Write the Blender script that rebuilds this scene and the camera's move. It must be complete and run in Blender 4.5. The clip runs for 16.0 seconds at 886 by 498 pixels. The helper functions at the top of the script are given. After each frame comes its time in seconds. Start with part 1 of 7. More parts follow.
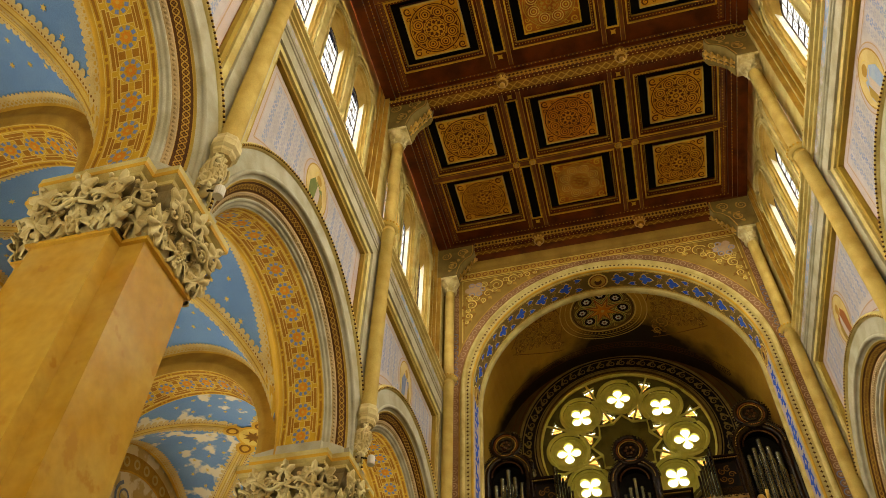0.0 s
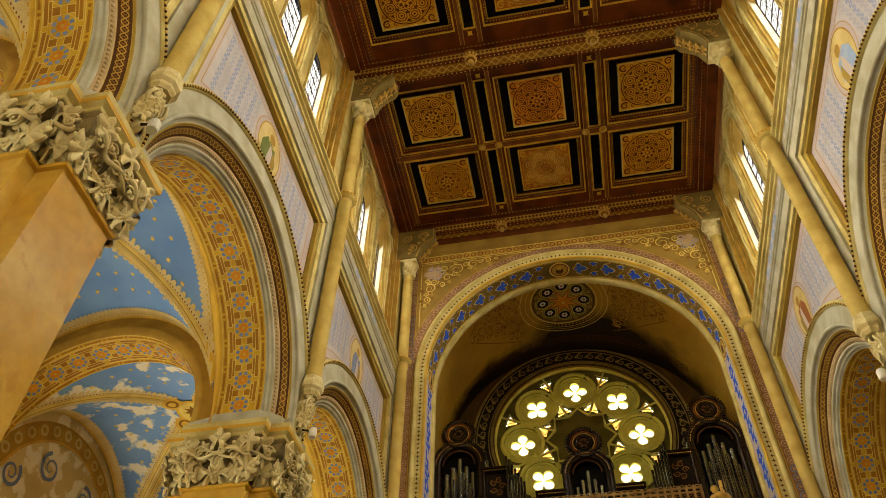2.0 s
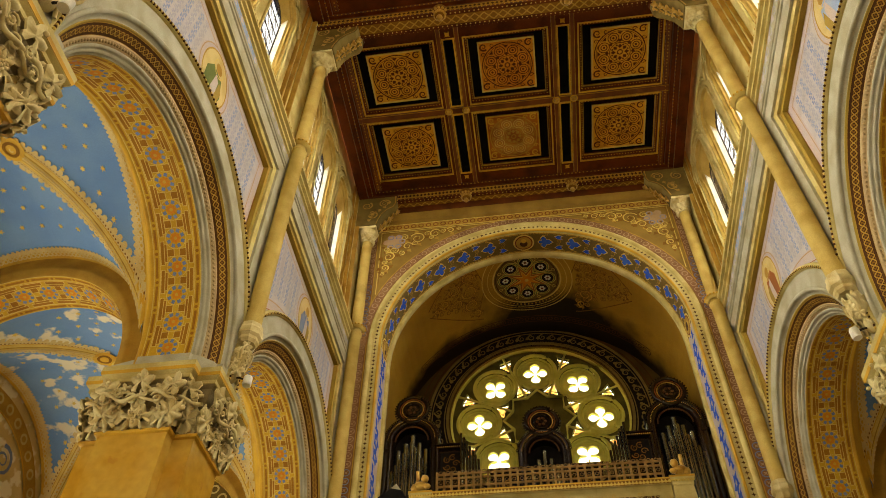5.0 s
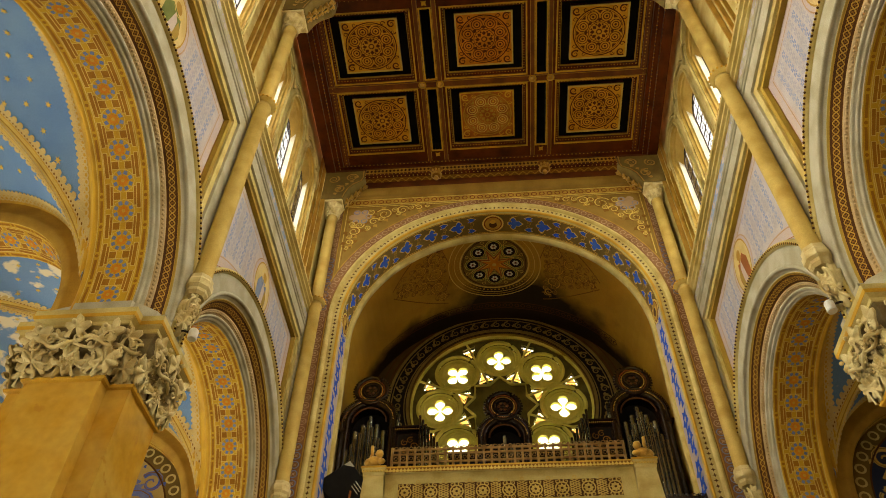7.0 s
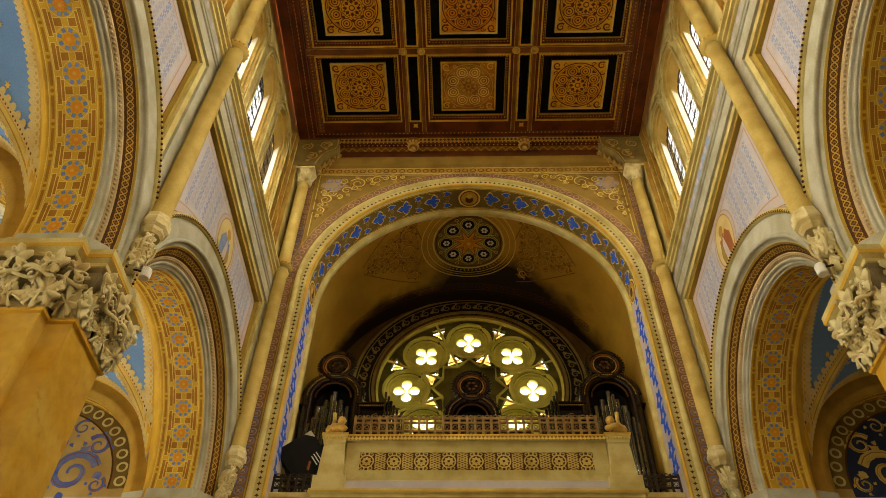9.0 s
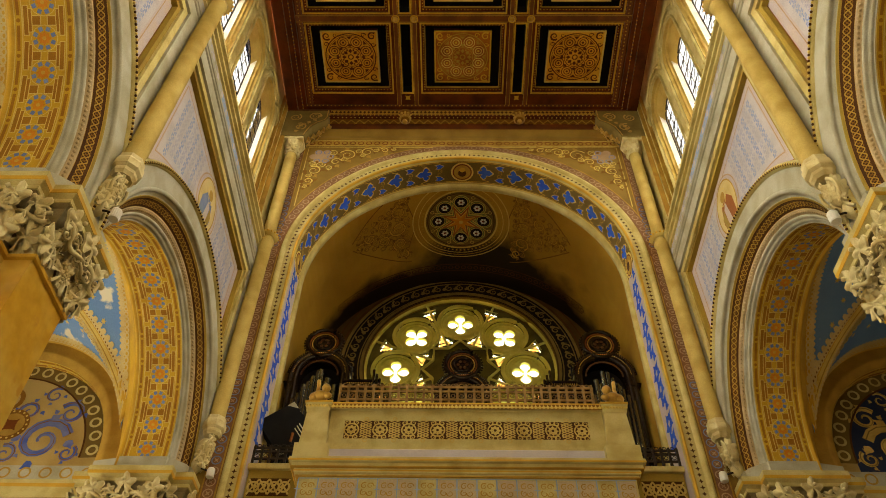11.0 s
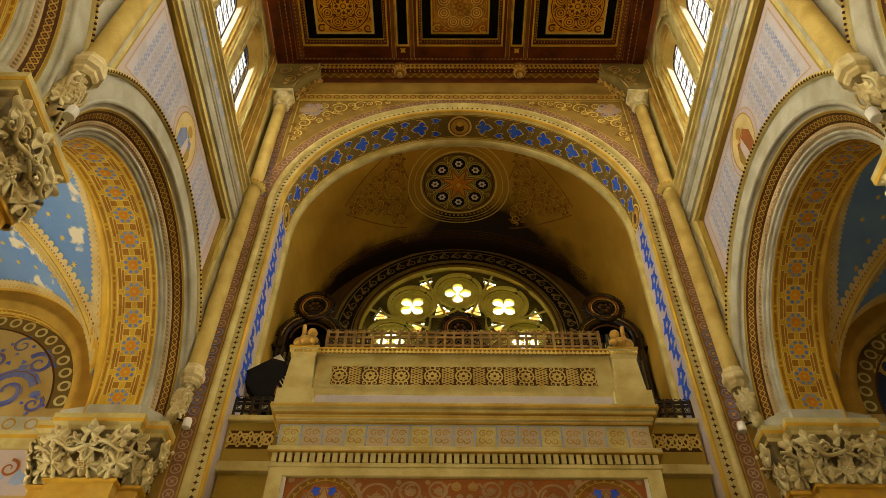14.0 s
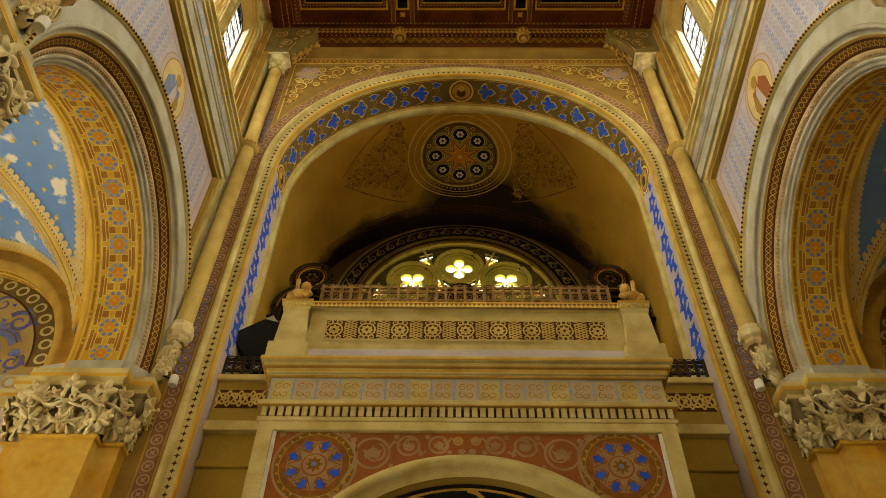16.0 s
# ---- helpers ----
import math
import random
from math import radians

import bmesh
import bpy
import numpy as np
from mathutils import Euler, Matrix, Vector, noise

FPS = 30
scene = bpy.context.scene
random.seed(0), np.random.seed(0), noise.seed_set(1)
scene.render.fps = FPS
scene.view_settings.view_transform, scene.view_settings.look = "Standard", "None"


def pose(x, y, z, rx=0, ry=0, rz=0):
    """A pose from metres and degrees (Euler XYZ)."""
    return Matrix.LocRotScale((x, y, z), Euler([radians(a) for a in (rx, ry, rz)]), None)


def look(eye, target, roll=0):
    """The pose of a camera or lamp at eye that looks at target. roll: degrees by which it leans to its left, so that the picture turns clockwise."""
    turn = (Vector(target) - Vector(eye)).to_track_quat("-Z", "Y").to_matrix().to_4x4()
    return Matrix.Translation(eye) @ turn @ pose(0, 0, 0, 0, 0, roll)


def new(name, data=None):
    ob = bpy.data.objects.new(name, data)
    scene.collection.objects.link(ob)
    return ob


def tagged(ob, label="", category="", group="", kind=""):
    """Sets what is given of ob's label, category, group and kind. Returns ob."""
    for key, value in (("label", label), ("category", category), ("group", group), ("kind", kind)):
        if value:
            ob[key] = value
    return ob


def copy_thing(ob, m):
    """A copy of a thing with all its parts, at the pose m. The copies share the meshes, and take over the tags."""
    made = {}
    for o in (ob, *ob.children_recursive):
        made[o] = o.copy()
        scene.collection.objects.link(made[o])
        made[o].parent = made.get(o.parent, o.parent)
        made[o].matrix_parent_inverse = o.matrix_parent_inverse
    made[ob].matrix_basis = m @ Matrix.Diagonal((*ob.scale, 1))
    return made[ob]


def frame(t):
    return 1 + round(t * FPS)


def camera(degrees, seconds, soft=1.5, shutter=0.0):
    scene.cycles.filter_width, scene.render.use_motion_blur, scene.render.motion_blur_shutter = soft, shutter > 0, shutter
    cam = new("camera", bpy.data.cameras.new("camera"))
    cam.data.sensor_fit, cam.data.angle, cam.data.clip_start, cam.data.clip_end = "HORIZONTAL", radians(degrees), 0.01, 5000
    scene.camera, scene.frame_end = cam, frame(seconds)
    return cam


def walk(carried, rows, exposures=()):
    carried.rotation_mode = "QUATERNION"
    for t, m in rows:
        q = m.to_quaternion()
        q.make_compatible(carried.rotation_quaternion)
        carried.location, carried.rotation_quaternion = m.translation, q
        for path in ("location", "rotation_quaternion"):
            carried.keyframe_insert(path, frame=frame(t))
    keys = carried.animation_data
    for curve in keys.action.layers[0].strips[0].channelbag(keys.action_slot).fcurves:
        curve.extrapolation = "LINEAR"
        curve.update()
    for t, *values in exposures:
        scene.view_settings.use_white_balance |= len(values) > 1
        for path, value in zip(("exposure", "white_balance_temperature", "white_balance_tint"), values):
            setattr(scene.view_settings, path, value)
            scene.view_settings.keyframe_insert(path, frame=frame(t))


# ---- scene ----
cam = camera(60.0, 16.0, soft=0.9)
PATH = [
    (0, (-0.146, -14.487, 1.431), (-0.508, -13.206, 2.924), 1.7),
    (0.5, (-0.147, -14.32, 1.449), (-0.486, -13.034, 2.942), 1.8),
    (1, (-0.154, -14.122, 1.478), (-0.465, -12.829, 2.972), 1.7),
    (1.5, (-0.151, -13.94, 1.485), (-0.442, -12.643, 2.979), 1.5),
    (2, (-0.15, -13.751, 1.483), (-0.426, -12.453, 2.979), 1.4),
    (2.5, (-0.141, -13.571, 1.484), (-0.407, -12.27, 2.979), 1.4),
    (3, (-0.15, -13.381, 1.512), (-0.402, -12.076, 3.007), 1.2),
    (3.5, (-0.142, -13.204, 1.518), (-0.383, -11.897, 3.013), 1.1),
    (4, (-0.133, -13.007, 1.523), (-0.358, -11.697, 3.018), 1.1),
    (6.5, (-0.126, -12.056, 1.544), (-0.271, -10.739, 3.042), 1.0),
    (7, (-0.145, -11.855, 1.539), (-0.263, -10.535, 3.038), 1.0),
    (7.5, (-0.155, -11.668, 1.548), (-0.247, -10.346, 3.046), 0.9),
    (8, (-0.168, -11.451, 1.537), (-0.236, -10.128, 3.036), 1.0),
    (8.5, (-0.193, -11.24, 1.531), (-0.247, -9.917, 3.03), 1.1),
    (9, (-0.22, -11.013, 1.533), (-0.266, -9.69, 3.032), 1.1),
    (11.5, (-0.201, -9.961, 1.514), (-0.226, -8.641, 3.016), 1.1),
    (12, (-0.202, -9.733, 1.521), (-0.226, -8.413, 3.023), 1.1),
    (12.5, (-0.199, -9.529, 1.522), (-0.224, -8.209, 3.024), 1.2),
    (13, (-0.192, -9.316, 1.526), (-0.217, -7.995, 3.028), 1.1),
    (13.5, (-0.18, -9.119, 1.527), (-0.204, -7.798, 3.028), 1.1),
    (14, (-0.168, -8.9, 1.536), (-0.191, -7.58, 3.038), 1.0),
    (14.5, (-0.176, -8.677, 1.534), (-0.199, -7.358, 3.037), 1.0),
    (15, (-0.19, -8.43, 1.521), (-0.212, -7.111, 3.025), 1.0),
    (15.5, (-0.2, -8.211, 1.498), (-0.222, -6.894, 3.003), 1.1),
    (16, (-0.174, -7.993, 1.495), (-0.199, -6.676, 2.999), 1.1),
]
walk(cam, [(t, look(eye, target, roll)) for t, eye, target, roll in PATH])

# ---- world and lights ----
world = bpy.data.worlds.new("world")
scene.world = world
world.use_nodes = True
wn = world.node_tree.nodes
sky = wn.new("ShaderNodeTexSky")
sky.sky_type, sky.sun_disc = "NISHITA", False
sky.sun_elevation, sky.sun_rotation = radians(48), radians(75)
world.node_tree.links.new(sky.outputs[0], wn["Background"].inputs[0])
wn["Background"].inputs[1].default_value = 0.15
scene.view_settings.exposure = -0.04


def area(name, eye, target, w, h, watts, colour):
    lamp = bpy.data.lights.new(name, "AREA")
    lamp.shape, lamp.size, lamp.size_y, lamp.energy, lamp.color = "RECTANGLE", w, h, watts, colour
    ob = new(name, lamp)
    ob.matrix_world = look(eye, target)
    return ob


BAY = 5.25


def bay_mid(k):
    """Middle of an arcade bay."""
    return 0.31 - BAY * (k + 0.5)


def bay_line(k):
    """Line between two arcade bays."""
    return 0.31 - BAY * k


def mid_up(k):
    """Middle of a bay of windows and ceiling."""
    return 0.10 - BAY * (k + 0.5)


def line_up(k):
    return 0.10 - BAY * k if k else 0.0


DAY = (1.0, 0.95, 0.77)
for k in range(4):
    yc = bay_mid(k)
    area("aisle_window_light", (-10.6, yc, 4.6), (-6.5, yc, 7.6), 1.8, 3.4, 260 if k else 430, DAY)
    area("aisle_window_light", (10.6, yc, 4.6), (6.5, yc, 7.6), 1.8, 3.4, 22, DAY)
area("window_light", (-6.6, -8.5, 17.4), (0, -8.5, 11.76), 25.0, 4.0, 12300, DAY)
area("window_light", (6.6, -8.5, 17.4), (0, -8.5, 11.76), 25.0, 4.0, 12000, DAY)
# Added fill light before the plain rear wall, to brighten the gallery front.
area("front_fill_light", (0, -20.8, 6.5), (0, 0, 7.5), 6.5, 5.0, 400, (1.0, 0.93, 0.69))

# ---- materials ----


def mat(name, base, other=None, rough=0.75, scale=3.0, fine=70.0, bump=0.06, metal=0.0, gloss=0.13, lo=0.4, hi=0.65, wear=None, amount=0.5):
    """A painted or stone surface: two tones in broad blotches, fine grain, slight relief, and worn spots of a third tone."""
    m = bpy.data.materials.new(name)
    m.use_nodes = True
    nt = m.node_tree
    n, l = nt.nodes, nt.links
    b = n["Principled BSDF"]
    b.inputs["Roughness"].default_value, b.inputs["Metallic"].default_value = rough, metal
    b.inputs["Specular IOR Level"].default_value = gloss
    other = other or tuple(c * 0.72 for c in base)
    tc = n.new("ShaderNodeTexCoord")
    big = n.new("ShaderNodeTexNoise")
    big.inputs["Scale"].default_value, big.inputs["Detail"].default_value = scale, 6
    l.new(tc.outputs["Object"], big.inputs["Vector"])
    ramp = n.new("ShaderNodeMapRange")
    ramp.inputs[1].default_value, ramp.inputs[2].default_value = lo, hi
    l.new(big.outputs[0], ramp.inputs[0])
    mix = n.new("ShaderNodeMix")
    mix.data_type = "RGBA"
    mix.inputs[6].default_value, mix.inputs[7].default_value = (*base, 1), (*other, 1)
    l.new(ramp.outputs[0], mix.inputs[0])
    small = n.new("ShaderNodeTexNoise")
    small.inputs["Scale"].default_value, small.inputs["Detail"].default_value = fine, 4
    l.new(tc.outputs["Object"], small.inputs["Vector"])
    grain = n.new("ShaderNodeMix")
    grain.data_type, grain.blend_type = "RGBA", "OVERLAY"
    grain.inputs[0].default_value = 0.26
    l.new(mix.outputs[2], grain.inputs[6])
    l.new(small.outputs[0], grain.inputs[7])
    out = grain.outputs[2]
    if wear:
        spots = n.new("ShaderNodeTexNoise")
        spots.inputs["Scale"].default_value, spots.inputs["Detail"].default_value = scale * 2.3, 9
        l.new(tc.outputs["Object"], spots.inputs["Vector"])
        cut = n.new("ShaderNodeMapRange")
        cut.inputs[1].default_value, cut.inputs[2].default_value = amount, amount + 0.05
        l.new(spots.outputs[0], cut.inputs[0])
        worn = n.new("ShaderNodeMix")
        worn.data_type = "RGBA"
        worn.inputs[7].default_value = (*wear, 1)
        l.new(cut.outputs[0], worn.inputs[0])
        l.new(out, worn.inputs[6])
        out = worn.outputs[2]
    l.new(out, b.inputs["Base Color"])
    if bump:
        bp = n.new("ShaderNodeBump")
        bp.inputs["Strength"].default_value, bp.inputs["Distance"].default_value = bump, 0.02
        l.new(small.outputs[0], bp.inputs["Height"])
        l.new(bp.outputs[0], b.inputs["Normal"])
    return m


GREY = mat("grey_painted_stone", (0.43, 0.39, 0.275), (0.34, 0.30, 0.185))
CREAM = mat("cream_plaster", (0.56, 0.45, 0.17), (0.43, 0.32, 0.095))
STONE = mat("carved_limestone", (0.66, 0.55, 0.27), (0.48, 0.36, 0.14), rough=0.62, scale=5, fine=110, bump=0.03, lo=0.4, hi=0.62)
SHAFT = mat("yellow_shaft_plaster", (0.54, 0.385, 0.105), (0.43, 0.29, 0.065))
MARBLE = mat("honey_marble", (0.52, 0.27, 0.022), (0.56, 0.345, 0.055), rough=0.16, gloss=0.42, scale=1.3, fine=9, bump=0.01, lo=0.42, hi=0.66, wear=(0.47, 0.235, 0.028), amount=0.63)
PINK = mat("pink_paint", (0.44, 0.28, 0.16), (0.37, 0.22, 0.11))
LILAC = mat("lilac_paint", (0.47, 0.38, 0.35), (0.50, 0.38, 0.30))
PALEBLUE = mat("pale_blue_paint", (0.25, 0.33, 0.50), (0.33, 0.38, 0.48))
BLUE = mat("vault_blue_paint", (0.12, 0.225, 0.43), (0.16, 0.275, 0.46), scale=1.2, wear=(0.50, 0.46, 0.36), amount=0.72)
DEEP = mat("ultramarine_paint", (0.02, 0.07, 0.48), (0.04, 0.11, 0.5))
GOLD = mat("ochre_gold_paint", (0.6, 0.345, 0.03), (0.48, 0.26, 0.025), rough=0.5)
GILT = mat("gilded_relief", (0.62, 0.38, 0.08), (0.40, 0.22, 0.04), rough=0.38, metal=0.6, scale=9)
OCHRE = mat("ochre_ground_paint", (0.43, 0.25, 0.035), (0.33, 0.18, 0.025))
RUST = mat("rust_paint", (0.2, 0.055, 0.008), (0.15, 0.04, 0.006))
BROWN = mat("brown_paint", (0.085, 0.032, 0.006), (0.055, 0.02, 0.004))
ORANGE = mat("orange_paint", (0.62, 0.24, 0.012), (0.52, 0.17, 0.012))
OLIVE = mat("olive_gold_plaster", (0.36, 0.24, 0.035), (0.26, 0.16, 0.025), scale=0.8)
PANELGOLD = mat("aged_gold_panel", (0.68, 0.35, 0.025), (0.54, 0.25, 0.016), rough=0.42, metal=0.3)
PANELORANGE = mat("aged_orange_gold_panel", (0.68, 0.27, 0.018), (0.54, 0.19, 0.012), rough=0.42, metal=0.3)
PANELLINE = mat("dark_rust_line_paint", (0.13, 0.035, 0.005), (0.09, 0.024, 0.004))
REDWOOD = mat("red_brown_rib_wood", (0.17, 0.045, 0.008), (0.11, 0.028, 0.005), rough=0.35, gloss=0.3, scale=3, bump=0.08)
PEACH = mat("faded_peach_paint", (0.44, 0.31, 0.15), (0.36, 0.25, 0.11))
GREEN = mat("dull_green_paint", (0.15, 0.17, 0.04), (0.11, 0.125, 0.03))
DARKOLIVE = mat("dark_olive_ground_paint", (0.17, 0.105, 0.022), (0.12, 0.075, 0.016), scale=2)
DULLGOLD = mat("dull_gold_paint", (0.24, 0.17, 0.045), (0.17, 0.115, 0.03))
NAVY = mat("night_blue_paint", (0.018, 0.026, 0.06), (0.028, 0.034, 0.065))
# Window glow on the tracery mouldings is put into this bright tone.
TRACERY = mat("glow_lit_tracery_stone", (0.80, 0.74, 0.16), (0.68, 0.62, 0.12))
COPPER = mat("copper_red_panel", (0.40, 0.13, 0.014), (0.22, 0.06, 0.01), rough=0.5)
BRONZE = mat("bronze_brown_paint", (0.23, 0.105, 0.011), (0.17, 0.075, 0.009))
WORNBLUE = mat("peeling_blue_paint", (0.13, 0.235, 0.43), (0.17, 0.28, 0.46), scale=1.0, wear=(0.68, 0.60, 0.40), amount=0.555)
WORNWALL = mat("peeling_plaster", (0.62, 0.48, 0.21), (0.50, 0.36, 0.13), scale=1.2, wear=(0.76, 0.68, 0.48), amount=0.5)
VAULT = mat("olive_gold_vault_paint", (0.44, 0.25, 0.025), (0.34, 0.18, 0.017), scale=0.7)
# Vault colour turns near black towards the rear wall, its edge broken by noise.
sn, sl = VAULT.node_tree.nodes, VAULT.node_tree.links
dark_mask, wave, along = sn.new("ShaderNodeMapRange"), sn.new("ShaderNodeTexNoise"), sn.new("ShaderNodeSeparateXYZ")
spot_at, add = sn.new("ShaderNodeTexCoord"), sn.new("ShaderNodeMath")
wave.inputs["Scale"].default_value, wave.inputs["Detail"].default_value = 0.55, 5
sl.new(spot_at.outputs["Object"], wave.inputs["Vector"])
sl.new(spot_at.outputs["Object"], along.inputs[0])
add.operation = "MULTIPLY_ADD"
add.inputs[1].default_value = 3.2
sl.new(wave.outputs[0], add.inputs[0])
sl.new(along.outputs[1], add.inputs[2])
dark_mask.inputs[1].default_value, dark_mask.inputs[2].default_value = 5.15, 5.85
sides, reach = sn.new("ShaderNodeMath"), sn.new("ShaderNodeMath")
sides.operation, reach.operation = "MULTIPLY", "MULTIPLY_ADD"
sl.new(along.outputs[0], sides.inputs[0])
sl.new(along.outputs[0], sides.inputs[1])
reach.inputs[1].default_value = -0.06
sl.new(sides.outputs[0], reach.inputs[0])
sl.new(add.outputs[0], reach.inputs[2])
sl.new(reach.outputs[0], dark_mask.inputs[0])
dark_mix = sn.new("ShaderNodeMix")
dark_mix.data_type = "RGBA"
dark_mix.inputs[7].default_value = (0.02, 0.012, 0.004, 1)
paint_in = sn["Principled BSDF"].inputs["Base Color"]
sl.new(paint_in.links[0].from_socket, dark_mix.inputs[6])
sl.new(dark_mask.outputs[0], dark_mix.inputs[0])
sl.new(dark_mix.outputs[2], paint_in)
# Ochre wall colour, darkened to carry the dimness of the far end.
WALLGOLD = mat("dimmed_ochre_wall_paint", (0.28, 0.165, 0.028), (0.21, 0.12, 0.02), scale=1.5)
KNOT = mat("gilded_knot_relief", (0.6, 0.42, 0.11), (0.44, 0.28, 0.06))
SOFFIT = mat("soffit_gold_ground", (0.56, 0.33, 0.02), (0.46, 0.25, 0.015))
# Dark brown tone of the whole chapel rear wall.
DARKWALL = mat("dark_brown_chapel_wall", (0.10, 0.06, 0.012), (0.06, 0.035, 0.008), scale=1.2)
# Same stone as the mouldings, darkened for the shade on the recessed plate.
SHADETRACERY = mat("shaded_tracery_stone", (0.16, 0.135, 0.03), (0.10, 0.085, 0.018))
TAN = mat("tan_wall_paint", (0.46, 0.32, 0.10), (0.36, 0.23, 0.06), scale=1.5)
RAILGOLD = mat("gilded_bronze_rail", (0.27, 0.155, 0.04), (0.16, 0.085, 0.02), rough=0.45, scale=8)
ORGANWOOD = mat("black_brown_organ_wood", (0.010, 0.0038, 0.0015), (0.018, 0.007, 0.002), rough=0.24, gloss=0.45, scale=2, bump=0.04)
STRIP = mat("brown_strip_paint", (0.25, 0.125, 0.05), (0.19, 0.09, 0.035))
SOFFBAR = mat("soffit_brown_paint", (0.34, 0.15, 0.011), (0.27, 0.115, 0.009))
REVEAL = mat("yellow_reveal_plaster", (0.54, 0.37, 0.09), (0.42, 0.27, 0.055))
# Daylight that whitens the window jambs and sills is put into this colour.
LITREVEAL = mat("daylit_reveal_plaster", (0.78, 0.73, 0.60), (0.66, 0.59, 0.44), scale=4, fine=40, bump=0.12)
# Shade and dirt between the carved leaves are put into this colour.
BELL = mat("shaded_grimy_capital_stone", (0.3, 0.225, 0.1), (0.2, 0.14, 0.055), rough=0.8, scale=6)
FRINGE = mat("faded_gold_fringe_paint", (0.62, 0.47, 0.19), (0.52, 0.37, 0.13))
CROSSBLUE = mat("diaper_blue_paint", (0.23, 0.27, 0.43), (0.30, 0.32, 0.42))
CROSSGREY = mat("diaper_grey_paint", (0.36, 0.34, 0.40), (0.40, 0.35, 0.34))
WOOD = mat("dark_stained_wood", (0.125, 0.027, 0.004), (0.06, 0.013, 0.0025), rough=0.42, scale=2, bump=0.08)
BLACK = mat("black_paint", (0.006, 0.005, 0.004), (0.01, 0.008, 0.006), rough=0.8)
WHITE = mat("white_paint", (0.72, 0.68, 0.58), (0.62, 0.58, 0.48))
IRON = mat("dark_iron", (0.03, 0.022, 0.015), (0.05, 0.03, 0.018), rough=0.5, metal=0.6)
TIN = mat("organ_pipe_tin", (0.30, 0.29, 0.22), (0.17, 0.165, 0.12), rough=0.26, metal=0.95)
TERRA = mat("terracotta_paint", (0.32, 0.10, 0.018), (0.25, 0.085, 0.02), scale=2)
MIDBLUE = mat("worn_scroll_blue_paint", (0.06, 0.10, 0.36), (0.16, 0.17, 0.30), scale=3)
FLOOR = mat("stone_floor", (0.36, 0.29, 0.19), (0.27, 0.21, 0.135), rough=0.45)

PANE = bpy.data.materials.new("milky_leaded_glass")
PANE.use_nodes = True
pb = PANE.node_tree.nodes["Principled BSDF"]
pb.inputs["Base Color"].default_value = (0.0026, 0.0028, 0.0033, 1)
pb.inputs["Roughness"].default_value = 0.15
pb.inputs["Transmission Weight"].default_value = 1.0
pb.inputs["IOR"].default_value = 1.004

YELLOWPANE = PANE.copy()
YELLOWPANE.name = "yellow_leaded_glass"
YELLOWPANE.node_tree.nodes["Principled BSDF"].inputs["Base Color"].default_value = (0.95, 0.95, 0.62, 1)
AMBERPANE = PANE.copy()
AMBERPANE.name = "amber_leaded_glass"
AMBERPANE.node_tree.nodes["Principled BSDF"].inputs["Base Color"].default_value = (0.55, 0.13, 0.010, 1)
DAYLIGHT = bpy.data.materials.new("bright_sky_backdrop")
DAYLIGHT.use_nodes = True
db = DAYLIGHT.node_tree.nodes["Principled BSDF"]
db.inputs["Emission Color"].default_value, db.inputs["Emission Strength"].default_value = (1.0, 1.0, 0.86, 1), 3.0

# ---- building helpers ----


def mesh(name, verts, faces, mats, parent=None, index=None, smooth=False, label="", kind="", category=""):
    me = bpy.data.meshes.new(name)
    me.from_pydata([tuple(v) for v in verts], [], faces)
    for m in (mats if isinstance(mats, (list, tuple)) else [mats]):
        me.materials.append(m)
    if index is not None:
        me.polygons.foreach_set("material_index", index)
    if smooth:
        me.polygons.foreach_set("use_smooth", [True] * len(me.polygons))
    me.update()
    ob = new(name, me)
    if parent:
        ob.parent = parent
    return tagged(ob, label, category, "", kind)


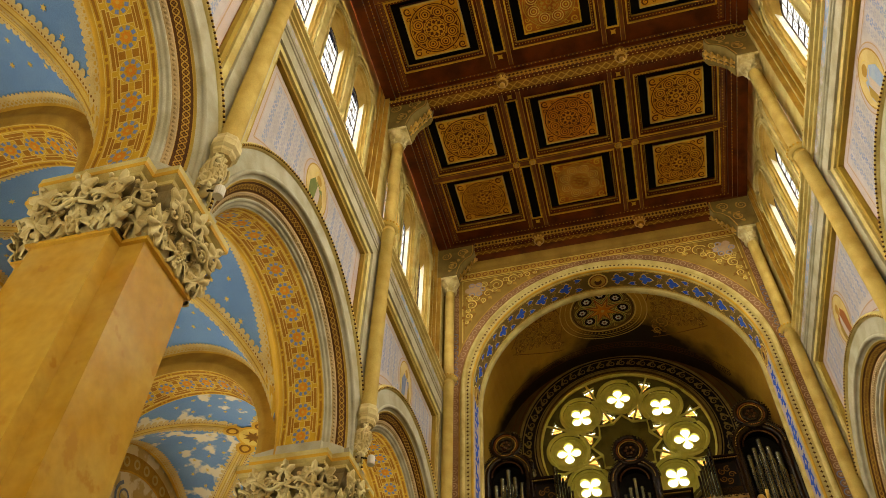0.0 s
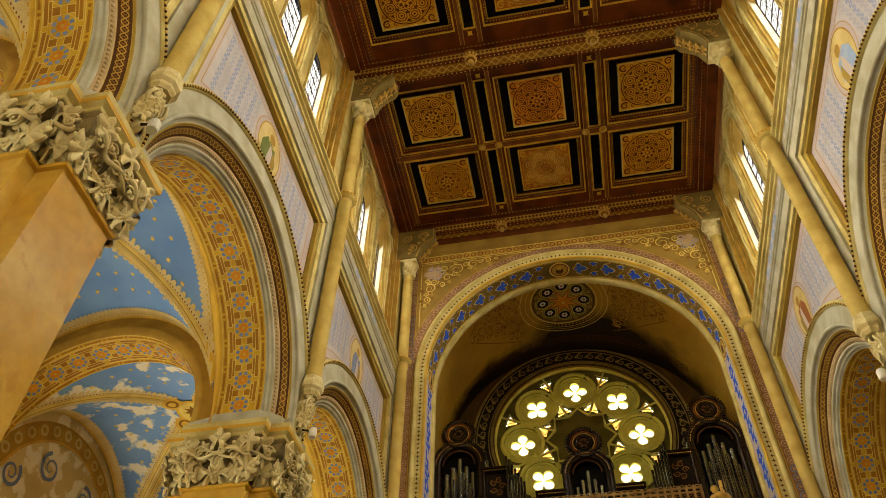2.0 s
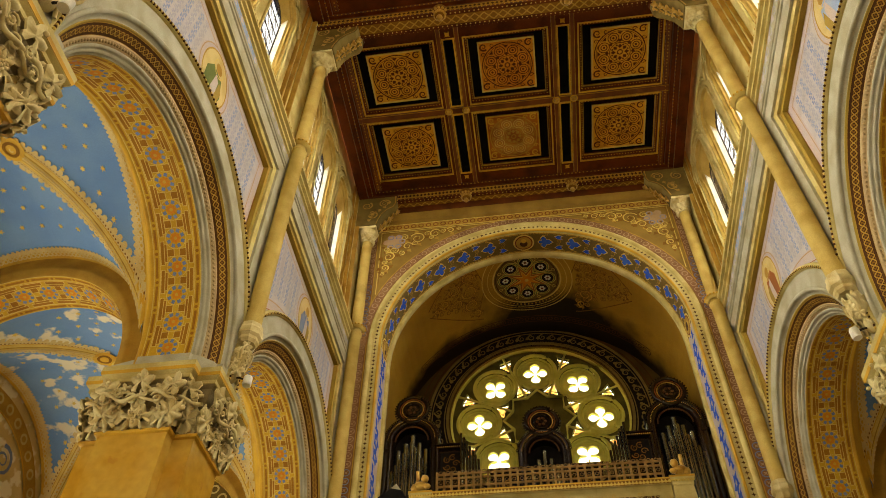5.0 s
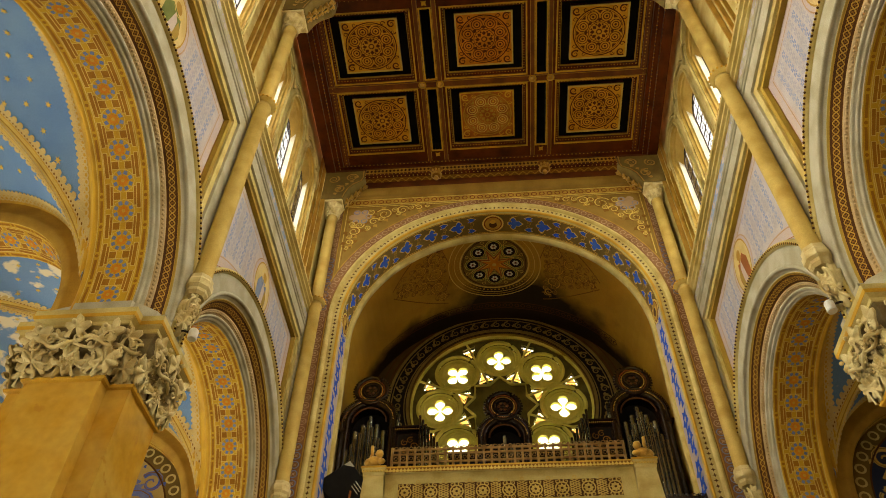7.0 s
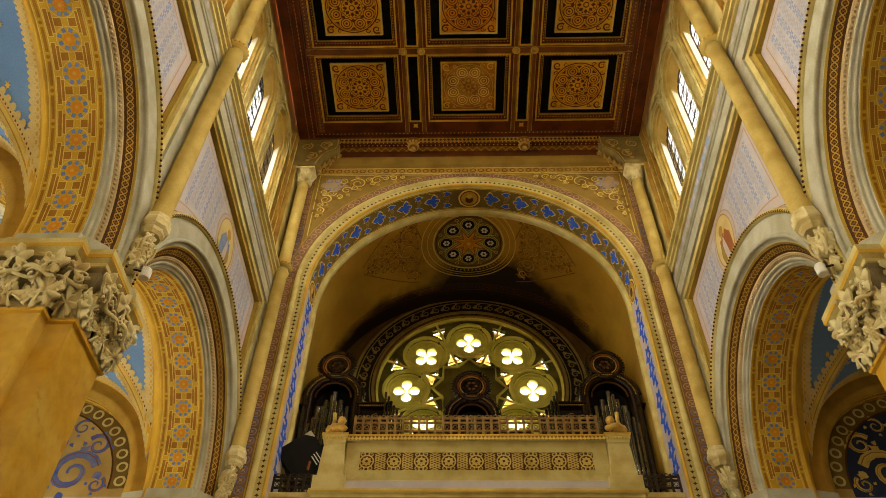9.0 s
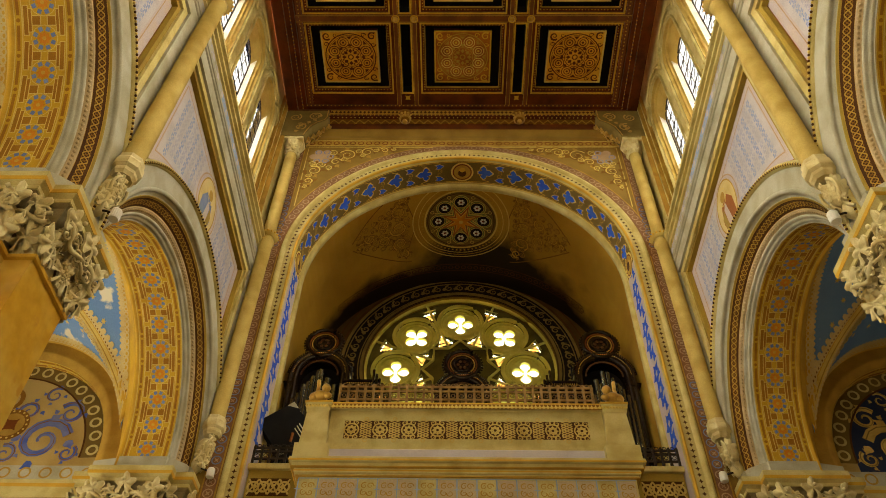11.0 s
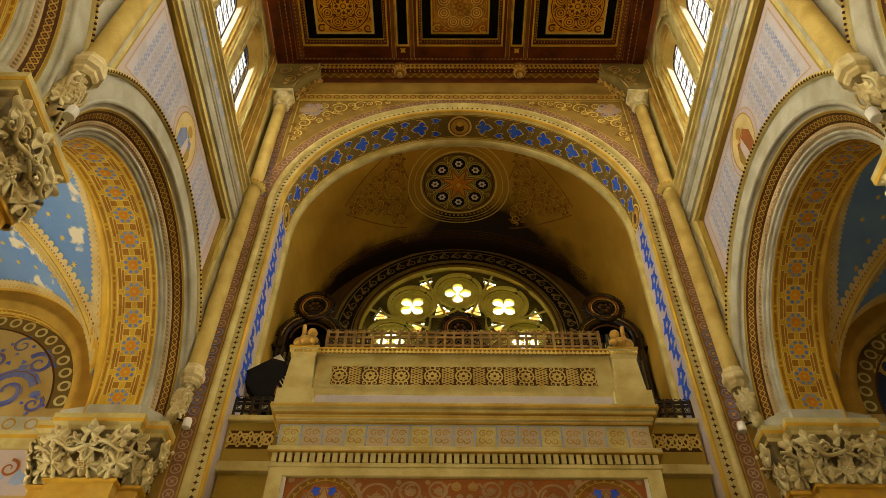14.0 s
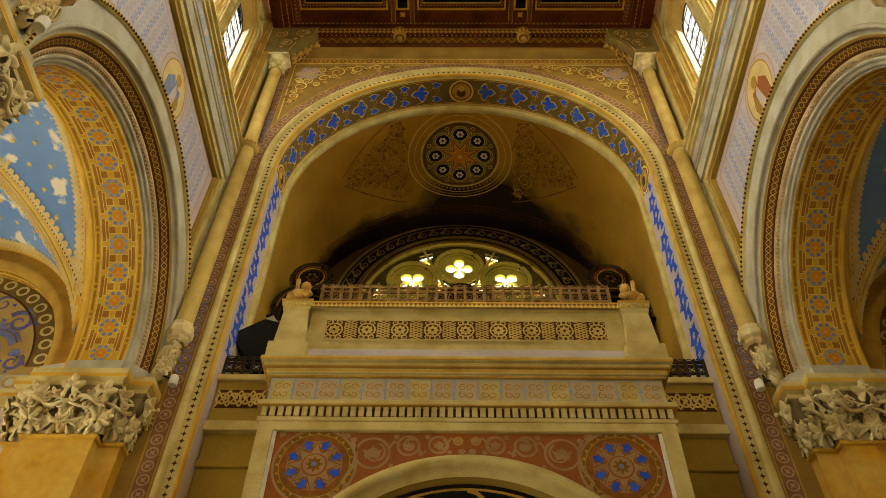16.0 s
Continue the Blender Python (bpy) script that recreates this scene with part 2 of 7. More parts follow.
class Build:
    """Gathers faces of several materials, to be linked as one mesh."""

    def __init__(self, P=None):
        self.P, self.count = P, 0
        self.v, self.f, self.i, self.mats = [], [], [], []

    def slot(self, m):
        if m not in self.mats:
            self.mats.append(m)
        return self.mats.index(m)

    def poly(self, pts, m):
        a = len(self.v)
        self.v += [tuple(p) for p in pts]
        self.f.append(tuple(range(a, a + len(pts))))
        self.i.append(self.slot(m))

    def grid(self, rows, m, closed=False):
        """A sheet through rows of points."""
        a, w, s = len(self.v), len(rows[0]), self.slot(m)
        for r in rows:
            self.v += [tuple(p) for p in r]
        for j in range(len(rows) - 1):
            for i in range(w if closed else w - 1):
                k = (i + 1) % w
                self.f.append((a + j * w + i, a + j * w + k, a + (j + 1) * w + k, a + (j + 1) * w + i))
                self.i.append(s)

    def box(self, x0, x1, y0, y1, z0, z1, m, bevel=0.0):
        x0, x1 = sorted((x0, x1))
        y0, y1 = sorted((y0, y1))
        c = bevel
        if c:
            rings = []
            for z, d in ((z0, c), (z0 + c, 0), (z1 - c, 0), (z1, c)):
                rings.append([(x0 + d, y0 + d, z), (x1 - d, y0 + d, z), (x1 - d, y1 - d, z), (x0 + d, y1 - d, z)])
            self.grid(rings, m, True)
            self.poly(rings[0][::-1], m)
            self.poly(rings[-1], m)
            return
        p = [(x0, y0, z0), (x1, y0, z0), (x1, y1, z0), (x0, y1, z0), (x0, y0, z1), (x1, y0, z1), (x1, y1, z1), (x0, y1, z1)]
        for q in ((0, 3, 2, 1), (4, 5, 6, 7), (0, 1, 5, 4), (1, 2, 6, 5), (2, 3, 7, 6), (3, 0, 4, 7)):
            self.poly([p[k] for k in q], m)

    def lathe(self, prof, cx, cy, m, n=16, square=False):
        """Turned about an upright axis at (cx, cy): prof holds (radius, z)."""
        rows = []
        for r, z in prof:
            rows.append([(cx + r * math.cos(2 * math.pi * i / n), cy + r * math.sin(2 * math.pi * i / n), z) for i in range(n)])
        self.grid(rows, m, True)

    def tube(self, pts, r, m, n=6):
        pts = [Vector(p) for p in pts]
        rows = []
        for i, p in enumerate(pts):
            d = (pts[min(i + 1, len(pts) - 1)] - pts[max(i - 1, 0)]).normalized()
            u = d.orthogonal().normalized()
            w = d.cross(u)
            rows.append([p + r * (math.cos(2 * math.pi * k / n) * u + math.sin(2 * math.pi * k / n) * w) for k in range(n)])
        self.grid(rows, m, True)

    def ball(self, c, r, m, n=8, squash=(1, 1, 1)):
        rows = []
        for j in range(n // 2 + 1):
            t = math.pi * j / (n // 2)
            rr, z = max(math.sin(t), 0.001), math.cos(t)
            rows.append([(c[0] + r * squash[0] * rr * math.cos(2 * math.pi * i / n), c[1] + r * squash[1] * rr * math.sin(2 * math.pi * i / n), c[2] + r * squash[2] * z) for i in range(n)])
        self.grid(rows, m, True)

    def done(self, name, parent=None, smooth=False, label="", kind="", category=""):
        return mesh(name, self.v, self.f, self.mats, parent, self.i, smooth, label, kind, category)


def empty(name, at, label, category, kind=""):
    ob = new(name)
    ob.location = at
    ob.empty_display_size = 0.2
    return tagged(ob, label, category, "", kind)


def put(build, name, parent, smooth=False, label=""):
    """Links a mesh built in world coordinates under a thing whose empty stands elsewhere. Values stored on the thing
    scale and shift it to fit the camera's view.
    """
    if "view_fit" in parent:
        scale, lift, ahead = parent["view_fit"]
        build.v = [(x, y + ahead, z * scale + lift) if z > 0.01 else (x, y + ahead, z) for x, y, z in build.v]
    ob = build.done(name, parent, smooth, label)
    ob.matrix_parent_inverse = Matrix.Translation(parent.location).inverted()
    return ob


# ---- plan ----
XW = 4.15          # nave face of the arcade walls
XP = 4.33          # recessed spandrel panels
ZC = 7.95          # springing of the arcade arches
R_HOOD, R_SOFF = 2.82, 2.02
X_SOFF0, X_SOFF1 = 4.47, 5.15
Z_ABAC = 7.79
Z_PANEL = 12.55    # top of the spandrel panels
Z_SILL = 14.30
Z_CEIL = 18.25
NB = 4
Y0 = -BAY * NB
NA = 48            # steps round an arch

# floor
b = Build()
b.poly([(-11, Y0 - 1, 0), (11, Y0 - 1, 0), (11, 8, 0), (-11, 8, 0)], FLOOR)
b.done("floor", label="worn pale stone church floor", kind="structure")


def arch_y(yc, r, n=NA, z0=None):
    """Points (y, z) round an arcade arch, with short stilts down to the impost."""
    z0 = Z_ABAC + 0.08 if z0 is None else z0
    pts = [(yc - r, z0)]
    pts += [(yc - r * math.cos(math.pi * i / n), ZC + r * math.sin(math.pi * i / n)) for i in range(n + 1)]
    return pts + [(yc + r, z0)]


def nave_wall(s, name):
    wall = empty(name, (s * XW, Y0 / 2, 0), "painted nave wall on round arches", "wall", "structure")
    for k in range(NB):
        yc = bay_mid(k)
        ya, yb = yc - BAY / 2, yc + BAY / 2
        # spandrel, recessed, from the hood up to the panel frame
        b = Build()
        pts = arch_y(yc, R_HOOD - 0.06)
        top = []
        for y, z in pts:
            a = math.atan2(z - ZC, y - yc)
            t = ya + (yb - ya) * (1 - max(0, min(1, a / math.pi))) if a > 0 else (ya if y < yc else yb)
            top.append((t, Z_PANEL + 0.1))
        b.grid([[(s * XP, y, z) for y, z in pts], [(s * XP, y, z) for y, z in top]], LILAC)
        b.poly([(s * XP, ya, Z_ABAC), (s * XP, pts[0][0], pts[0][1]), (s * XP, ya, Z_PANEL)], LILAC)
        b.poly([(s * XP, yb, Z_ABAC), (s * XP, pts[-1][0], pts[-1][1]), (s * XP, yb, Z_PANEL)], LILAC)
        put(b, "spandrel", wall)
        # mouldings of the arch, turned about its axis
        def turned(name, prof, m, smooth=True):
            bb = Build()
            bb.grid([[(s * x, y, z) for y, z in arch_y(yc, r)] for r, x in prof], m)
            return put(bb, name, wall, smooth)
        turned("hood_moulding", [(2.78, XP), (2.82, 4.14), (2.805, 4.09), (2.77, 4.08), (2.74, 4.10), (2.73, 4.14)], CREAM)
        turned("face_band", [(2.73, 4.13), (2.46, 4.13)], GREY, False)
        turned("edge_roll", [(2.46, 4.13), (2.455, 4.115), (2.43, 4.105), (2.405, 4.115), (2.395, 4.145), (2.405, 4.165), (2.385, 4.17), (2.375, 4.195), (2.35, 4.195)], GREY)
        turned("gilt_edge", [(2.35, 4.195), (2.345, 4.19), (2.33, 4.195), (2.325, 4.215)], OLIVE)
        turned("braid_order", [(2.325, 4.215), (2.205, 4.335)], OCHRE, False)
        turned("leaf_order", [(2.205, 4.335), (2.20, 4.325), (2.18, 4.335), (2.13, 4.385)], PEACH)
        turned("inner_roll", [(2.13, 4.385), (2.125, 4.375), (2.105, 4.375), (2.085, 4.395), (2.09, 4.42), (2.07, 4.42), (2.05, 4.43), (2.04, 4.45), (2.045, 4.46), (R_SOFF, X_SOFF0)], GREY)
        turned("soffit", [(R_SOFF, X_SOFF0), (R_SOFF, X_SOFF1)], OCHRE, False)
        turned("aisle_roll", [(R_SOFF, X_SOFF1), (2.0, X_SOFF1 + 0.03), (2.02, X_SOFF1 + 0.07), (2.08, X_SOFF1 + 0.08), (2.12, X_SOFF1 + 0.10), (2.40, X_SOFF1 + 0.31)], GOLD)
        # frame of the spandrel panel: top rail and uprights in three steps
        for d, x, m in ((0.0, XW, GREY), (0.12, XW + 0.045, CREAM), (0.2, XW + 0.09, OLIVE)):
            bb = Build()
            bb.box(s * x, s * (XP + 0.02), ya + 0.2 + d, yb - 0.2 - d, Z_PANEL - d - 0.12, Z_PANEL - d + 0.02, m)
            for q in (-1, 1):
                e = yc + q * (BAY / 2 - 0.2 - d)
                bb.box(s * x, s * (XP + 0.02), e, e - q * 0.12, ZC + 1.2, Z_PANEL - d - 0.12, m)
            put(bb, "panel_frame", wall)
        for q, e in ((1, ya), (-1, yb)):
            bb = Build()
            bb.box(s * XW, s * (XP + 0.02), e, e + q * 0.2, Z_ABAC, Z_PANEL + 0.02, GREY)
            put(bb, "pilaster_strip", wall)
    # cornice between arcade and windows
    prof = [(XW, Z_PANEL + 0.02), (XW, Z_PANEL + 0.14), (XW - 0.025, Z_PANEL + 0.15), (XW - 0.035, Z_PANEL + 0.175), (XW - 0.025, Z_PANEL + 0.20), (XW - 0.005, Z_PANEL + 0.205), (XW - 0.005, Z_PANEL + 0.24), (XW - 0.03, Z_PANEL + 0.25), (XW - 0.04, Z_PANEL + 0.28), (XW - 0.025, Z_PANEL + 0.31), (XW, Z_PANEL + 0.32), (XW, Z_PANEL + 0.34)]
    prof2 = [(XW, Z_PANEL + 0.34), (XW, Z_PANEL + 0.56)]
    prof3 = [(XW, Z_PANEL + 0.56), (XW - 0.035, Z_PANEL + 0.575), (XW - 0.045, Z_PANEL + 0.60), (XW - 0.03, Z_PANEL + 0.625), (XW - 0.02, Z_PANEL + 0.63), (XW - 0.02, Z_PANEL + 0.66), (XW - 0.075, Z_PANEL + 0.675), (XW - 0.085, Z_PANEL + 0.70), (XW - 0.07, Z_PANEL + 0.73), (XW - 0.055, Z_PANEL + 0.735), (XW - 0.055, Z_PANEL + 0.77), (XW - 0.115, Z_PANEL + 0.785), (XW - 0.125, Z_PANEL + 0.82), (XW - 0.11, Z_PANEL + 0.85), (XW - 0.09, Z_PANEL + 0.86), (XW - 0.08, Z_PANEL + 0.9)]
    prof4 = [(XW - 0.08, Z_PANEL + 0.9), (XW + 0.25, Z_PANEL + 1.1), (XW + 0.30, Z_SILL)]
    for nm, p, m in (("lower_cornice", prof, GREY), ("painted_frieze", prof2, GREY), ("upper_cornice", prof3, CREAM), ("sloping_sill", prof4, CREAM)):
        bb = Build()
        bb.grid([[(s * x, Y0, z), (s * x, 0.2, z)] for x, z in p], m)
        put(bb, nm, wall)
    # clerestory wall with three round-headed openings a bay
    XC, XG = XW + 0.30, XW + 0.55
    for k in range(NB):
        yc = mid_up(k)
        bb = Build()
        for q in (-1, 0, 1):
            yw = yc + q * 1.42
            w, zt = 0.52, 17.02
            l0 = yc - BAY / 2 if q == -1 else yw - 0.71
            l1 = yc + BAY / 2 if q == 1 else yw + 0.71
            n = 20
            arc = [(yw - w, Z_SILL)] + [(yw - w * math.cos(math.pi * i / n), zt + w * math.sin(math.pi * i / n)) for i in range(n + 1)] + [(yw + w, Z_SILL)]
            out = [(l0, Z_SILL)] + [(l0 + (l1 - l0) * i / n, Z_CEIL + 0.3) for i in range(n + 1)] + [(l1, Z_SILL)]
            bb.grid([[(s * XC, y, z) for y, z in arc], [(s * XC, y, z) for y, z in out]], CREAM)
            # splayed reveal in steps
            rings = []
            for d, x, low in ((0, XC, 0), (0.0, XC + 0.06, 0), (0.05, XC + 0.07, 0.02), (0.05, XC + 0.11, 0.03), (0.09, XC + 0.13, 0.06), (0.13, XG, 0.34)):
                rings.append([(s * x, yw + (y - yw) * (w - d) / w, zt - low + (z - zt) * (w - d) / w if z >= zt else z) for y, z in arc])
            bb.grid(rings[:5], REVEAL)
            bb.grid([r[:3] for r in rings[4:]], LITREVEAL)
            bb.grid([r[2:-2] for r in rings[4:]], REVEAL)
            bb.grid([r[-3:] for r in rings[4:]], LITREVEAL)
            bb.poly([(s * XC, yw - w, Z_SILL), (s * XC, yw + w, Z_SILL), (s * XG, yw + w - 0.13, Z_SILL + 0.15), (s * XG, yw - w + 0.13, Z_SILL + 0.15)], LITREVEAL)
        put(bb, "clerestory", wall)
    return wall


nave_wall(-1, "wall_west")
nave_wall(1, "wall_east")

# end wall with the great arch
RA, ZA = 3.42, 13.02
YE = 0.1


def arc_x(r, z0=0.0, n=64):
    return [(-r, z0)] + [(-r * math.cos(math.pi * i / n), ZA + r * math.sin(math.pi * i / n)) for i in range(n + 1)] + [(r, z0)]


end = empty("wall_north", (0, YE, 0), "painted end wall with a great round arch", "wall", "structure")
b = Build()
pts = arc_x(RA + 0.25)
out = [(-5.2, 0)] + [(-5.2 + 10.4 * i / 64, Z_CEIL + 0.3) for i in range(65)] + [(5.2, 0)]
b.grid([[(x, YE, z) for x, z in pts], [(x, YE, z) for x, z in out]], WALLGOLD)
put(b, "face", end)
for nm, prof, m in (("outer_roll", [(RA + 0.30, YE), (RA + 0.28, YE - 0.05), (RA + 0.22, YE - 0.05), (RA + 0.19, YE)], CREAM),
                    ("dotted_band", [(RA + 0.19, YE), (RA + 0.05, YE)], CREAM),
                    ("inner_roll", [(RA + 0.05, YE), (RA + 0.03, YE - 0.03), (RA, YE - 0.02), (RA, YE + 0.03)], GOLD),
                    ("arch_soffit", [(RA, YE + 0.03), (RA, YE + 0.75)], CREAM),
                    ("soffit_edge", [(RA, YE + 0.75), (RA - 0.06, YE + 0.76), (RA - 0.06, YE + 0.9), (RA + 0.5, YE + 0.92)], CREAM)):
    bb = Build()
    bb.grid([[(x, y, z) for x, z in arc_x(r)] for r, y in prof], m)
    put(bb, nm, end, True)

# organ chapel: barrel vault, back wall with the round window
YB, RV = 5.5, 4.05
ZV = 17.85 - RV
b = Build()
n = 48
arc = [(-RV, 0)] + [(-RV * math.cos(math.pi * i / n), ZV + RV * math.sin(math.pi * i / n)) for i in range(n + 1)] + [(RV, 0)]
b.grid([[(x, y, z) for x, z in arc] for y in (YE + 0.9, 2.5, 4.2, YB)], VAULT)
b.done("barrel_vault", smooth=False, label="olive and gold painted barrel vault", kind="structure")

# rear wall and aisle shells
b = Build()
b.box(-11, 11, Y0 - 1.3, Y0 - 1.0, 0, 19.5, CREAM)
b.done("wall_south", label="plain rear wall", kind="structure")


class Paint(Build):
    """Painted ornament laid on a surface: P(u, v, h) gives the place at (u, v), h metres off the surface."""

    def off(self, h):
        """Each shape lies a hair above the one before it."""
        self.count = (self.count + 1) % 24
        return h + self.count * 0.00012

    def shape(self, pts, m, h=0.004):
        h = self.off(h)
        self.poly([self.P(u, v, h) for u, v in pts], m)

    def fan(self, u, v, pts, m, h, size):
        """A shape round (u, v), cut into rings where it is large, so that it follows a curved surface."""
        n = 1 if size < 0.13 else 1 + int(size / 0.12)
        if n == 1:
            self.shape(pts, m, h)
            return
        rows = [[self.P(u + (x - u) * t / n, v + (y - v) * t / n, h) for x, y in pts] for t in range(n + 1)]
        rows[0] = [self.P(u + (x - u) * 0.01, v + (y - v) * 0.01, h) for x, y in pts]
        self.grid(rows, m, True)

    def disc(self, u, v, r, m, h=0.004, n=12, k=1.0):
        self.fan(u, v, [(u + r * math.cos(2 * math.pi * i / n), v + k * r * math.sin(2 * math.pi * i / n)) for i in range(n)], m, h, r)

    def ring(self, u, v, r0, r1, m, h=0.004, n=18, k=1.0, a0=0.0, a1=2 * math.pi):
        h = self.off(h)
        rows = [[self.P(u + r * math.cos(a0 + (a1 - a0) * i / n), v + k * r * math.sin(a0 + (a1 - a0) * i / n), h) for i in range(n + 1)] for r in (r0, r1)]
        self.grid(rows, m)

    def star(self, u, v, n, r0, r1, m, h=0.004, a0=0.0):
        self.fan(u, v, [(u + (r0, r1)[i % 2] * math.cos(a0 + math.pi * i / n), v + (r0, r1)[i % 2] * math.sin(a0 + math.pi * i / n)) for i in range(2 * n)], m, h, r0)

    def band(self, pts, w, m, h=0.004, taper=False):
        h = self.off(h)
        a, c = [], []
        for i, (u, v) in enumerate(pts):
            p, q = pts[max(i - 1, 0)], pts[min(i + 1, len(pts) - 1)]
            d = math.hypot(q[0] - p[0], q[1] - p[1]) or 1
            nu, nv = -(q[1] - p[1]) / d, (q[0] - p[0]) / d
            ww = w * (1 - 0.75 * i / (len(pts) - 1)) if taper else w
            a.append(self.P(u + nu * ww / 2, v + nv * ww / 2, h))
            c.append(self.P(u - nu * ww / 2, v - nv * ww / 2, h))
        self.grid([a, c], m)

    def ribbon(self, pts, o0, o1, m, h=0.004):
        """A strip beside a line, from offset o0 to o1."""
        rows = [[], []]
        for i, (u, v) in enumerate(pts):
            p, q = pts[max(i - 1, 0)], pts[min(i + 1, len(pts) - 1)]
            d = math.hypot(q[0] - p[0], q[1] - p[1]) or 1
            for row, o in zip(rows, (o0, o1)):
                row.append(self.P(u - (q[1] - p[1]) / d * o, v + (q[0] - p[0]) / d * o, h))
        self.grid(rows, m)

    def rect(self, u0, u1, v0, v1, m, h=0.004, n=1):
        self.grid([[self.P(u0 + (u1 - u0) * i / n, v, h) for i in range(n + 1)] for v in (v0, v1)], m)

    def spiral(self, u, v, r, turns, m, w, h=0.004, a0=0.0, way=1):
        pts = []
        for i in range(int(14 * turns) + 1):
            a, rr = a0 + way * 2 * math.pi * i / 14, r * (1 - 0.85 * i / (14 * turns))
            pts.append((u + rr * math.cos(a), v + rr * math.sin(a)))
        self.band(pts, w, m, h, True)

    def leaf(self, u, v, a, size, m, h=0.004):
        """A pointed three-lobed leaf."""
        pts = [(0, 0.12), (0.25, 0.42), (0.5, 0.3), (0.62, 0.16), (1.0, 0.0), (0.62, -0.16), (0.5, -0.3), (0.25, -0.42), (0, -0.12)]
        c, s = math.cos(a) * size, math.sin(a) * size
        self.shape([(u + x * c - y * s, v + x * s + y * c) for x, y in pts], m, h)


# ---- carved foliage ----


def leaf3d(b, c, right, up, out, size, m, lobes=5, curl=0.35):
    """A lobed leaf that stands off its ground: pointed lobes with raised ribs between hollows, and a bent tip."""
    c, right, up, out = Vector(c), Vector(right), Vector(up), Vector(out)
    n = lobes * 4
    half, rim = [], []
    for i in range(n + 1):
        a = -0.40 * math.pi + 1.80 * math.pi * i / n
        w = abs(math.cos(lobes * 0.5 * (a - math.pi / 2)))
        reach = 0.50 + 0.50 * w ** 1.3
        for ring, t in ((half, 0.5), (rim, 1.0)):
            rr = (0.30 if t < 1 else reach)
            x, y = math.cos(a) * rr * size * 0.52, math.sin(a) * rr * size * 0.60 + size * 0.40
            lift = size * (0.20 * (w if t < 1 else 0.35 * w) + curl * max(0, y / size - 0.5))
            ring.append(c + right * x + up * y + out * lift)
    k, s = len(b.v), b.slot(m)
    b.v += [tuple(c + up * size * 0.40 + out * size * 0.08)] + [tuple(p) for p in half] + [tuple(p) for p in rim]
    e = len(b.v)
    b.v += [tuple(p) for p in rim] + [tuple(p - out * size * 0.09) for p in rim]
    for i in range(n):
        for face in ((k, k + 1 + i, k + 2 + i), (k + 1 + i, k + 2 + n + i, k + 3 + n + i, k + 2 + i), (e + i, e + n + 1 + i, e + n + 2 + i, e + i + 1)):
            b.f.append(face)
            b.i.append(s)


def broad_leaf(b, at, x0, z0, tilt, width, height):
    """A fleshy pleated leaf that rises from the foot of a capital and bends its scalloped tip forward."""
    rows = []
    for i in range(13):
        t = i / 12
        spread = (math.sin(math.pi * (0.16 + 0.80 * t)) ** 0.7) * (1 + 0.16 * math.cos(14 * t))
        row = []
        for j in range(-6, 7):
            x = width / 2 * spread * j / 6
            z = height * (t - 0.12 * (j / 6) ** 2 * t + (0.03 * t if j % 2 == 0 else -0.03 * t))
            if t > 0.86:
                z -= (t - 0.86) * height * 0.9
            d = 0.02 + 0.07 * t * t + (0.30 * (t - 0.8) * height if t > 0.8 else 0) + (0.024 if j % 2 == 0 else -0.012) * math.sin(math.pi * min(1, 0.15 + t)) - 0.035 * (j / 6) ** 2
            row.append(at(x0 + x * math.cos(tilt) - z * math.sin(tilt), z0 + z * math.cos(tilt) + x * math.sin(tilt), d))
        rows.append(row)
    b.grid(rows, STONE)


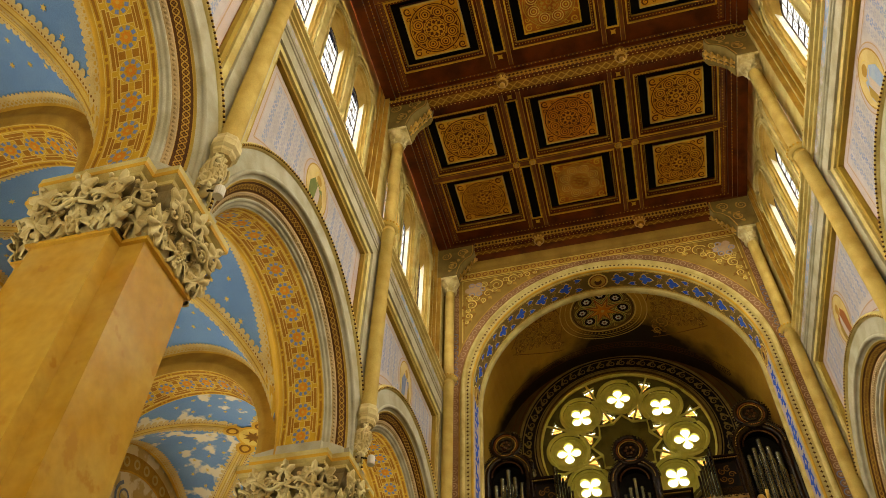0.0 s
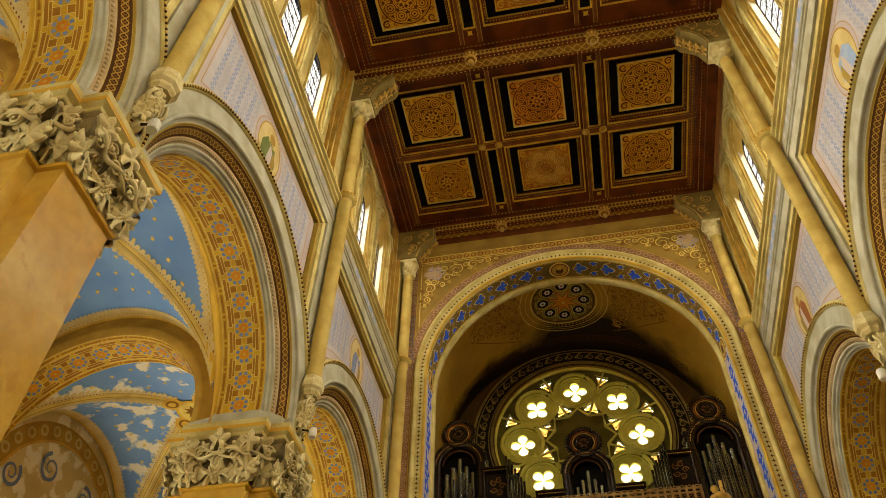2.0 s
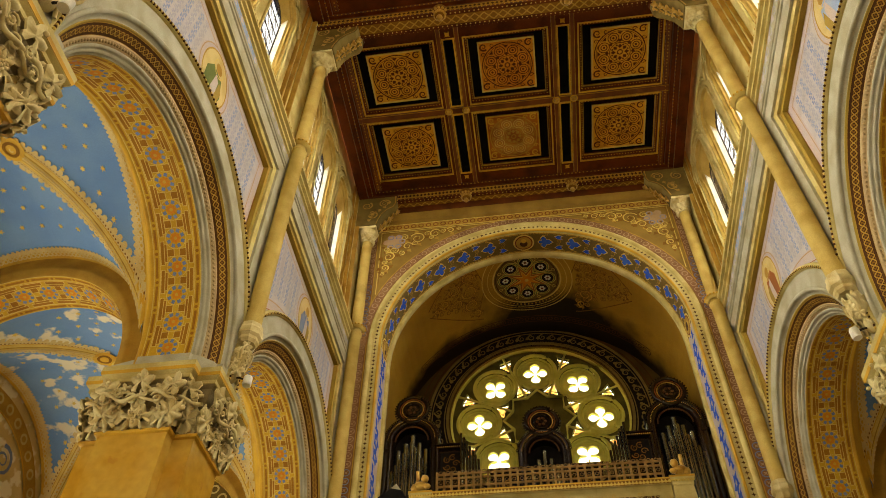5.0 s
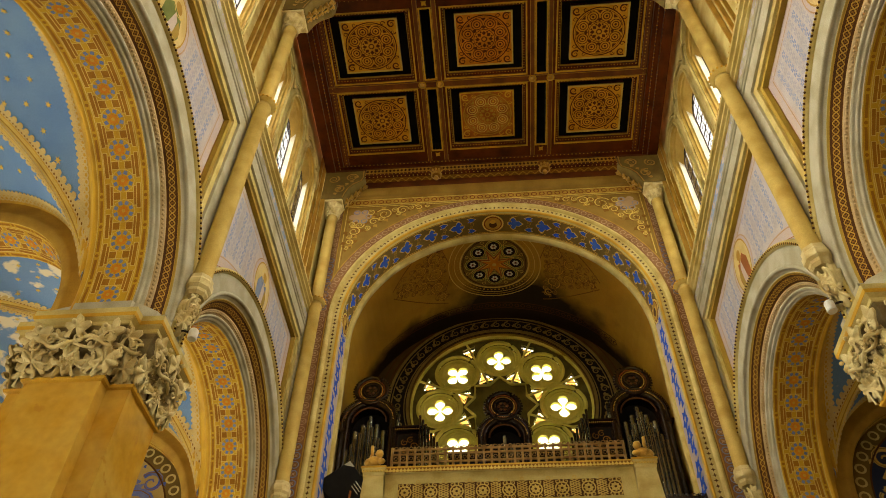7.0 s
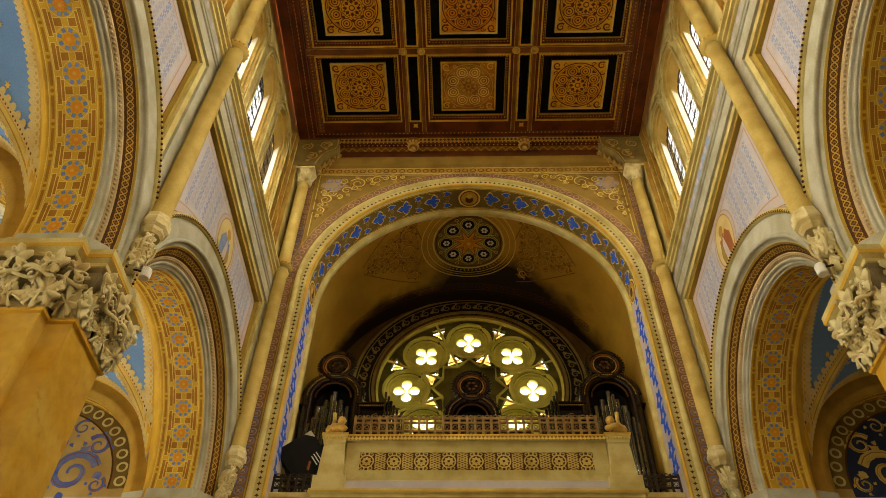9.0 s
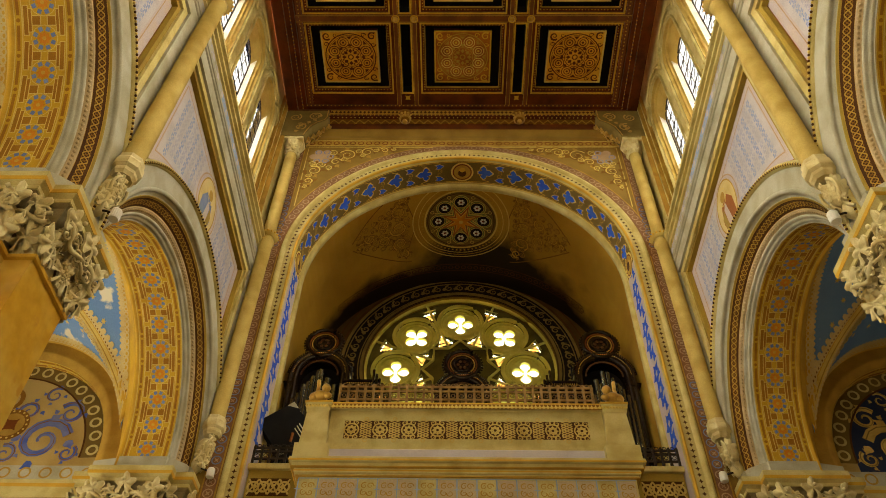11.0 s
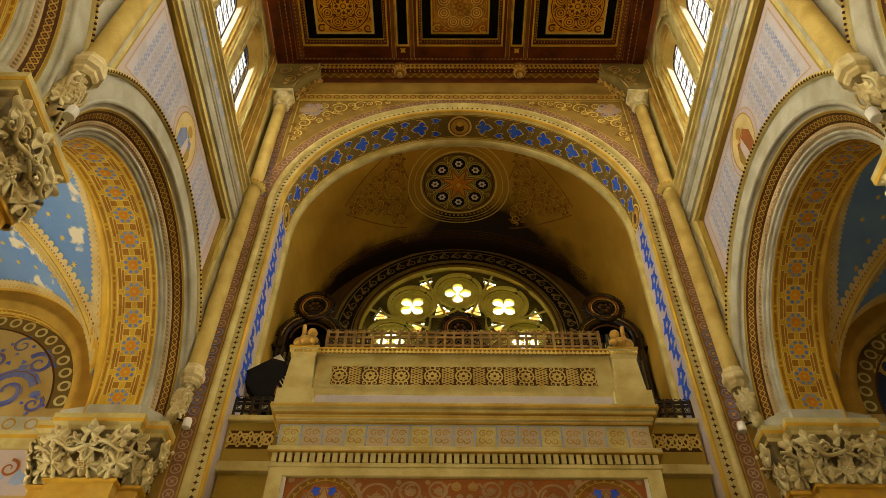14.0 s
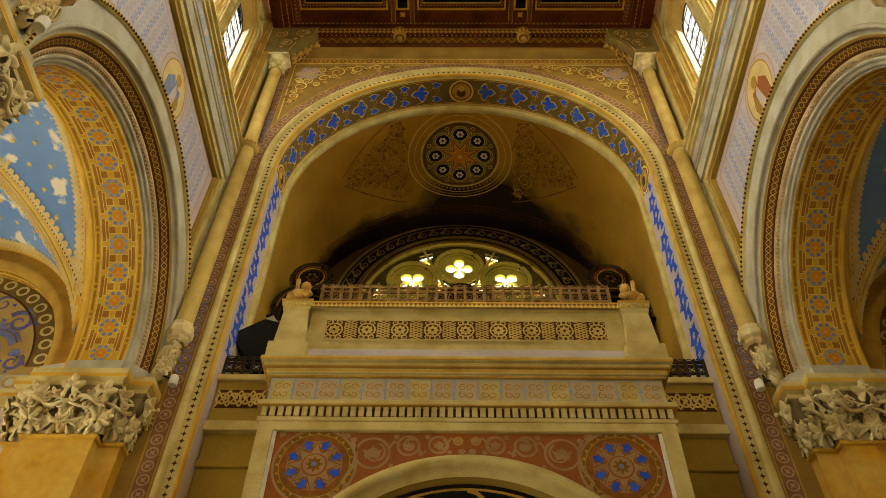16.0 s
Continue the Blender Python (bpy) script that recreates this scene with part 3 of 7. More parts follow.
def carve_face(b, o, right, out, width, height, rng, flare=0.13):
    """Broad leaves, a winding vine with curls, grapes and pointed vine leaves over one face of a capital; o is the middle of its foot."""
    o, right, out, up = Vector(o), Vector(right), Vector(out), Vector((0, 0, 1))

    def at(x, z, d=0.0):
        return o + right * x + up * z + out * (flare * (max(z, 0) / height) ** 2 + d)

    def turned(t):
        return (right * math.cos(t) + up * math.sin(t)).normalized(), (up * math.cos(t) - right * math.sin(t)).normalized()
    wide = width > 0.6
    half = width / 2
    # broad leaves at the foot
    if wide:
        for e in (-1, 1):
            broad_leaf(b, at, e * half * 0.84, 0.0, e * 0.10, 0.30, height * 0.62)
            broad_leaf(b, at, e * half * 0.20, 0.02, -e * 0.75, 0.24, height * 0.50)
            broad_leaf(b, at, e * half * 0.50, 0.0, e * 0.18, 0.20, height * 0.40)
            for x, z, t, size, lobes in ((0.84, 0.03, -0.1, 0.50, 7), (0.30, 0.03, 0.75, 0.44, 7), (0.60, 0.0, -0.5, 0.34, 5), (0.98, 0.18, -0.6, 0.26, 5), (0.10, 0.26, 0.9, 0.24, 5), (0.58, 0.28, 0.4, 0.24, 5)):
                r2, u2 = turned(e * t)
                leaf3d(b, at(e * half * x, z, 0.05), r2, u2, out, height * size, STONE, lobes, 0.45)
    else:
        broad_leaf(b, at, 0.0, 0.0, 0.0, width * 0.8, height * 0.6)
        leaf3d(b, at(0.0, 0.03, 0.05), right, up, out, height * 0.5, STONE, 7, 0.45)
    # grapes
    for g in range(16 if wide else 0):
        row = int((math.sqrt(8 * g + 1) - 1) / 2)
        k = g - row * (row + 1) // 2
        b.ball(at((k - row / 2) * 0.034 + rng.uniform(-0.005, 0.005), 0.045 + 0.032 * row, 0.085 + rng.uniform(0, 0.02)), 0.021, STONE, 8)
    # winding stems
    waves = 3 if wide else 1
    for ph, r, d in ((0.0, 0.026, 0.125), (math.pi, 0.019, 0.105)):
        pts = [at(-half + width * i / 60, height * (0.56 + 0.085 * math.cos(ph + math.pi * waves * i / 60)), d + 0.02 * math.sin(ph + math.pi * waves * i / 30)) for i in range(61)]
        b.tube(pts, r, STONE, 8)
    # curls in the loops of the vine
    m = 2 * waves
    for i in range(m):
        x = (i + 0.5 - m / 2) * width / m
        q = 1 if i % 2 else -1
        size = min(0.085, width / m * 0.5)
        curl = [at(x + q * (size - size * 0.062 * t) * math.cos(0.4 + t * 0.6), height * (0.55 + 0.06 * q) + (size - size * 0.062 * t) * math.sin(0.4 + t * 0.6), 0.135) for t in range(15)]
        b.tube(curl, 0.014, STONE, 6)
        b.ball(at(x + q * 0.01, height * (0.55 + 0.06 * q), 0.14), 0.02, STONE, 8)
        r2, u2 = turned(rng.uniform(-1.6, 1.6))
        leaf3d(b, at(x - q * 0.06, height * 0.46, 0.06), r2, u2, out, height * rng.uniform(0.20, 0.27), STONE, 3, 0.35)
    # pointed vine leaves below the abacus
    tops = ((-0.80, 0.60, 0.5), (0.0, 0.70, 0.0), (0.80, 0.60, -0.5), (-0.42, 0.68, 0.9), (0.42, 0.68, -0.9)) if wide else ((0.0, 0.66, 0.2),)
    for i, (x, z, t) in enumerate(tops):
        r2, u2 = turned(t * 0.5 + rng.uniform(-0.12, 0.12))
        leaf3d(b, at(x * half, height * z - 0.02, 0.12 if i < 3 else 0.07), r2, u2, (out - up * 0.25).normalized(), height * (0.46 if i < 3 else 0.26), STONE, 5, 0.25)
        if i < 3:
            b.ball(at(x * half, height * (z + 0.16), 0.20), 0.028, STONE, 8)


# ---- piers ----
PIER_Y, PIER_X0, PIER_XM, PIER_X1 = 0.57, 4.45, 5.17, 5.50   # half depth, nave edge of the main block, its aisle edge
NAVE_X0, NAVE_Y = 4.18, 0.40
CAP_Z = 6.90


def cross_ring(s, d, z):
    """The outline of a pier, grown by d: a main block under the soffit and a narrower one towards the nave and the aisle."""
    m, w, x0, x1, xa = PIER_Y + d, NAVE_Y + d, PIER_X0 - d, PIER_XM + 0.15 + d, NAVE_X0 - d
    xb = PIER_X1 + 0.1 + d
    pts = [(xa, -w), (x0, -w), (x0, -m), (x1, -m), (x1, -w), (xb, -w), (xb, w), (x1, w), (x1, m), (x0, m), (x0, w), (xa, w)]
    return [(s * x, y, z) for x, y in pts]


def pier(s):
    thing = empty("pier", (s * 4.6, 0, 0), "honey marble pier with carved vine capital, on stone floor", "pier")
    thing["group"] = "nave piers"

    def stack(name, rows, m, label=""):
        b = Build()
        b.grid([cross_ring(s, d, z) for d, z in rows], m, True)
        b.poly(cross_ring(s, rows[0][0], rows[0][1]), m)
        b.poly(cross_ring(s, rows[-1][0], rows[-1][1]), m)
        return put(b, name, thing, False, label)
    stack("base", [(0.12, 0.0), (0.12, 0.5), (0.07, 0.6), (0.07, 0.75), (0.0, 0.85)], GREY, "grey stone base")
    stack("shaft", [(0.0, 0.85), (0.0, CAP_Z - 0.06)], MARBLE)
    stack("necking", [(0.0, CAP_Z - 0.06), (0.035, CAP_Z - 0.05), (0.045, CAP_Z - 0.02), (0.03, CAP_Z), (0.0, CAP_Z + 0.01)], GOLD, "gilt necking ring")
    bell = stack("capital", [(-0.02, CAP_Z), (0.0, CAP_Z + 0.35), (0.08, CAP_Z + 0.62), (0.12, CAP_Z + 0.66)], BELL, "stone bell behind the carved leaves, darkened for shade and dirt")
    stack("abacus", [(0.10, CAP_Z + 0.65), (0.13, CAP_Z + 0.67), (0.13, CAP_Z + 0.72), (0.17, CAP_Z + 0.76), (0.18, CAP_Z + 0.82), (0.18, CAP_Z + 0.89)], CREAM)
    stack("gilt_fillet", [(0.176, CAP_Z + 0.765), (0.184, CAP_Z + 0.81)], GOLD)
    # impost: follows the orders of the arch above it
    b = Build()
    outline = [(XW - 0.04, 0.36), (4.19, 0.36), (4.21, 0.42), (4.36, 0.55), (4.44, 0.59), (4.455, 0.63), (5.17, 0.63), (5.24, 0.58), (5.60, 0.5)]
    loop = [(x, -y) for x, y in outline] + [(x, y) for x, y in outline[::-1]]
    rows = []
    for d, z in ((0.03, CAP_Z + 0.89), (0.03, CAP_Z + 0.91), (0.0, CAP_Z + 0.95), (0.0, CAP_Z + 1.12)):
        rows.append([(s * (4.9 + (x - 4.9) * (1 + d * 0.8)), y * (1 + d), z) for x, y in loop])
    b.grid(rows, GREY, True)
    b.poly(rows[-1], GREY)
    put(b, "impost", thing)
    rng = random.Random(5)
    outline = [(x, y) for x, y, z in cross_ring(s, 0.0, 0)]
    if s < 0:
        outline = outline[::-1]
    for i in range(12):
        p, q = Vector((*outline[i], 0)), Vector((*outline[(i + 1) % 12], 0))
        d = q - p
        w = d.length
        d.normalize()
        out = Vector((d.y, -d.x, 0))
        if w < 0.2:
            continue
        b = Build()
        mid = (p + q) / 2
        carve_face(b, (mid.x, mid.y, CAP_Z + 0.01), d, out, w + 0.10, 0.68, rng)
        put(b, "foliage", bell, True, "carved vine leaves and grapes")
    return thing


for s in (-1, 1):
    first = pier(s)
    for k in range(1, NB + 1):
        copy_thing(first, pose(s * 4.6, bay_line(k), 0))
    first.location.y = bay_line(0)
    first["label"] = "honey marble end pier with carved vine capital, beside the gallery"

# ---- wall shafts ----
XS = 4.0


def wall_shaft(s):
    thing = empty("wall_shaft", (s * XS, 0, 8.0), "slender yellow wall shaft on a carved leaf console", "column")
    thing["group"] = "wall shafts of the nave"
    b = Build()
    b.lathe([(0.128, 8.92), (0.128, 13.22), (0.15, 13.24), (0.15, 13.28), (0.128, 13.3), (0.128, 16.37)], s * XS, 0, SHAFT, 20)
    put(b, "shaft", thing, True)
    b = Build()
    b.lathe([(0.14, 13.36), (0.20, 13.39), (0.215, 13.43), (0.20, 13.47), (0.14, 13.5)], s * XS, 0, SHAFT, 20)
    for i in range(18):
        a = 2 * math.pi * i / 18
        b.ball((s * XS + 0.21 * math.cos(a), 0.21 * math.sin(a), 13.43), 0.026, GOLD, 6)
    put(b, "ring", thing, True, "beaded ring")
    # block under the shaft
    b = Build()
    rows = []
    for r, z in ((0.12, 8.58), (0.15, 8.63), (0.15, 8.68), (0.185, 8.72), (0.185, 8.82), (0.165, 8.86), (0.165, 8.92)):
        rows.append([(s * XS + r * math.cos(math.pi / 8 + math.pi * i / 4), r * math.sin(math.pi / 8 + math.pi * i / 4), z) for i in range(8)])
    b.grid(rows, STONE, True)
    b.poly(rows[0], STONE)
    put(b, "base_block", thing, False, "pale eight-sided block")
    # leafy console
    b = Build()
    b.ball((s * (XS + 0.06), 0, 8.35), 0.15, STONE, 14, (0.9, 0.85, 1.35))
    b.ball((s * (XS + 0.10), 0, 8.08), 0.10, STONE, 12, (0.9, 0.9, 1.4))
    rng = random.Random(3)
    for i in range(16):
        a = math.pi * (0.5 + i / 15) if s > 0 else math.pi * (-0.5 + i / 15)
        z = rng.uniform(7.98, 8.44)
        out = Vector((math.cos(a), math.sin(a), 0.1)).normalized()
        right = out.cross(Vector((0, 0, 1))).normalized()
        leaf3d(b, Vector((s * (XS + 0.06), 0, z)) + out * 0.11, right, Vector((0, 0, 1)), out, rng.uniform(0.13, 0.2), STONE, 5, 0.4)
    for q in (-1, 1):
        pts = [(s * (XS - 0.06 + 0.12 * t / 12), q * (0.11 + 0.05 * math.sin(t * 0.55)), 8.5 - 0.5 * t / 12) for t in range(13)]
        b.tube(pts, 0.02, STONE, 6)
    put(b, "console", thing, True, "carved stone console with leaves")["kind"] = "stuff"
    # leaf capital
    b = Build()
    b.lathe([(0.145, 16.35), (0.17, 16.37), (0.15, 16.41), (0.17, 16.6), (0.23, 16.73), (0.25, 16.75)], s * XS, 0, STONE, 16)
    for row, (z, size, m) in enumerate(((16.40, 0.22, 8), (16.53, 0.23, 8))):
        for i in range(m):
            a = 2 * math.pi * (i + 0.5 * row) / m
            out = Vector((math.cos(a), math.sin(a), 0))
            leaf3d(b, Vector((s * XS, 0, z)) + out * (0.15 + 0.02 * row), out.cross(Vector((0, 0, 1))), Vector((0, 0, 1)), out, size, STONE, 3, 0.6)
    cap = put(b, "capital", thing, True, "stone leaf capital")
    cap["kind"] = "stuff"
    b = Build()
    b.box(s * (XS - 0.25), s * (XS + 0.3), -0.25, 0.25, 16.75, 16.84, STONE, 0.015)
    put(b, "abacus", cap)
    return thing


def ceiling_corbel(s):
    """Gilded wooden bracket between a shaft's capital and the ceiling beam."""
    thing = empty("ceiling_corbel", (s * XS, 0, 16.84), "gilded carved wooden corbel on a shaft capital", "corbel")
    thing["group"] = "ceiling corbels"
    b = Build()
    prof = [(XS + 0.3, 16.84), (XS - 0.27, 16.84), (XS - 0.31, 17.0), (XS - 0.38, 17.22), (XS - 0.52, 17.4), (XS - 0.70, 17.52), (XS - 0.74, 17.64), (XS - 0.74, 17.95), (XS + 0.3, 17.95)]
    a, c = [(s * x, -0.26, z) for x, z in prof], [(s * x, 0.26, z) for x, z in prof]
    b.poly(a, DULLGOLD)
    b.poly(c[::-1], DULLGOLD)
    b.grid([a, c], DULLGOLD)
    put(b, "bracket", thing)
    b = Build()
    for q in (-1, 1):
        p = Paint(lambda u, v, h, q=q: (s * (XS - u), q * (0.26 + h), v))
        p.spiral(0.42, 17.66, 0.16, 2, GILT, 0.04, 0.02)
        p.spiral(-0.05, 17.62, 0.15, 1.8, GILT, 0.04, 0.02, 1.0, -1)
        p.spiral(0.12, 17.2, 0.16, 1.6, GILT, 0.04, 0.02, 2.0, -1)
        for i in range(7):
            p.leaf(0.0 + 0.08 * i, 17. + 0.11 * i, 0.4 + i, 0.13, GILT, 0.015)
        p.band([(x0 - 0, z) for x0, z in [(XS - x - 0.03, z) for x, z in prof[1:8]]], 0.03, GILT, 0.015)
        for poly in p.f:
            b.poly([p.v[i] for i in poly], GILT)
    for i in range(5):
        leaf3d(b, (s * (XS - 0.27 - 0.105 * i), 0, 16.88 + 0.14 * i), (0, 1, 0), (-0.4 * s, 0, 0.9), (-s, 0, -0.5), 0.24, GILT, 5, 0.0)
    put(b, "gilt_leaf_work", thing, True, "gilded leaf and scroll carving")["kind"] = "stuff"
    b = Build()
    b.box(s * (XS - 0.76), s * (XS + 0.3), -0.26, 0.26, 17.95, 18.02, WOOD, 0.01)
    put(b, "cap_board", thing)
    return thing


for s in (-1, 1):
    sh, co = wall_shaft(s), ceiling_corbel(s)
    for k in range(1, NB):
        copy_thing(sh, pose(s * XS, bay_line(k) - 0.06, 8.0))
        copy_thing(co, pose(s * XS, bay_line(k) - 0.06, 16.84))


def spot(s):
    thing = empty("spotlight", (s * 3.93, 0.0, 7.920), "small white cylinder spotlight on a wall bracket", "lamp")
    thing["group"] = "spotlights"
    b = Build()
    b.lathe([(0.001, 7.870), (0.055, 7.870), (0.06, 7.885), (0.06, 8.000), (0.05, 8.020), (0.001, 8.020)], s * 3.86, 0.0, WHITE, 16)
    put(b, "body", thing)
    b = Build()
    b.tube([(s * 3.9, 0.0, 7.980), (s * 4.0, 0.0, 8.020), (s * 4.13, 0.0, 8.020)], 0.014, IRON, 6)
    put(b, "bracket", thing)
    return thing


for s in (-1, 1):
    sp = spot(s)
    for k in range(1, NB):
        copy_thing(sp, pose(s * 3.93, bay_line(k) - 0.06, 7.92))

# ---- clerestory windows ----


def window(s, yc, q, number):
    win = empty("window_%d" % number, (s * (XW + 0.85), yc, Z_SILL), "round-headed clerestory window with leaded clear panes", "window", "structure")
    yw, xg, w = yc + q * 1.42, s * (XW + 0.565), 0.40
    zt = 16.68
    n = 16
    arc = [(yw - w, Z_SILL + 0.12)] + [(yw - w * math.cos(math.pi * i / n), zt + w * math.sin(math.pi * i / n)) for i in range(n + 1)] + [(yw + w, Z_SILL + 0.12)]
    b = Build()
    b.poly([(xg, y, z) for y, z in arc], PANE)
    glass = put(b, "pane", win)
    glass.visible_shadow = False
    b = Build()
    xg = xg - s * 0.02
    b.tube([(xg, y, z) for y, z in arc], 0.02, IRON, 6)
    for i in range(1, 8):
        z = Z_SILL + 0.12 + i * 0.36
        e = w if z < zt else math.sqrt(max(w * w - (z - zt) ** 2, 0.0001))
        b.box(xg - 0.009, xg + 0.009, yw - e, yw + e, z - 0.009, z + 0.009, IRON)
    for d in (-0.145, 0.145):
        zz = zt + math.sqrt(w * w - d * d)
        b.box(xg - 0.007, xg + 0.007, yw + d - 0.006, yw + d + 0.006, Z_SILL + 0.12, zz, IRON)
    # slanted leads
    for i in range(6):
        z = Z_SILL + 0.12 + i * 0.36
        if z + 0.36 > zt + 0.1:
            break
        for e in (-1, 1):
            b.tube([(xg, yw + e * 0.145, z), (xg, yw, z + 0.18), (xg, yw + e * 0.145, z + 0.36)], 0.007, IRON, 4)
            b.tube([(xg, yw + e * 0.145, z), (xg, yw + e * 0.29, z + 0.18), (xg, yw + e * 0.145, z + 0.36)], 0.007, IRON, 4)
    put(b, "leading", win)
    return win


num = 0
for s in (-1, 1):
    for k in range(NB):
        for q in (-1, 0, 1):
            num += 1
            window(s, mid_up(k), q, num)

# upright strips between the bays, and the waved drip moulding over the windows
for s, nm in ((-1, "west"), (1, "east")):
    trim = empty("trim_" + nm, (s * 4.2, -8, 14), "cream mouldings round the clerestory windows", "trim", "structure")
    for k in range(NB + 1):
        y = line_up(k)
        b = Build()
        for d, x in ((0.40, 4.38), (0.33, 4.30), (0.25, 4.2)):
            b.box(s * x, s * 4.6, y - d, y + d if k else y + 0.1, Z_PANEL + 0.9, Z_CEIL + 0.2, CREAM)
        put(b, "pilaster_strip", trim)
        b = Build()
        for q in (-1, 1):
            for d, x in ((0.395, 4.374), (0.325, 4.294), (0.245, 4.194)):
                if k or q < 0:
                    b.box(s * x, s * 4.6, y + q * d - 0.012, y + q * d + 0.012, Z_PANEL + 0.95, Z_CEIL + 0.2, OCHRE)
        put(b, "gilt_line", trim)
    for k in range(NB):
        yc = mid_up(k)
        for rr, x, rad in ((0.57, 4.43, 0.030), (0.73, 4.42, 0.035), (0.81, 4.43, 0.022)):
            pts = [(yc - 2.12, Z_SILL if rr < 0.7 else 16.8)]
            for q in (-1, 0, 1):
                yw, zt = yc + q * 1.42, 17.02
                half = math.acos(min(1, 0.71 / rr)) if rr > 0.7 else 0.0
                a0 = math.pi if q == -1 else math.pi - half
                a1 = 0.0 if q == 1 else half
                if rr < 0.7:
                    a0, a1 = math.pi, 0.0
                arcp = [(yw + rr * math.cos(a0 + (a1 - a0) * i / 16), zt + rr * math.sin(a0 + (a1 - a0) * i / 16)) for i in range(17)]
                if rr < 0.7:
                    b = Build()
                    b.tube([(s * x, y, z) for y, z in [(yw - rr, Z_SILL)] + arcp + [(yw + rr, Z_SILL)]], rad, CREAM, 8)
                    put(b, "window_roll", trim, True)
                else:
                    pts += arcp
            if rr > 0.7:
                b = Build()
                b.tube([(s * x, y, z) for y, z in pts + [(yc + 2.2, 16.8)]], rad, CREAM, 8)
                put(b, "drip_moulding", trim, True)
    # bead row on the sill edge
    b = Build()
    for i in range(int(BAY * NB / 0.11)):
        b.ball((s * (XW - 0.09), -0.05 - 0.11 * i, Z_PANEL + 0.91), 0.020, OCHRE, 6)
    ob = put(b, "bead_row", trim, True)
    ob["kind"] = "stuff"

# ---- aisles ----
AX, AY, AZ = 7.6, 2.2, 8.2    # middle of an aisle, half span of a bay's vault, springing


def vault_z(dx, dy):
    a = 2.28 * math.sqrt(max(0.0, 1 - (dy / 2.28) ** 2))
    c = 2.28 * math.sqrt(max(0.0, 1 - (dx / 2.18) ** 2))
    return AZ + max(a, c) + 0.30 * max(0, 1 - (dx / 2.2) ** 2) * max(0, 1 - (dy / 2.3) ** 2)


def aisle(s, name):
    shell = empty(name, (s * AX, -8, 0), "blue star-painted aisle vaults with gold bands", "vault", "structure")
    for k in range(NB):
        yc = bay_mid(k)

        def P(u, v, h):
            return (s * (AX + u), yc + v, vault_z(u, v) - h * 1.6)
        b = Paint(P)
        n = 40
        b.grid([[P(-2.16 + 4.32 * i / n, -2.26 + 4.52 * j / n, 0) for i in range(n + 1)] for j in range(n + 1)], WORNBLUE if k == 0 and s < 0 else BLUE)
        put(b, "vault_web", shell)
        p = Paint(P)
        # bands along the groins and round the edges
        for e in (-1, 1):
            line = [(2.12 * t, e * 2.22 * t) for t in [-1 + i / 30 for i in range(61)]]
            for q in (-1, 1):
                p.ribbon(line, 0.0, q * 0.15, GOLD, 0.006)
                p.ribbon(line, q * 0.015, q * 0.10, YELLOW, 0.009)
                p.ribbon(line, q * 0.045, q * 0.06, OCHRE, 0.012)
            for i in range(1, 120):
                j = i // 2
                u, v = ((line[j][0] + line[j + i % 2][0]) / 2, (line[j][1] + line[j + i % 2][1]) / 2)
                if abs(u) > 0.3:
                    for q in (-1, 1):
                        p.disc(u + q * 0.108, v - q * e * 0.103, 0.040, FRINGE, 0.008, 8)
                        if i % 2:
                            p.disc(u + q * 0.135, v - q * e * 0.1459, 0.040, FRINGE, 0.0085, 8)
                            p.disc(u + q * 0.157, v - q * e * 0.150, 0.020, FRINGE, 0.009, 6)
                        p.disc(u + q * 0.10, v - q * e * 0.095, 0.013, BRONZE, 0.011, 6)
                    p.ring(u, v, 0.018, 0.036, FRINGE, 0.015, 8)
        p.disc(0, 0, 0.36, GOLD, 0.02, 20)
        p.ring(0, 0, 0.14, 0.30, YELLOW, 0.024, 20)
        p.star(0, 0, 8, 0.22, 0.10, BRONZE, 0.028)
        for e in range(4):
            p.disc(0.45 * math.cos(e * 1.571 + 0.785), 0.45 * math.sin(e * 1.571 + 0.785), 0.2, GOLD, 0.018, 16)
            p.ring(0.45 * math.cos(e * 1.571 + 0.785), 0.45 * math.sin(e * 1.571 + 0.785), 0.08, 0.13, BRONZE, 0.022, 14)
        for e in (-1, 1):
            for vertical in (0, 1):
                for i in range(60):
                    t = -2.1 + 4.2 * i / 59
                    u, v = ((e * 2.06, t) if vertical else (t, e * 2.14))
                    if i < 59:
                        t2 = t + 4.2 / 59
                        if vertical:
                            p.rect(e * 2.00, e * 2.16, t, t2, GOLD, 0.007)
                        else:
                            p.rect(t, t2, e * 2.08, e * 2.25, GOLD, 0.007)
                    p.ring(u, v, 0.020, 0.042, FRINGE, 0.012, 8)
                    p.disc(e * 1.99 if vertical else t, t if vertical else e * 2.07, 0.045, FRINGE, 0.008, 8)
                    p.disc(e * 1.955 if vertical else t, t if vertical else e * 2.035, 0.026, FRINGE, 0.0085, 6)
        # stars
        for i in range(-6, 7):
            for j in range(-6, 7):
                u, v = 0.33 * i + (0.16 if j % 2 else 0), 0.33 * j
                if abs(u) < 1.8 and abs(v) < 1.9 and abs(abs(u) - abs(v) * 0.955) > 0.30 and math.hypot(u, v) > 0.55:
                    p.star(u, v, 6, 0.052, 0.022, YELLOW, 0.007, i + j)
        ob = put(p, "vault_paint", shell)
        ob["kind"] = "stuff"
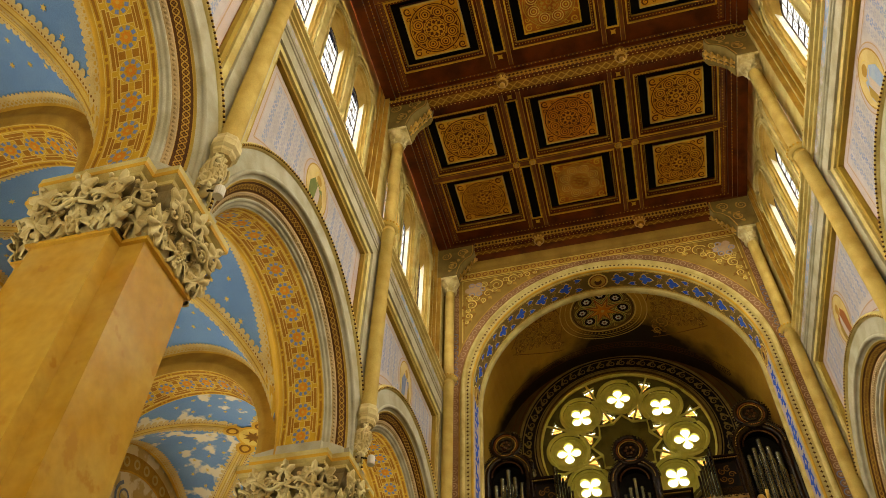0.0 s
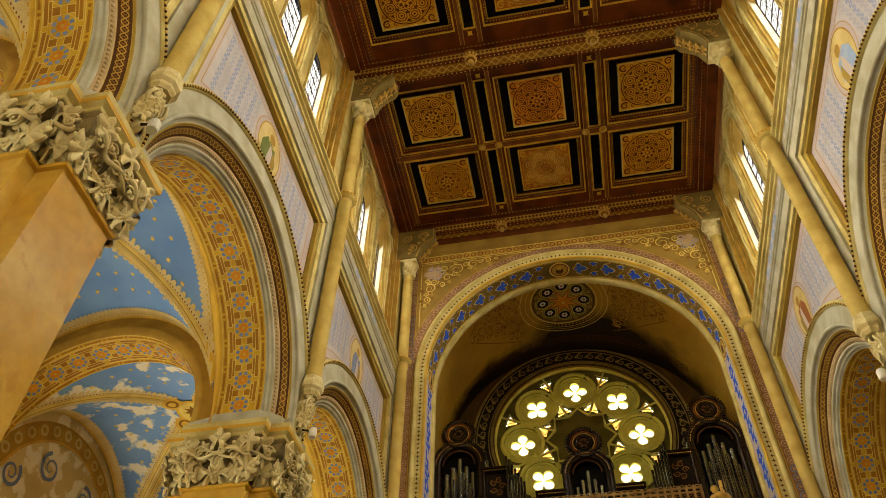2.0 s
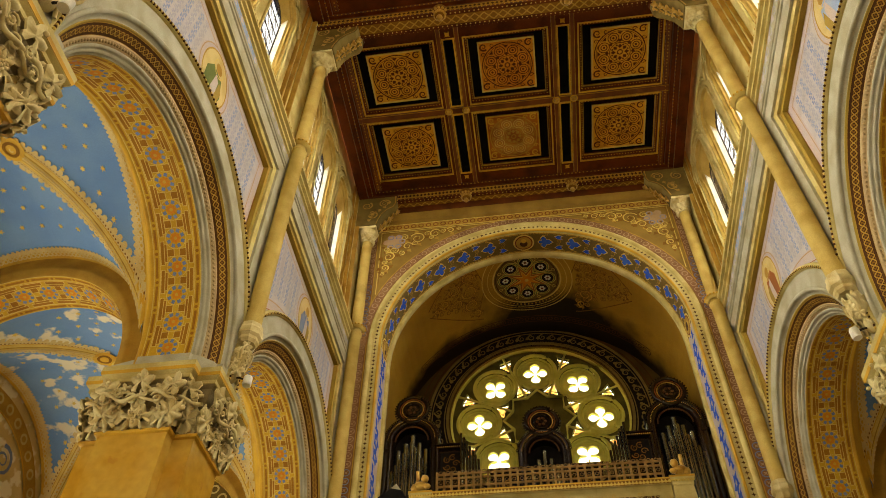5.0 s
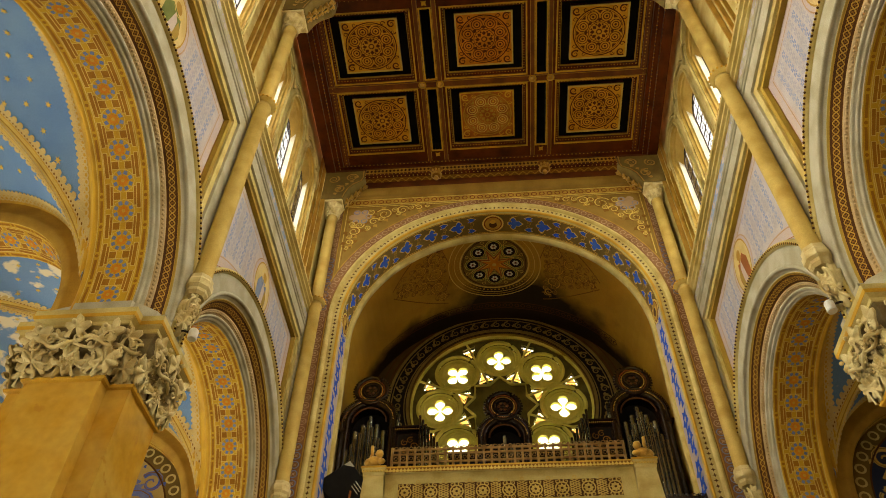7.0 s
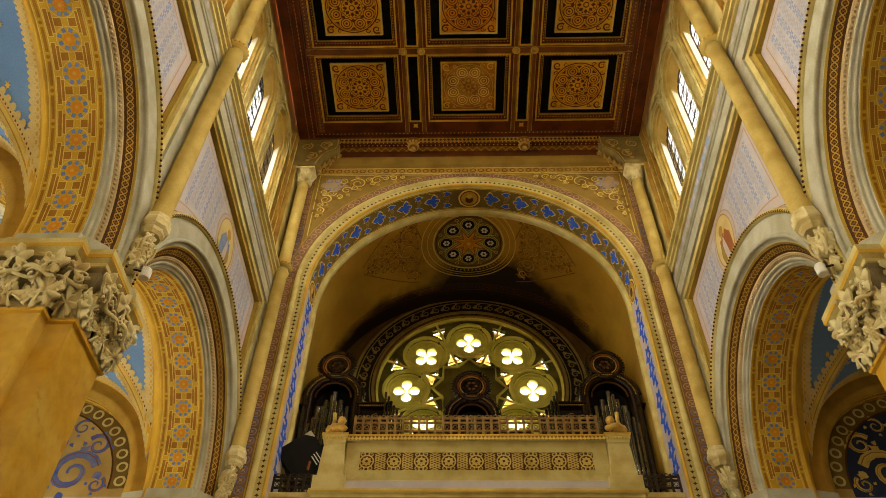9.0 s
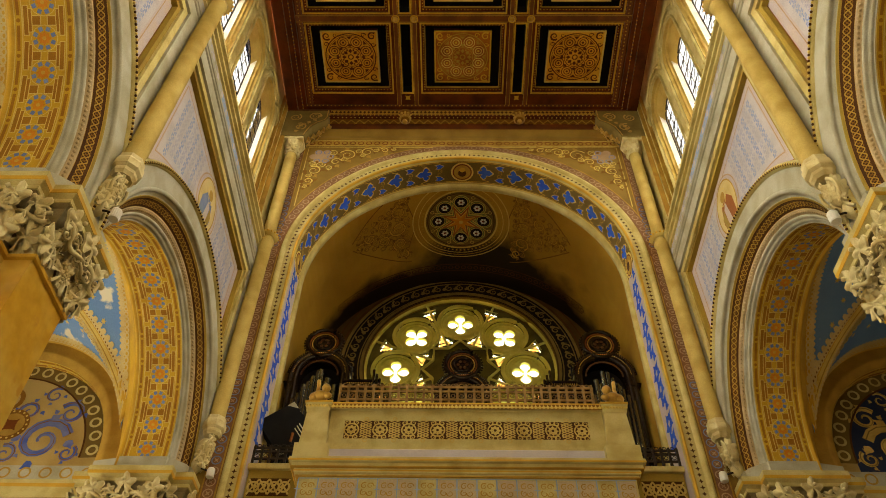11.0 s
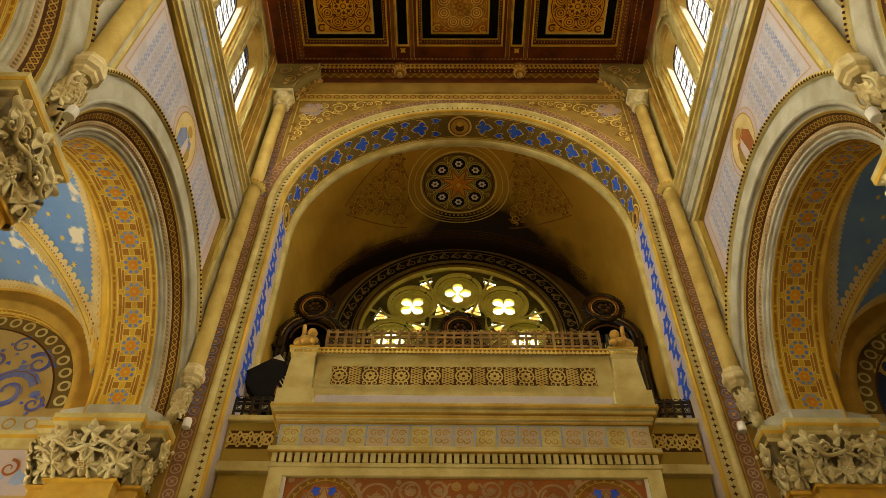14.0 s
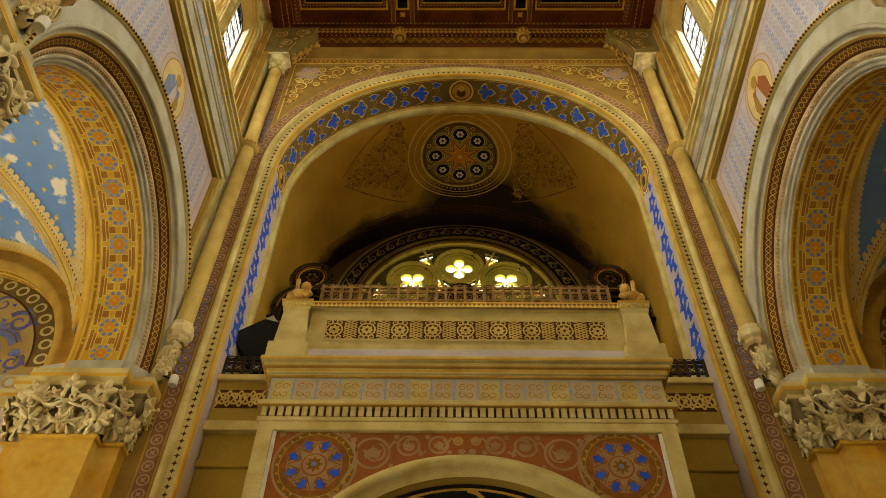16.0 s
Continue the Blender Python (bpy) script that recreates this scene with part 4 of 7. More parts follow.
    # cross arches between the bays
    for k in range(NB + 1):
        yc = bay_line(k)
        r, half = 1.93, 0.40

        def arc(rr, n=40):
            return [(AX - rr, CAP_Z + 1.0)] + [(AX - rr * math.cos(math.pi * i / n), AZ + rr * math.sin(math.pi * i / n)) for i in range(n + 1)] + [(AX + rr, CAP_Z + 1.0)]
        b = Build()
        rows = []
        for rr, y in ((2.32, -half), (2.12, -half - 0.0), (2.08, -half - 0.02), (2.02, -half - 0.02), (1.98, -half + 0.03), (r, -half + 0.04), (r, half - 0.04), (1.98, half - 0.03), (2.02, half + 0.02), (2.08, half + 0.02), (2.12, half), (2.32, half)):
            rows.append([(s * x, yc + y, z) for x, z in arc(rr)])
        b.grid(rows, OCHRE)
        put(b, "cross_arch", shell, True)
        L = math.pi * r

        def P(u, v, h):
            a = u / r
            return (s * (AX - (r - h) * math.cos(a)), yc + v, AZ + (r - h) * math.sin(a))
        p = Paint(P)
        soffit_paint(p, L, 15, 0.34)
        ob = put(p, "cross_arch_paint", shell)
        ob["kind"] = "stuff"
    # outer wall with round-headed windows
    xo = AX + 2.2
    for k in range(NB):
        b = Build()
        yc = bay_mid(k)
        w, zt, n = 0.95, 6.9, 20
        arc = [(yc - w, 3.0)] + [(yc - w * math.cos(math.pi * i / n), zt + w * math.sin(math.pi * i / n)) for i in range(n + 1)] + [(yc + w, 3.0)]
        out = [(yc - BAY / 2, 3.0)] + [(yc - BAY / 2 + BAY * i / n, 11.2) for i in range(n + 1)] + [(yc + BAY / 2, 3.0)]
        b.grid([[(s * xo, y, z) for y, z in arc], [(s * xo, y, z) for y, z in out]], WORNWALL)
        b.grid([[(s * xo, y, z) for y, z in arc], [(s * (xo + 0.4), y, z) for y, z in arc]], WORNWALL)
        b.box(s * xo, s * (xo + 0.4), yc - BAY / 2, yc + BAY / 2, 0, 3.0, WORNWALL)
        put(b, "outer_wall", shell)
    for k in range(NB):
        yc = bay_mid(k)
        p = Paint(lambda u, v, h: (s * (xo - h), yc + u, v))
        arc = lambda r, zz, n=28: [(-r * math.cos(math.pi * i / n), zz + r * math.sin(math.pi * i / n)) for i in range(n + 1)]
        p.band(arc(2.02, 8.1), 0.34, OCHRE, 0.02)
        p.band(arc(1.83, 8.1), 0.04, GOLD, 0.03)
        p.band(arc(1.12, 6.9), 0.26, GOLD, 0.02)
        p.band(arc(1.28, 6.9), 0.05, BRONZE, 0.03)
        for i in range(18):
            a = math.pi * (i + 0.5) / 18
            p.ring(-2.02 * math.cos(a), 8.1 + 2.02 * math.sin(a), 0.06, 0.11, CREAM, 0.026, 10)
            p.ring(-1.12 * math.cos(a), 6.9 + 1.12 * math.sin(a), 0.05, 0.08, BRONZE, 0.026, 10)
        for e in (-1, 1):
            p.spiral(e * 1.45, 8.7, 0.25, 1.7, PALEBLUE2, 0.08, 0.02, 1.0, e)
            p.spiral(e * 0.6, 9.3, 0.28, 1.7, PALEBLUE2, 0.08, 0.02, 2.0, -e)
        put(p, "outer_wall_paint", shell)["kind"] = "stuff"
    # end wall of the aisle
    b = Build()
    b.box(s * 4.6, s * 10.0, 0.16, 0.4, 0, 11.2, TAN)
    put(b, "end_wall", shell)
    # roof over the vaults
    b = Build()
    b.box(s * 4.7, s * 10.1, Y0 - 1, 0.4, 11.3, 11.45, CREAM)
    put(b, "roof", shell)
    p = Paint(lambda u, v, h: (s * (AX + u), 0.16 - h, v + 0.55))
    arc = lambda r, n=32: [(-r * math.cos(math.pi * i / n), 7.75 + r * math.sin(math.pi * i / n)) for i in range(n + 1)]
    p.rect(-2.2, 2.2, 7.05, 7.35, CREAM, 0.03)
    p.rect(-2.2, 2.2, 7.22, 7.28, GOLD, 0.036)
    p.rect(-2.2, 2.2, 6.35, 7.05, LILAC, 0.004)
    p.rect(-2.2, 2.2, 7.35, 7.6, GREY, 0.01)
    for i in range(14):
        u = -2.1 + i * 0.32
        p.spiral(u, 6.75, 0.14, 1.4, TERRA, 0.05, 0.012, 1.5)
        p.leaf(u + 0.1, 6.5, 1.2, 0.3, PALEBLUE, 0.010)
        p.ring(u, 7.47, 0.07, 0.10, OCHRE, 0.014, 12)
    ground, ink, vein = (TAN, MIDBLUE, BRONZE) if s < 0 else (NAVY, KNOT, DULLGOLD)
    field = arc(1.56)
    p.grid([[p.P(u, v, 0.003) for u, v in field], [p.P(u, 7.6, 0.003) for u, v in field]], ground)
    p.band(arc(1.72), 0.34, DARKOLIVE, 0.006)
    p.band(arc(1.90), 0.04, GOLD, 0.012)
    p.band(arc(1.56), 0.03, BROWN, 0.012)
    for i in range(20):
        a = math.pi * (i + 0.5) / 20
        p.ring(-1.72 * math.cos(a), 7.75 + 1.72 * math.sin(a), 0.06, 0.10, CREAM, 0.012, 12)
    for e in (-1, 1):
        for u, v, r, t, w, a0, q in ((0.85, 8.05, 0.40, 1.5, 0.17, 0.3, 1), (1.12, 8.58, 0.22, 1.4, 0.10, 2.5, -1), (0.42, 8.62, 0.20, 1.4, 0.08, 4.0, -1), (1.33, 7.82, 0.15, 1.3, 0.07, 1.0, -1), (0.35, 7.80, 0.18, 1.3, 0.08, 2.0, -1), (0.72, 8.95, 0.16, 1.3, 0.06, 1.0, 1)):
            p.spiral(e * u, v, r, t, ink, w, 0.010, a0 if e > 0 else math.pi - a0, q * e)
            p.spiral(e * u, v, r * 1.08, t, vein, 0.02, 0.013, a0 if e > 0 else math.pi - a0, q * e)
            for k in range(4):
                p.leaf(e * u + r * math.cos(k * 1.57), v + r * math.sin(k * 1.57), k * 1.57 + 0.9, r * 0.5, ink, 0.009)
        if s < 0:
            p.disc(e * 0.22, 8.35, 0.30, OCHRE, 0.015, 20)
            p.ring(e * 0.22, 8.35, 0.22, 0.30, BRONZE, 0.019, 24)
            for k in range(18):
                p.disc(e * 0.22 + 0.26 * math.cos(k * 0.349), 8.35 + 0.26 * math.sin(k * 0.349), 0.02, YELLOW, 0.023, 6)
            for k in range(4):
                p.leaf(e * 0.22, 8.35, k * 1.571 + 0.78, 0.16, RUST, 0.019)
    p.ring(0, 8.85, 0.16, 0.24, BRONZE, 0.014)
    p.disc(0, 8.85, 0.12, ink, 0.012)
    ob = put(p, "end_wall_paint", shell)
    ob["kind"] = "stuff"
    return shell


def soffit_paint(p, length, count, half):
    """A row of eight-petalled flowers between bars, on a yellow ground, with dashed borders; v runs across, +-half."""
    f = half / 0.36 * 1.05
    p.rect(0, length, -half, half, SOFFIT, 0.003, 48)
    step = length / count
    for e in (-1, 1):
        for vv in (0.352, 0.262):
            p.rect(0, length, e * (vv - 0.007) * f, e * (vv + 0.007) * f, YELLOW, 0.005, 48)
    for i in range(count):
        u = (i + 0.5) * step
        p.ring(u, 0, 0.152 * f, 0.161 * f, YELLOW, 0.0062, 16)
        for j in range(8):
            a = 2 * math.pi * (j + 0.5) / 8
            c, s_ = math.cos(a), math.sin(a)
            pts = [(0.088, 0.026), (0.140, 0.026), (0.140, -0.026), (0.088, -0.026)]
            p.shape([(u + f * (x * c - y * s_), f * (x * s_ + y * c)) for x, y in pts], PALEBLUE2, 0.009)
        p.star(u, 0, 8, 0.085 * f, 0.060 * f, ORANGE, 0.0085)
        p.disc(u, 0, 0.026 * f, GOLD, 0.012, 8)
        n = u + step / 2
        for e in (-1, 1):
            if i < count - 1:
                for g, m, h in ((0.010, YELLOW, 0.005), (0.0, SOFFBAR, 0.0072)):
                    p.rect(n - (0.050 + g) * f, n + (0.050 + g) * f, e * (0.046 - g) * f, e * 0.16 * f, m, h)
                    p.rect(n - 0.31 * step - g * f, n + 0.31 * step + g * f, e * (0.148 - g) * f, e * (0.195 + g) * f, m, h + 0.0004)
                    p.rect(n - 0.40 * step - g * f, n + 0.40 * step + g * f, e * (0.190 - g) * f, e * (0.238 + g) * f, m, h + 0.0008)
                p.disc(n, e * 0.307 * f, 0.026 * f, SOFFBAR, 0.006, 8)
            p.rect(u - 0.36 * step, u + 0.36 * step, e * 0.288 * f, e * 0.326 * f, SOFFBAR, 0.006)
    for e in (0, 1):
        u0 = 0.02 if e == 0 else length - 0.05
        p.rect(u0, u0 + 0.03, -0.27 * f, 0.27 * f, BRONZE, 0.0078)


YELLOW = mat("pale_gold_paint", (0.66, 0.47, 0.10), (0.55, 0.37, 0.075), rough=0.55)
PALEBLUE2 = mat("grey_blue_paint", (0.145, 0.185, 0.33), (0.2, 0.235, 0.34))
aisle(-1, "vault_west_aisle")
aisle(1, "vault_east_aisle")
PALELILAC = mat("pale_lilac_paint", (0.50, 0.44, 0.42), (0.44, 0.38, 0.36))

# ---- painted ornament of the nave walls ----
for s, nm in ((-1, "west"), (1, "east")):
    deco = empty("trim_paint_" + nm, (s * XW, -8, 9), "painted arch and spandrel ornament", "trim", "structure")
    for k in range(NB):
        yc = bay_mid(k)
        r = R_SOFF
        xm = (X_SOFF0 + X_SOFF1) / 2

        def P(u, v, h):
            a = u / r
            return (s * (xm + v), yc - (r - h) * math.cos(a), ZC + (r - h) * math.sin(a))
        p = Paint(P)
        soffit_paint(p, math.pi * r, 16, 0.325)
        put(p, "soffit_paint", deco)["kind"] = "stuff"

        # braid on the slanted order
        def P(u, v, h):
            a, rr, x = u / 2.265, 2.265 + v * 0.69, 4.275 - v * 0.69
            return (s * (x - h * 0.7), yc - (rr - h * 0.7) * math.cos(a), ZC + (rr - h * 0.7) * math.sin(a))
        p = Paint(P)
        L = math.pi * 2.265
        p.rect(0, L, -0.085, 0.085, BROWN, 0.003, 60)
        n = 78
        for ph in (0, math.pi):
            p.band([(L * i / (n * 8), 0.040 * math.sin(ph + math.pi * i / 8)) for i in range(n * 8 + 1)], 0.015, OCHRE, 0.006 + ph * 0.0005)
            p.band([(L * i / (n * 8), 0.040 * math.sin(ph + math.pi * i / 8 + math.pi / 2)) for i in range(n * 8 + 1)], 0.010, BRONZE, 0.005)
        for e in (-1, 1):
            p.rect(0, L, e * 0.078, e * 0.088, OCHRE, 0.006, 60)
        put(p, "braid_paint", deco)["kind"] = "stuff"

        # beads on the hood
        b = Build()
        for i in range(241):
            a = math.pi * i / 240
            b.ball((s * 4.078, yc - 2.765 * math.cos(a), ZC + 2.765 * math.sin(a)), 0.019, BROWN if i % 2 else YELLOW, 6)
        put(b, "hood_beads", deco, True)["kind"] = "stuff"
        # pale inner leaf strip
        b = Build()
        for i in range(110):
            a = math.pi * (i + 0.5) / 110
            b.ball((s * 4.353, yc - 2.163 * math.cos(a), ZC + 2.163 * math.sin(a)), 0.022, PEACH, 6)
        put(b, "leaf_row", deco, True)["kind"] = "stuff"

        # spandrel
        p = Paint(lambda u, v, h: (s * (XP - h), yc + u, v))
        hw, zt = BAY / 2 - 0.48, Z_PANEL - 0.24

        def edge(w, m, h, inset):
            a0 = math.acos(min(1, (hw - inset) / (2.83 + inset)))
            arc = [((2.83 + inset) * math.cos(a0 + (math.pi - 2 * a0) * i / 40), ZC + (2.83 + inset) * math.sin(a0 + (math.pi - 2 * a0) * i / 40)) for i in range(41)]
            arc = [(u, v) for u, v in arc if v < zt - inset]
            p.band(arc, w, m, h)
            for e in (-1, 1):
                p.band([(e * (hw - inset), ZC + (2.83 + inset) * math.sin(a0)), (e * (hw - inset), zt - inset)], w, m, h)
            p.band([(-hw + inset, zt - inset), (hw - inset, zt - inset)], w, m, h)
        edge(0.20, LILAC, 0.005, 0.12)
        edge(0.02, PINK, 0.008, 0.22)
        edge(0.012, TERRA, 0.008, 0.05)
        edge(0.02, GREY, 0.008, 0.03)
        # oval with a plain painted shape
        oz = 11.55
        p.disc(0, oz, 0.54, LILAC, 0.010, 28, 1.05)
        p.ring(0, oz, 0.50, 0.52, PINK, 0.014, 28, 1.12)
        p.disc(0, oz, 0.42, FRINGE, 0.014, 28, 1.25)
        p.ring(0, oz, 0.40, 0.425, OCHRE, 0.018, 28, 1.25)
        tone = (PALEBLUE2, GREEN, TERRA, PALEBLUE)[(k + 2 * (s > 0)) % 4]
        p.shape([(-0.24, oz - 0.46), (0.22, oz - 0.46), (0.28, oz - 0.12), (0.17, oz + 0.16), (-0.13, oz + 0.18), (-0.27, oz - 0.05)], tone, 0.019)
        p.shape([(-0.06, oz - 0.44), (0.13, oz - 0.44), (0.11, oz + 0.03), (0.0, oz + 0.12)], LILAC, 0.023)
        p.shape([(0.10, oz - 0.40), (0.24, oz - 0.34), (0.26, oz - 0.05), (0.14, oz + 0.08)], OLIVE, 0.023)
        p.disc(0.02, oz + 0.27, 0.10, OCHRE, 0.019, 12)
        p.ring(0.02, oz + 0.27, 0.15, 0.165, YELLOW, 0.019, 16)
        # pale field behind the diaper flowers
        field = []
        for t in range(-20, 21):
            u = (hw - 0.26) * t / 20
            low = ZC + math.sqrt(max(3.08 ** 2 - u * u, 0.0))
            field.append((u, min(low, zt - 0.25)))
        p.grid([[p.P(u, v, 0.003) for u, v in field], [p.P(u, zt - 0.25, 0.003) for u, v in field]], PALELILAC)
        # diaper flowers
        for i in range(-14, 15):
            for j in range(40):
                u, v = i * 0.155, 8.9 + j * 0.135 + (0.0675 if i % 2 else 0)
                if abs(u) > hw - 0.30 or v > zt - 0.28 or math.hypot(u, v - ZC) < 3.12 or math.hypot(u, (v - oz)) < 0.62:
                    continue
                tone = CROSSBLUE if i % 2 else CROSSGREY
                for t in range(6):
                    a = t * math.pi / 3 + math.pi / 6
                    c, d = math.cos(a), math.sin(a)
                    p.shape([(u + 0.010 * c, v + 0.010 * d), (u + 0.045 * c - 0.020 * d, v + 0.045 * d + 0.020 * c), (u + 0.070 * c, v + 0.070 * d), (u + 0.045 * c + 0.020 * d, v + 0.045 * d - 0.020 * c)], tone, 0.007)
        put(p, "spandrel_paint", deco)["kind"] = "stuff"
    # frieze under the sill
    p = Paint(lambda u, v, h: (s * (XW - h), u, v))
    z0 = Z_PANEL + 0.45
    for i in range(int(BAY * NB / 0.35)):
        u = -0.2 - 0.35 * i
        if (i // 5) % 3 == 1:
            p.rect(u - 0.175, u + 0.175, z0 - 0.085, z0 + 0.085, PALEBLUE, 0.004)
        p.ring(u, z0, 0.05, 0.07, CROSSGREY, 0.006, 12)
        p.leaf(u + 0.08, z0, 0.0, 0.16, PALELILAC, 0.006)
    for v in (0.36, 0.54):
        p.rect(-BAY * NB, 0, Z_PANEL + v - 0.01, Z_PANEL + v + 0.01, OCHRE, 0.007)
    put(p, "frieze_paint", deco)["kind"] = "stuff"

# ---- painted ornament of the end wall ----
deco = empty("trim_paint_north", (0, YE, 9), "painted ornament of the end wall", "trim", "structure")
p = Paint(lambda u, v, h: (u, YE - h, v))
arcp = lambda r, n=72: [(-r * math.cos(math.pi * i / n), ZA + r * math.sin(math.pi * i / n)) for i in range(n + 1)]
for i in range(100):
    a = math.pi * (i + 0.5) / 100
    p.star(-(RA + 0.12) * math.cos(a), ZA + (RA + 0.12) * math.sin(a), 4, 0.042, 0.018, BROWN, 0.006, a)
for e in (-1, 1):
    for i in range(105):
        p.star(e * (RA + 0.12), ZA - 0.06 - 0.107 * i, 4, 0.042, 0.018, BROWN, 0.006)
    # disc strip up the corners
    p.rect(e * 3.73, e * 3.98, 3.0, 16.9, STRIP, 0.004)
    for v in (3.745, 3.965):
        p.rect(e * (v - 0.012), e * (v + 0.012), 3.0, 16.9, OCHRE, 0.007)
    for i in range(72):
        z = 3.1 + 0.19 * i
        p.ring(e * 3.855, z, 0.062, 0.080, PINK if (i // 9) % 3 else PALEBLUE2, 0.008, 12)
        p.star(e * 3.855, z, 4, 0.055, 0.016, PINK, 0.008, 0.78)
# strip of discs round the arch, outside the roll
p.band(arcp(RA + 0.42), 0.20, STRIP, 0.005)
p.band(arcp(RA + 0.53), 0.025, OCHRE, 0.008)
for i in range(64):
    a = math.pi * (i + 0.5) / 64
    p.ring(-(RA + 0.42) * math.cos(a), ZA + (RA + 0.42) * math.sin(a), 0.055, 0.072, PINK, 0.009, 12)
# corner fields with scrolls
for e in (-1, 1):
    p.disc(e * 3.3, 16.47, 0.22, PINK, 0.008, 16)
    for j in range(6):
        a = j * math.pi / 3
        p.disc(e * 3.3 + 0.2 * math.cos(a), 16.47 + 0.2 * math.sin(a), 0.10, PINK, 0.010, 10)
        p.ring(e * 3.3 + 0.2 * math.cos(a), 16.47 + 0.2 * math.sin(a), 0.06, 0.08, PALEBLUE2, 0.012, 10)
    p.band([(e * 3.66, 14.6), (e * 3.66, 16.87), (e * 0.7, 16.87)], 0.022, YELLOW, 0.009)
    p.band([(e * 3.62, 14.9), (e * 3.62, 16.83), (e * 1.1, 16.83)], 0.012, BRONZE, 0.009)
    for u, v, r, a0, w in ((3.05, 16.62, 0.11, 1.0, 1), (2.45, 16.68, 0.1, 4.0, -1), (2.05, 16.74, 0.08, 2.0, 1), (1.62, 16.78, 0.06, 0.5, -1), (3.3, 16.15, 0.12, 3.0, 1), (3.1, 16.03, 0.09, 5.0, -1), (3.52, 15.72, 0.08, 2.0, 1), (2.75, 16.36, 0.08, 1.0, -1), (3.55, 15.3, 0.06, 1.0, 1), (3.5, 16.2, 0.09, 5.0, -1), (2.35, 16.53, 0.07, 2.2, 1)):
        p.spiral(e * u, v, r, 1.6, YELLOW, 0.028, 0.0125, a0 if e > 0 else math.pi - a0, w * e)
        for j in range(3):
            p.leaf(e * u + r * math.cos(j * 2.1), v + r * math.sin(j * 2.1), j * 2.1 + 0.8, 0.10, BRONZE, 0.011)
    for u, v, r, t, a0, w in ((2.7, 16.54, 0.2, 1.6, 0.5, 1), (2.25, 16.67, 0.15, 1.5, 2.5, -1), (1.85, 16.74, 0.1, 1.4, 0.5, 1), (3.42, 15.92, 0.16, 1.6, 1.0, 1), (3.5, 15.52, 0.10, 1.4, 4.0, -1), (2.95, 16.27, 0.13, 1.4, 3.0, -1)):
        p.spiral(e * u, v, r * 1.1, t, BRONZE, 0.085, 0.008, a0 if e > 0 else math.pi - a0, w * e)
        p.spiral(e * u, v, r * 1.05, t, YELLOW, 0.038, 0.012, a0 if e > 0 else math.pi - a0, w * e)
        p.disc(e * u, v, r * 0.3, BRONZE, 0.009, 10)
        for j in range(4):
            p.leaf(e * u + r * math.cos(j * 1.6), v + r * math.sin(j * 1.6), j * 1.6 + 0.6, 0.15, OCHRE if j % 2 else BRONZE, 0.010)
p.rect(-3.95, 3.95, 16.94, 17.14, OCHRE, 0.006)
for i in range(40):
    p.ring(-3.8 + 0.195 * i, 17.04, 0.05, 0.075, RUST, 0.010, 12)
for v in (16.93, 17.15):
    p.rect(-3.95, 3.95, v - 0.012, v + 0.012, YELLOW, 0.009)
put(p, "wall_paint", deco)["kind"] = "stuff"


def P(u, v, h):
    if u < 0:
        return (-(RA - h), YE + 0.39 + v, ZA + u)
    if u > math.pi * RA:
        return (RA - h, YE + 0.39 + v, ZA - (u - math.pi * RA))
    return (-(RA - h) * math.cos(u / RA), YE + 0.39 + v, ZA + (RA - h) * math.sin(u / RA))


p = Paint(P)
L = math.pi * RA
p.rect(0, L, -0.32, 0.32, DARKOLIVE, 0.003, 90)
p.rect(-9, 0, -0.32, 0.32, LILAC, 0.003)
p.rect(L, L + 9, -0.32, 0.32, LILAC, 0.003)
for e in (-1, 1):
    p.rect(-5, L + 5, e * 0.30, e * 0.33, YELLOW, 0.006, 120)
    p.rect(0, L, e * 0.272, e * 0.285, GOLD, 0.006, 90)
step = L / 30
for i in range(-12, 42):
    u = (i + 0.5) * step
    mid = abs(u - L / 2) < 0.3 or abs(u - 0.15) < 0.3 or abs(u - L + 0.15) < 0.3
    if mid:
        continue
    q = 1 if u < L / 2 else -1
    big = i % 2 == 0
    if u < 0 or u > L:
        for a in range(0 if i % 3 else 2, 5):
            p.leaf(u + 0.05 * math.cos(a * 1.26), 0.05 * math.sin(a * 1.26), a * 1.26 + 0.3, 0.21, DEEP, 0.007)
        continue
    if big:
        for m, g, h in ((YELLOW, 1.16, 0.006), (DEEP, 1.0, 0.010)):
            tip = -q
            trefoil = [(-0.15, 0.035), (-0.06, 0.05), (-0.10, 0.12), (-0.03, 0.185), (0.02, 0.15), (0.05, 0.075), (0.11, 0.08), (0.20, 0.0)]
            trefoil += [(x, -y) for x, y in trefoil[::-1]][1:]
            p.shape([(u + tip * g * x, g * y) for x, y in trefoil], m, h)
        for e in (-1, 1):
            p.band([(u + q * 0.15, e * 0.02), (u + q * 0.05, e * 0.21), (u - q * 0.10, e * 0.245)], 0.016, GOLD, 0.007)
    else:
        for e in (-1, 1):
            for m, g, h in ((YELLOW, 1.2, 0.006), (DEEP, 1.0, 0.010)):
                p.shape([(u - q * g * x, e * (0.165 + g * y)) for x, y in ((-0.10, 0.02), (0.0, 0.07), (0.10, 0.05), (0.05, 0.0), (0.09, -0.06), (-0.02, -0.05))], m, h)
            p.spiral(u, e * 0.05, 0.06, 1.3, OCHRE, 0.02, 0.010, 1.0, e)
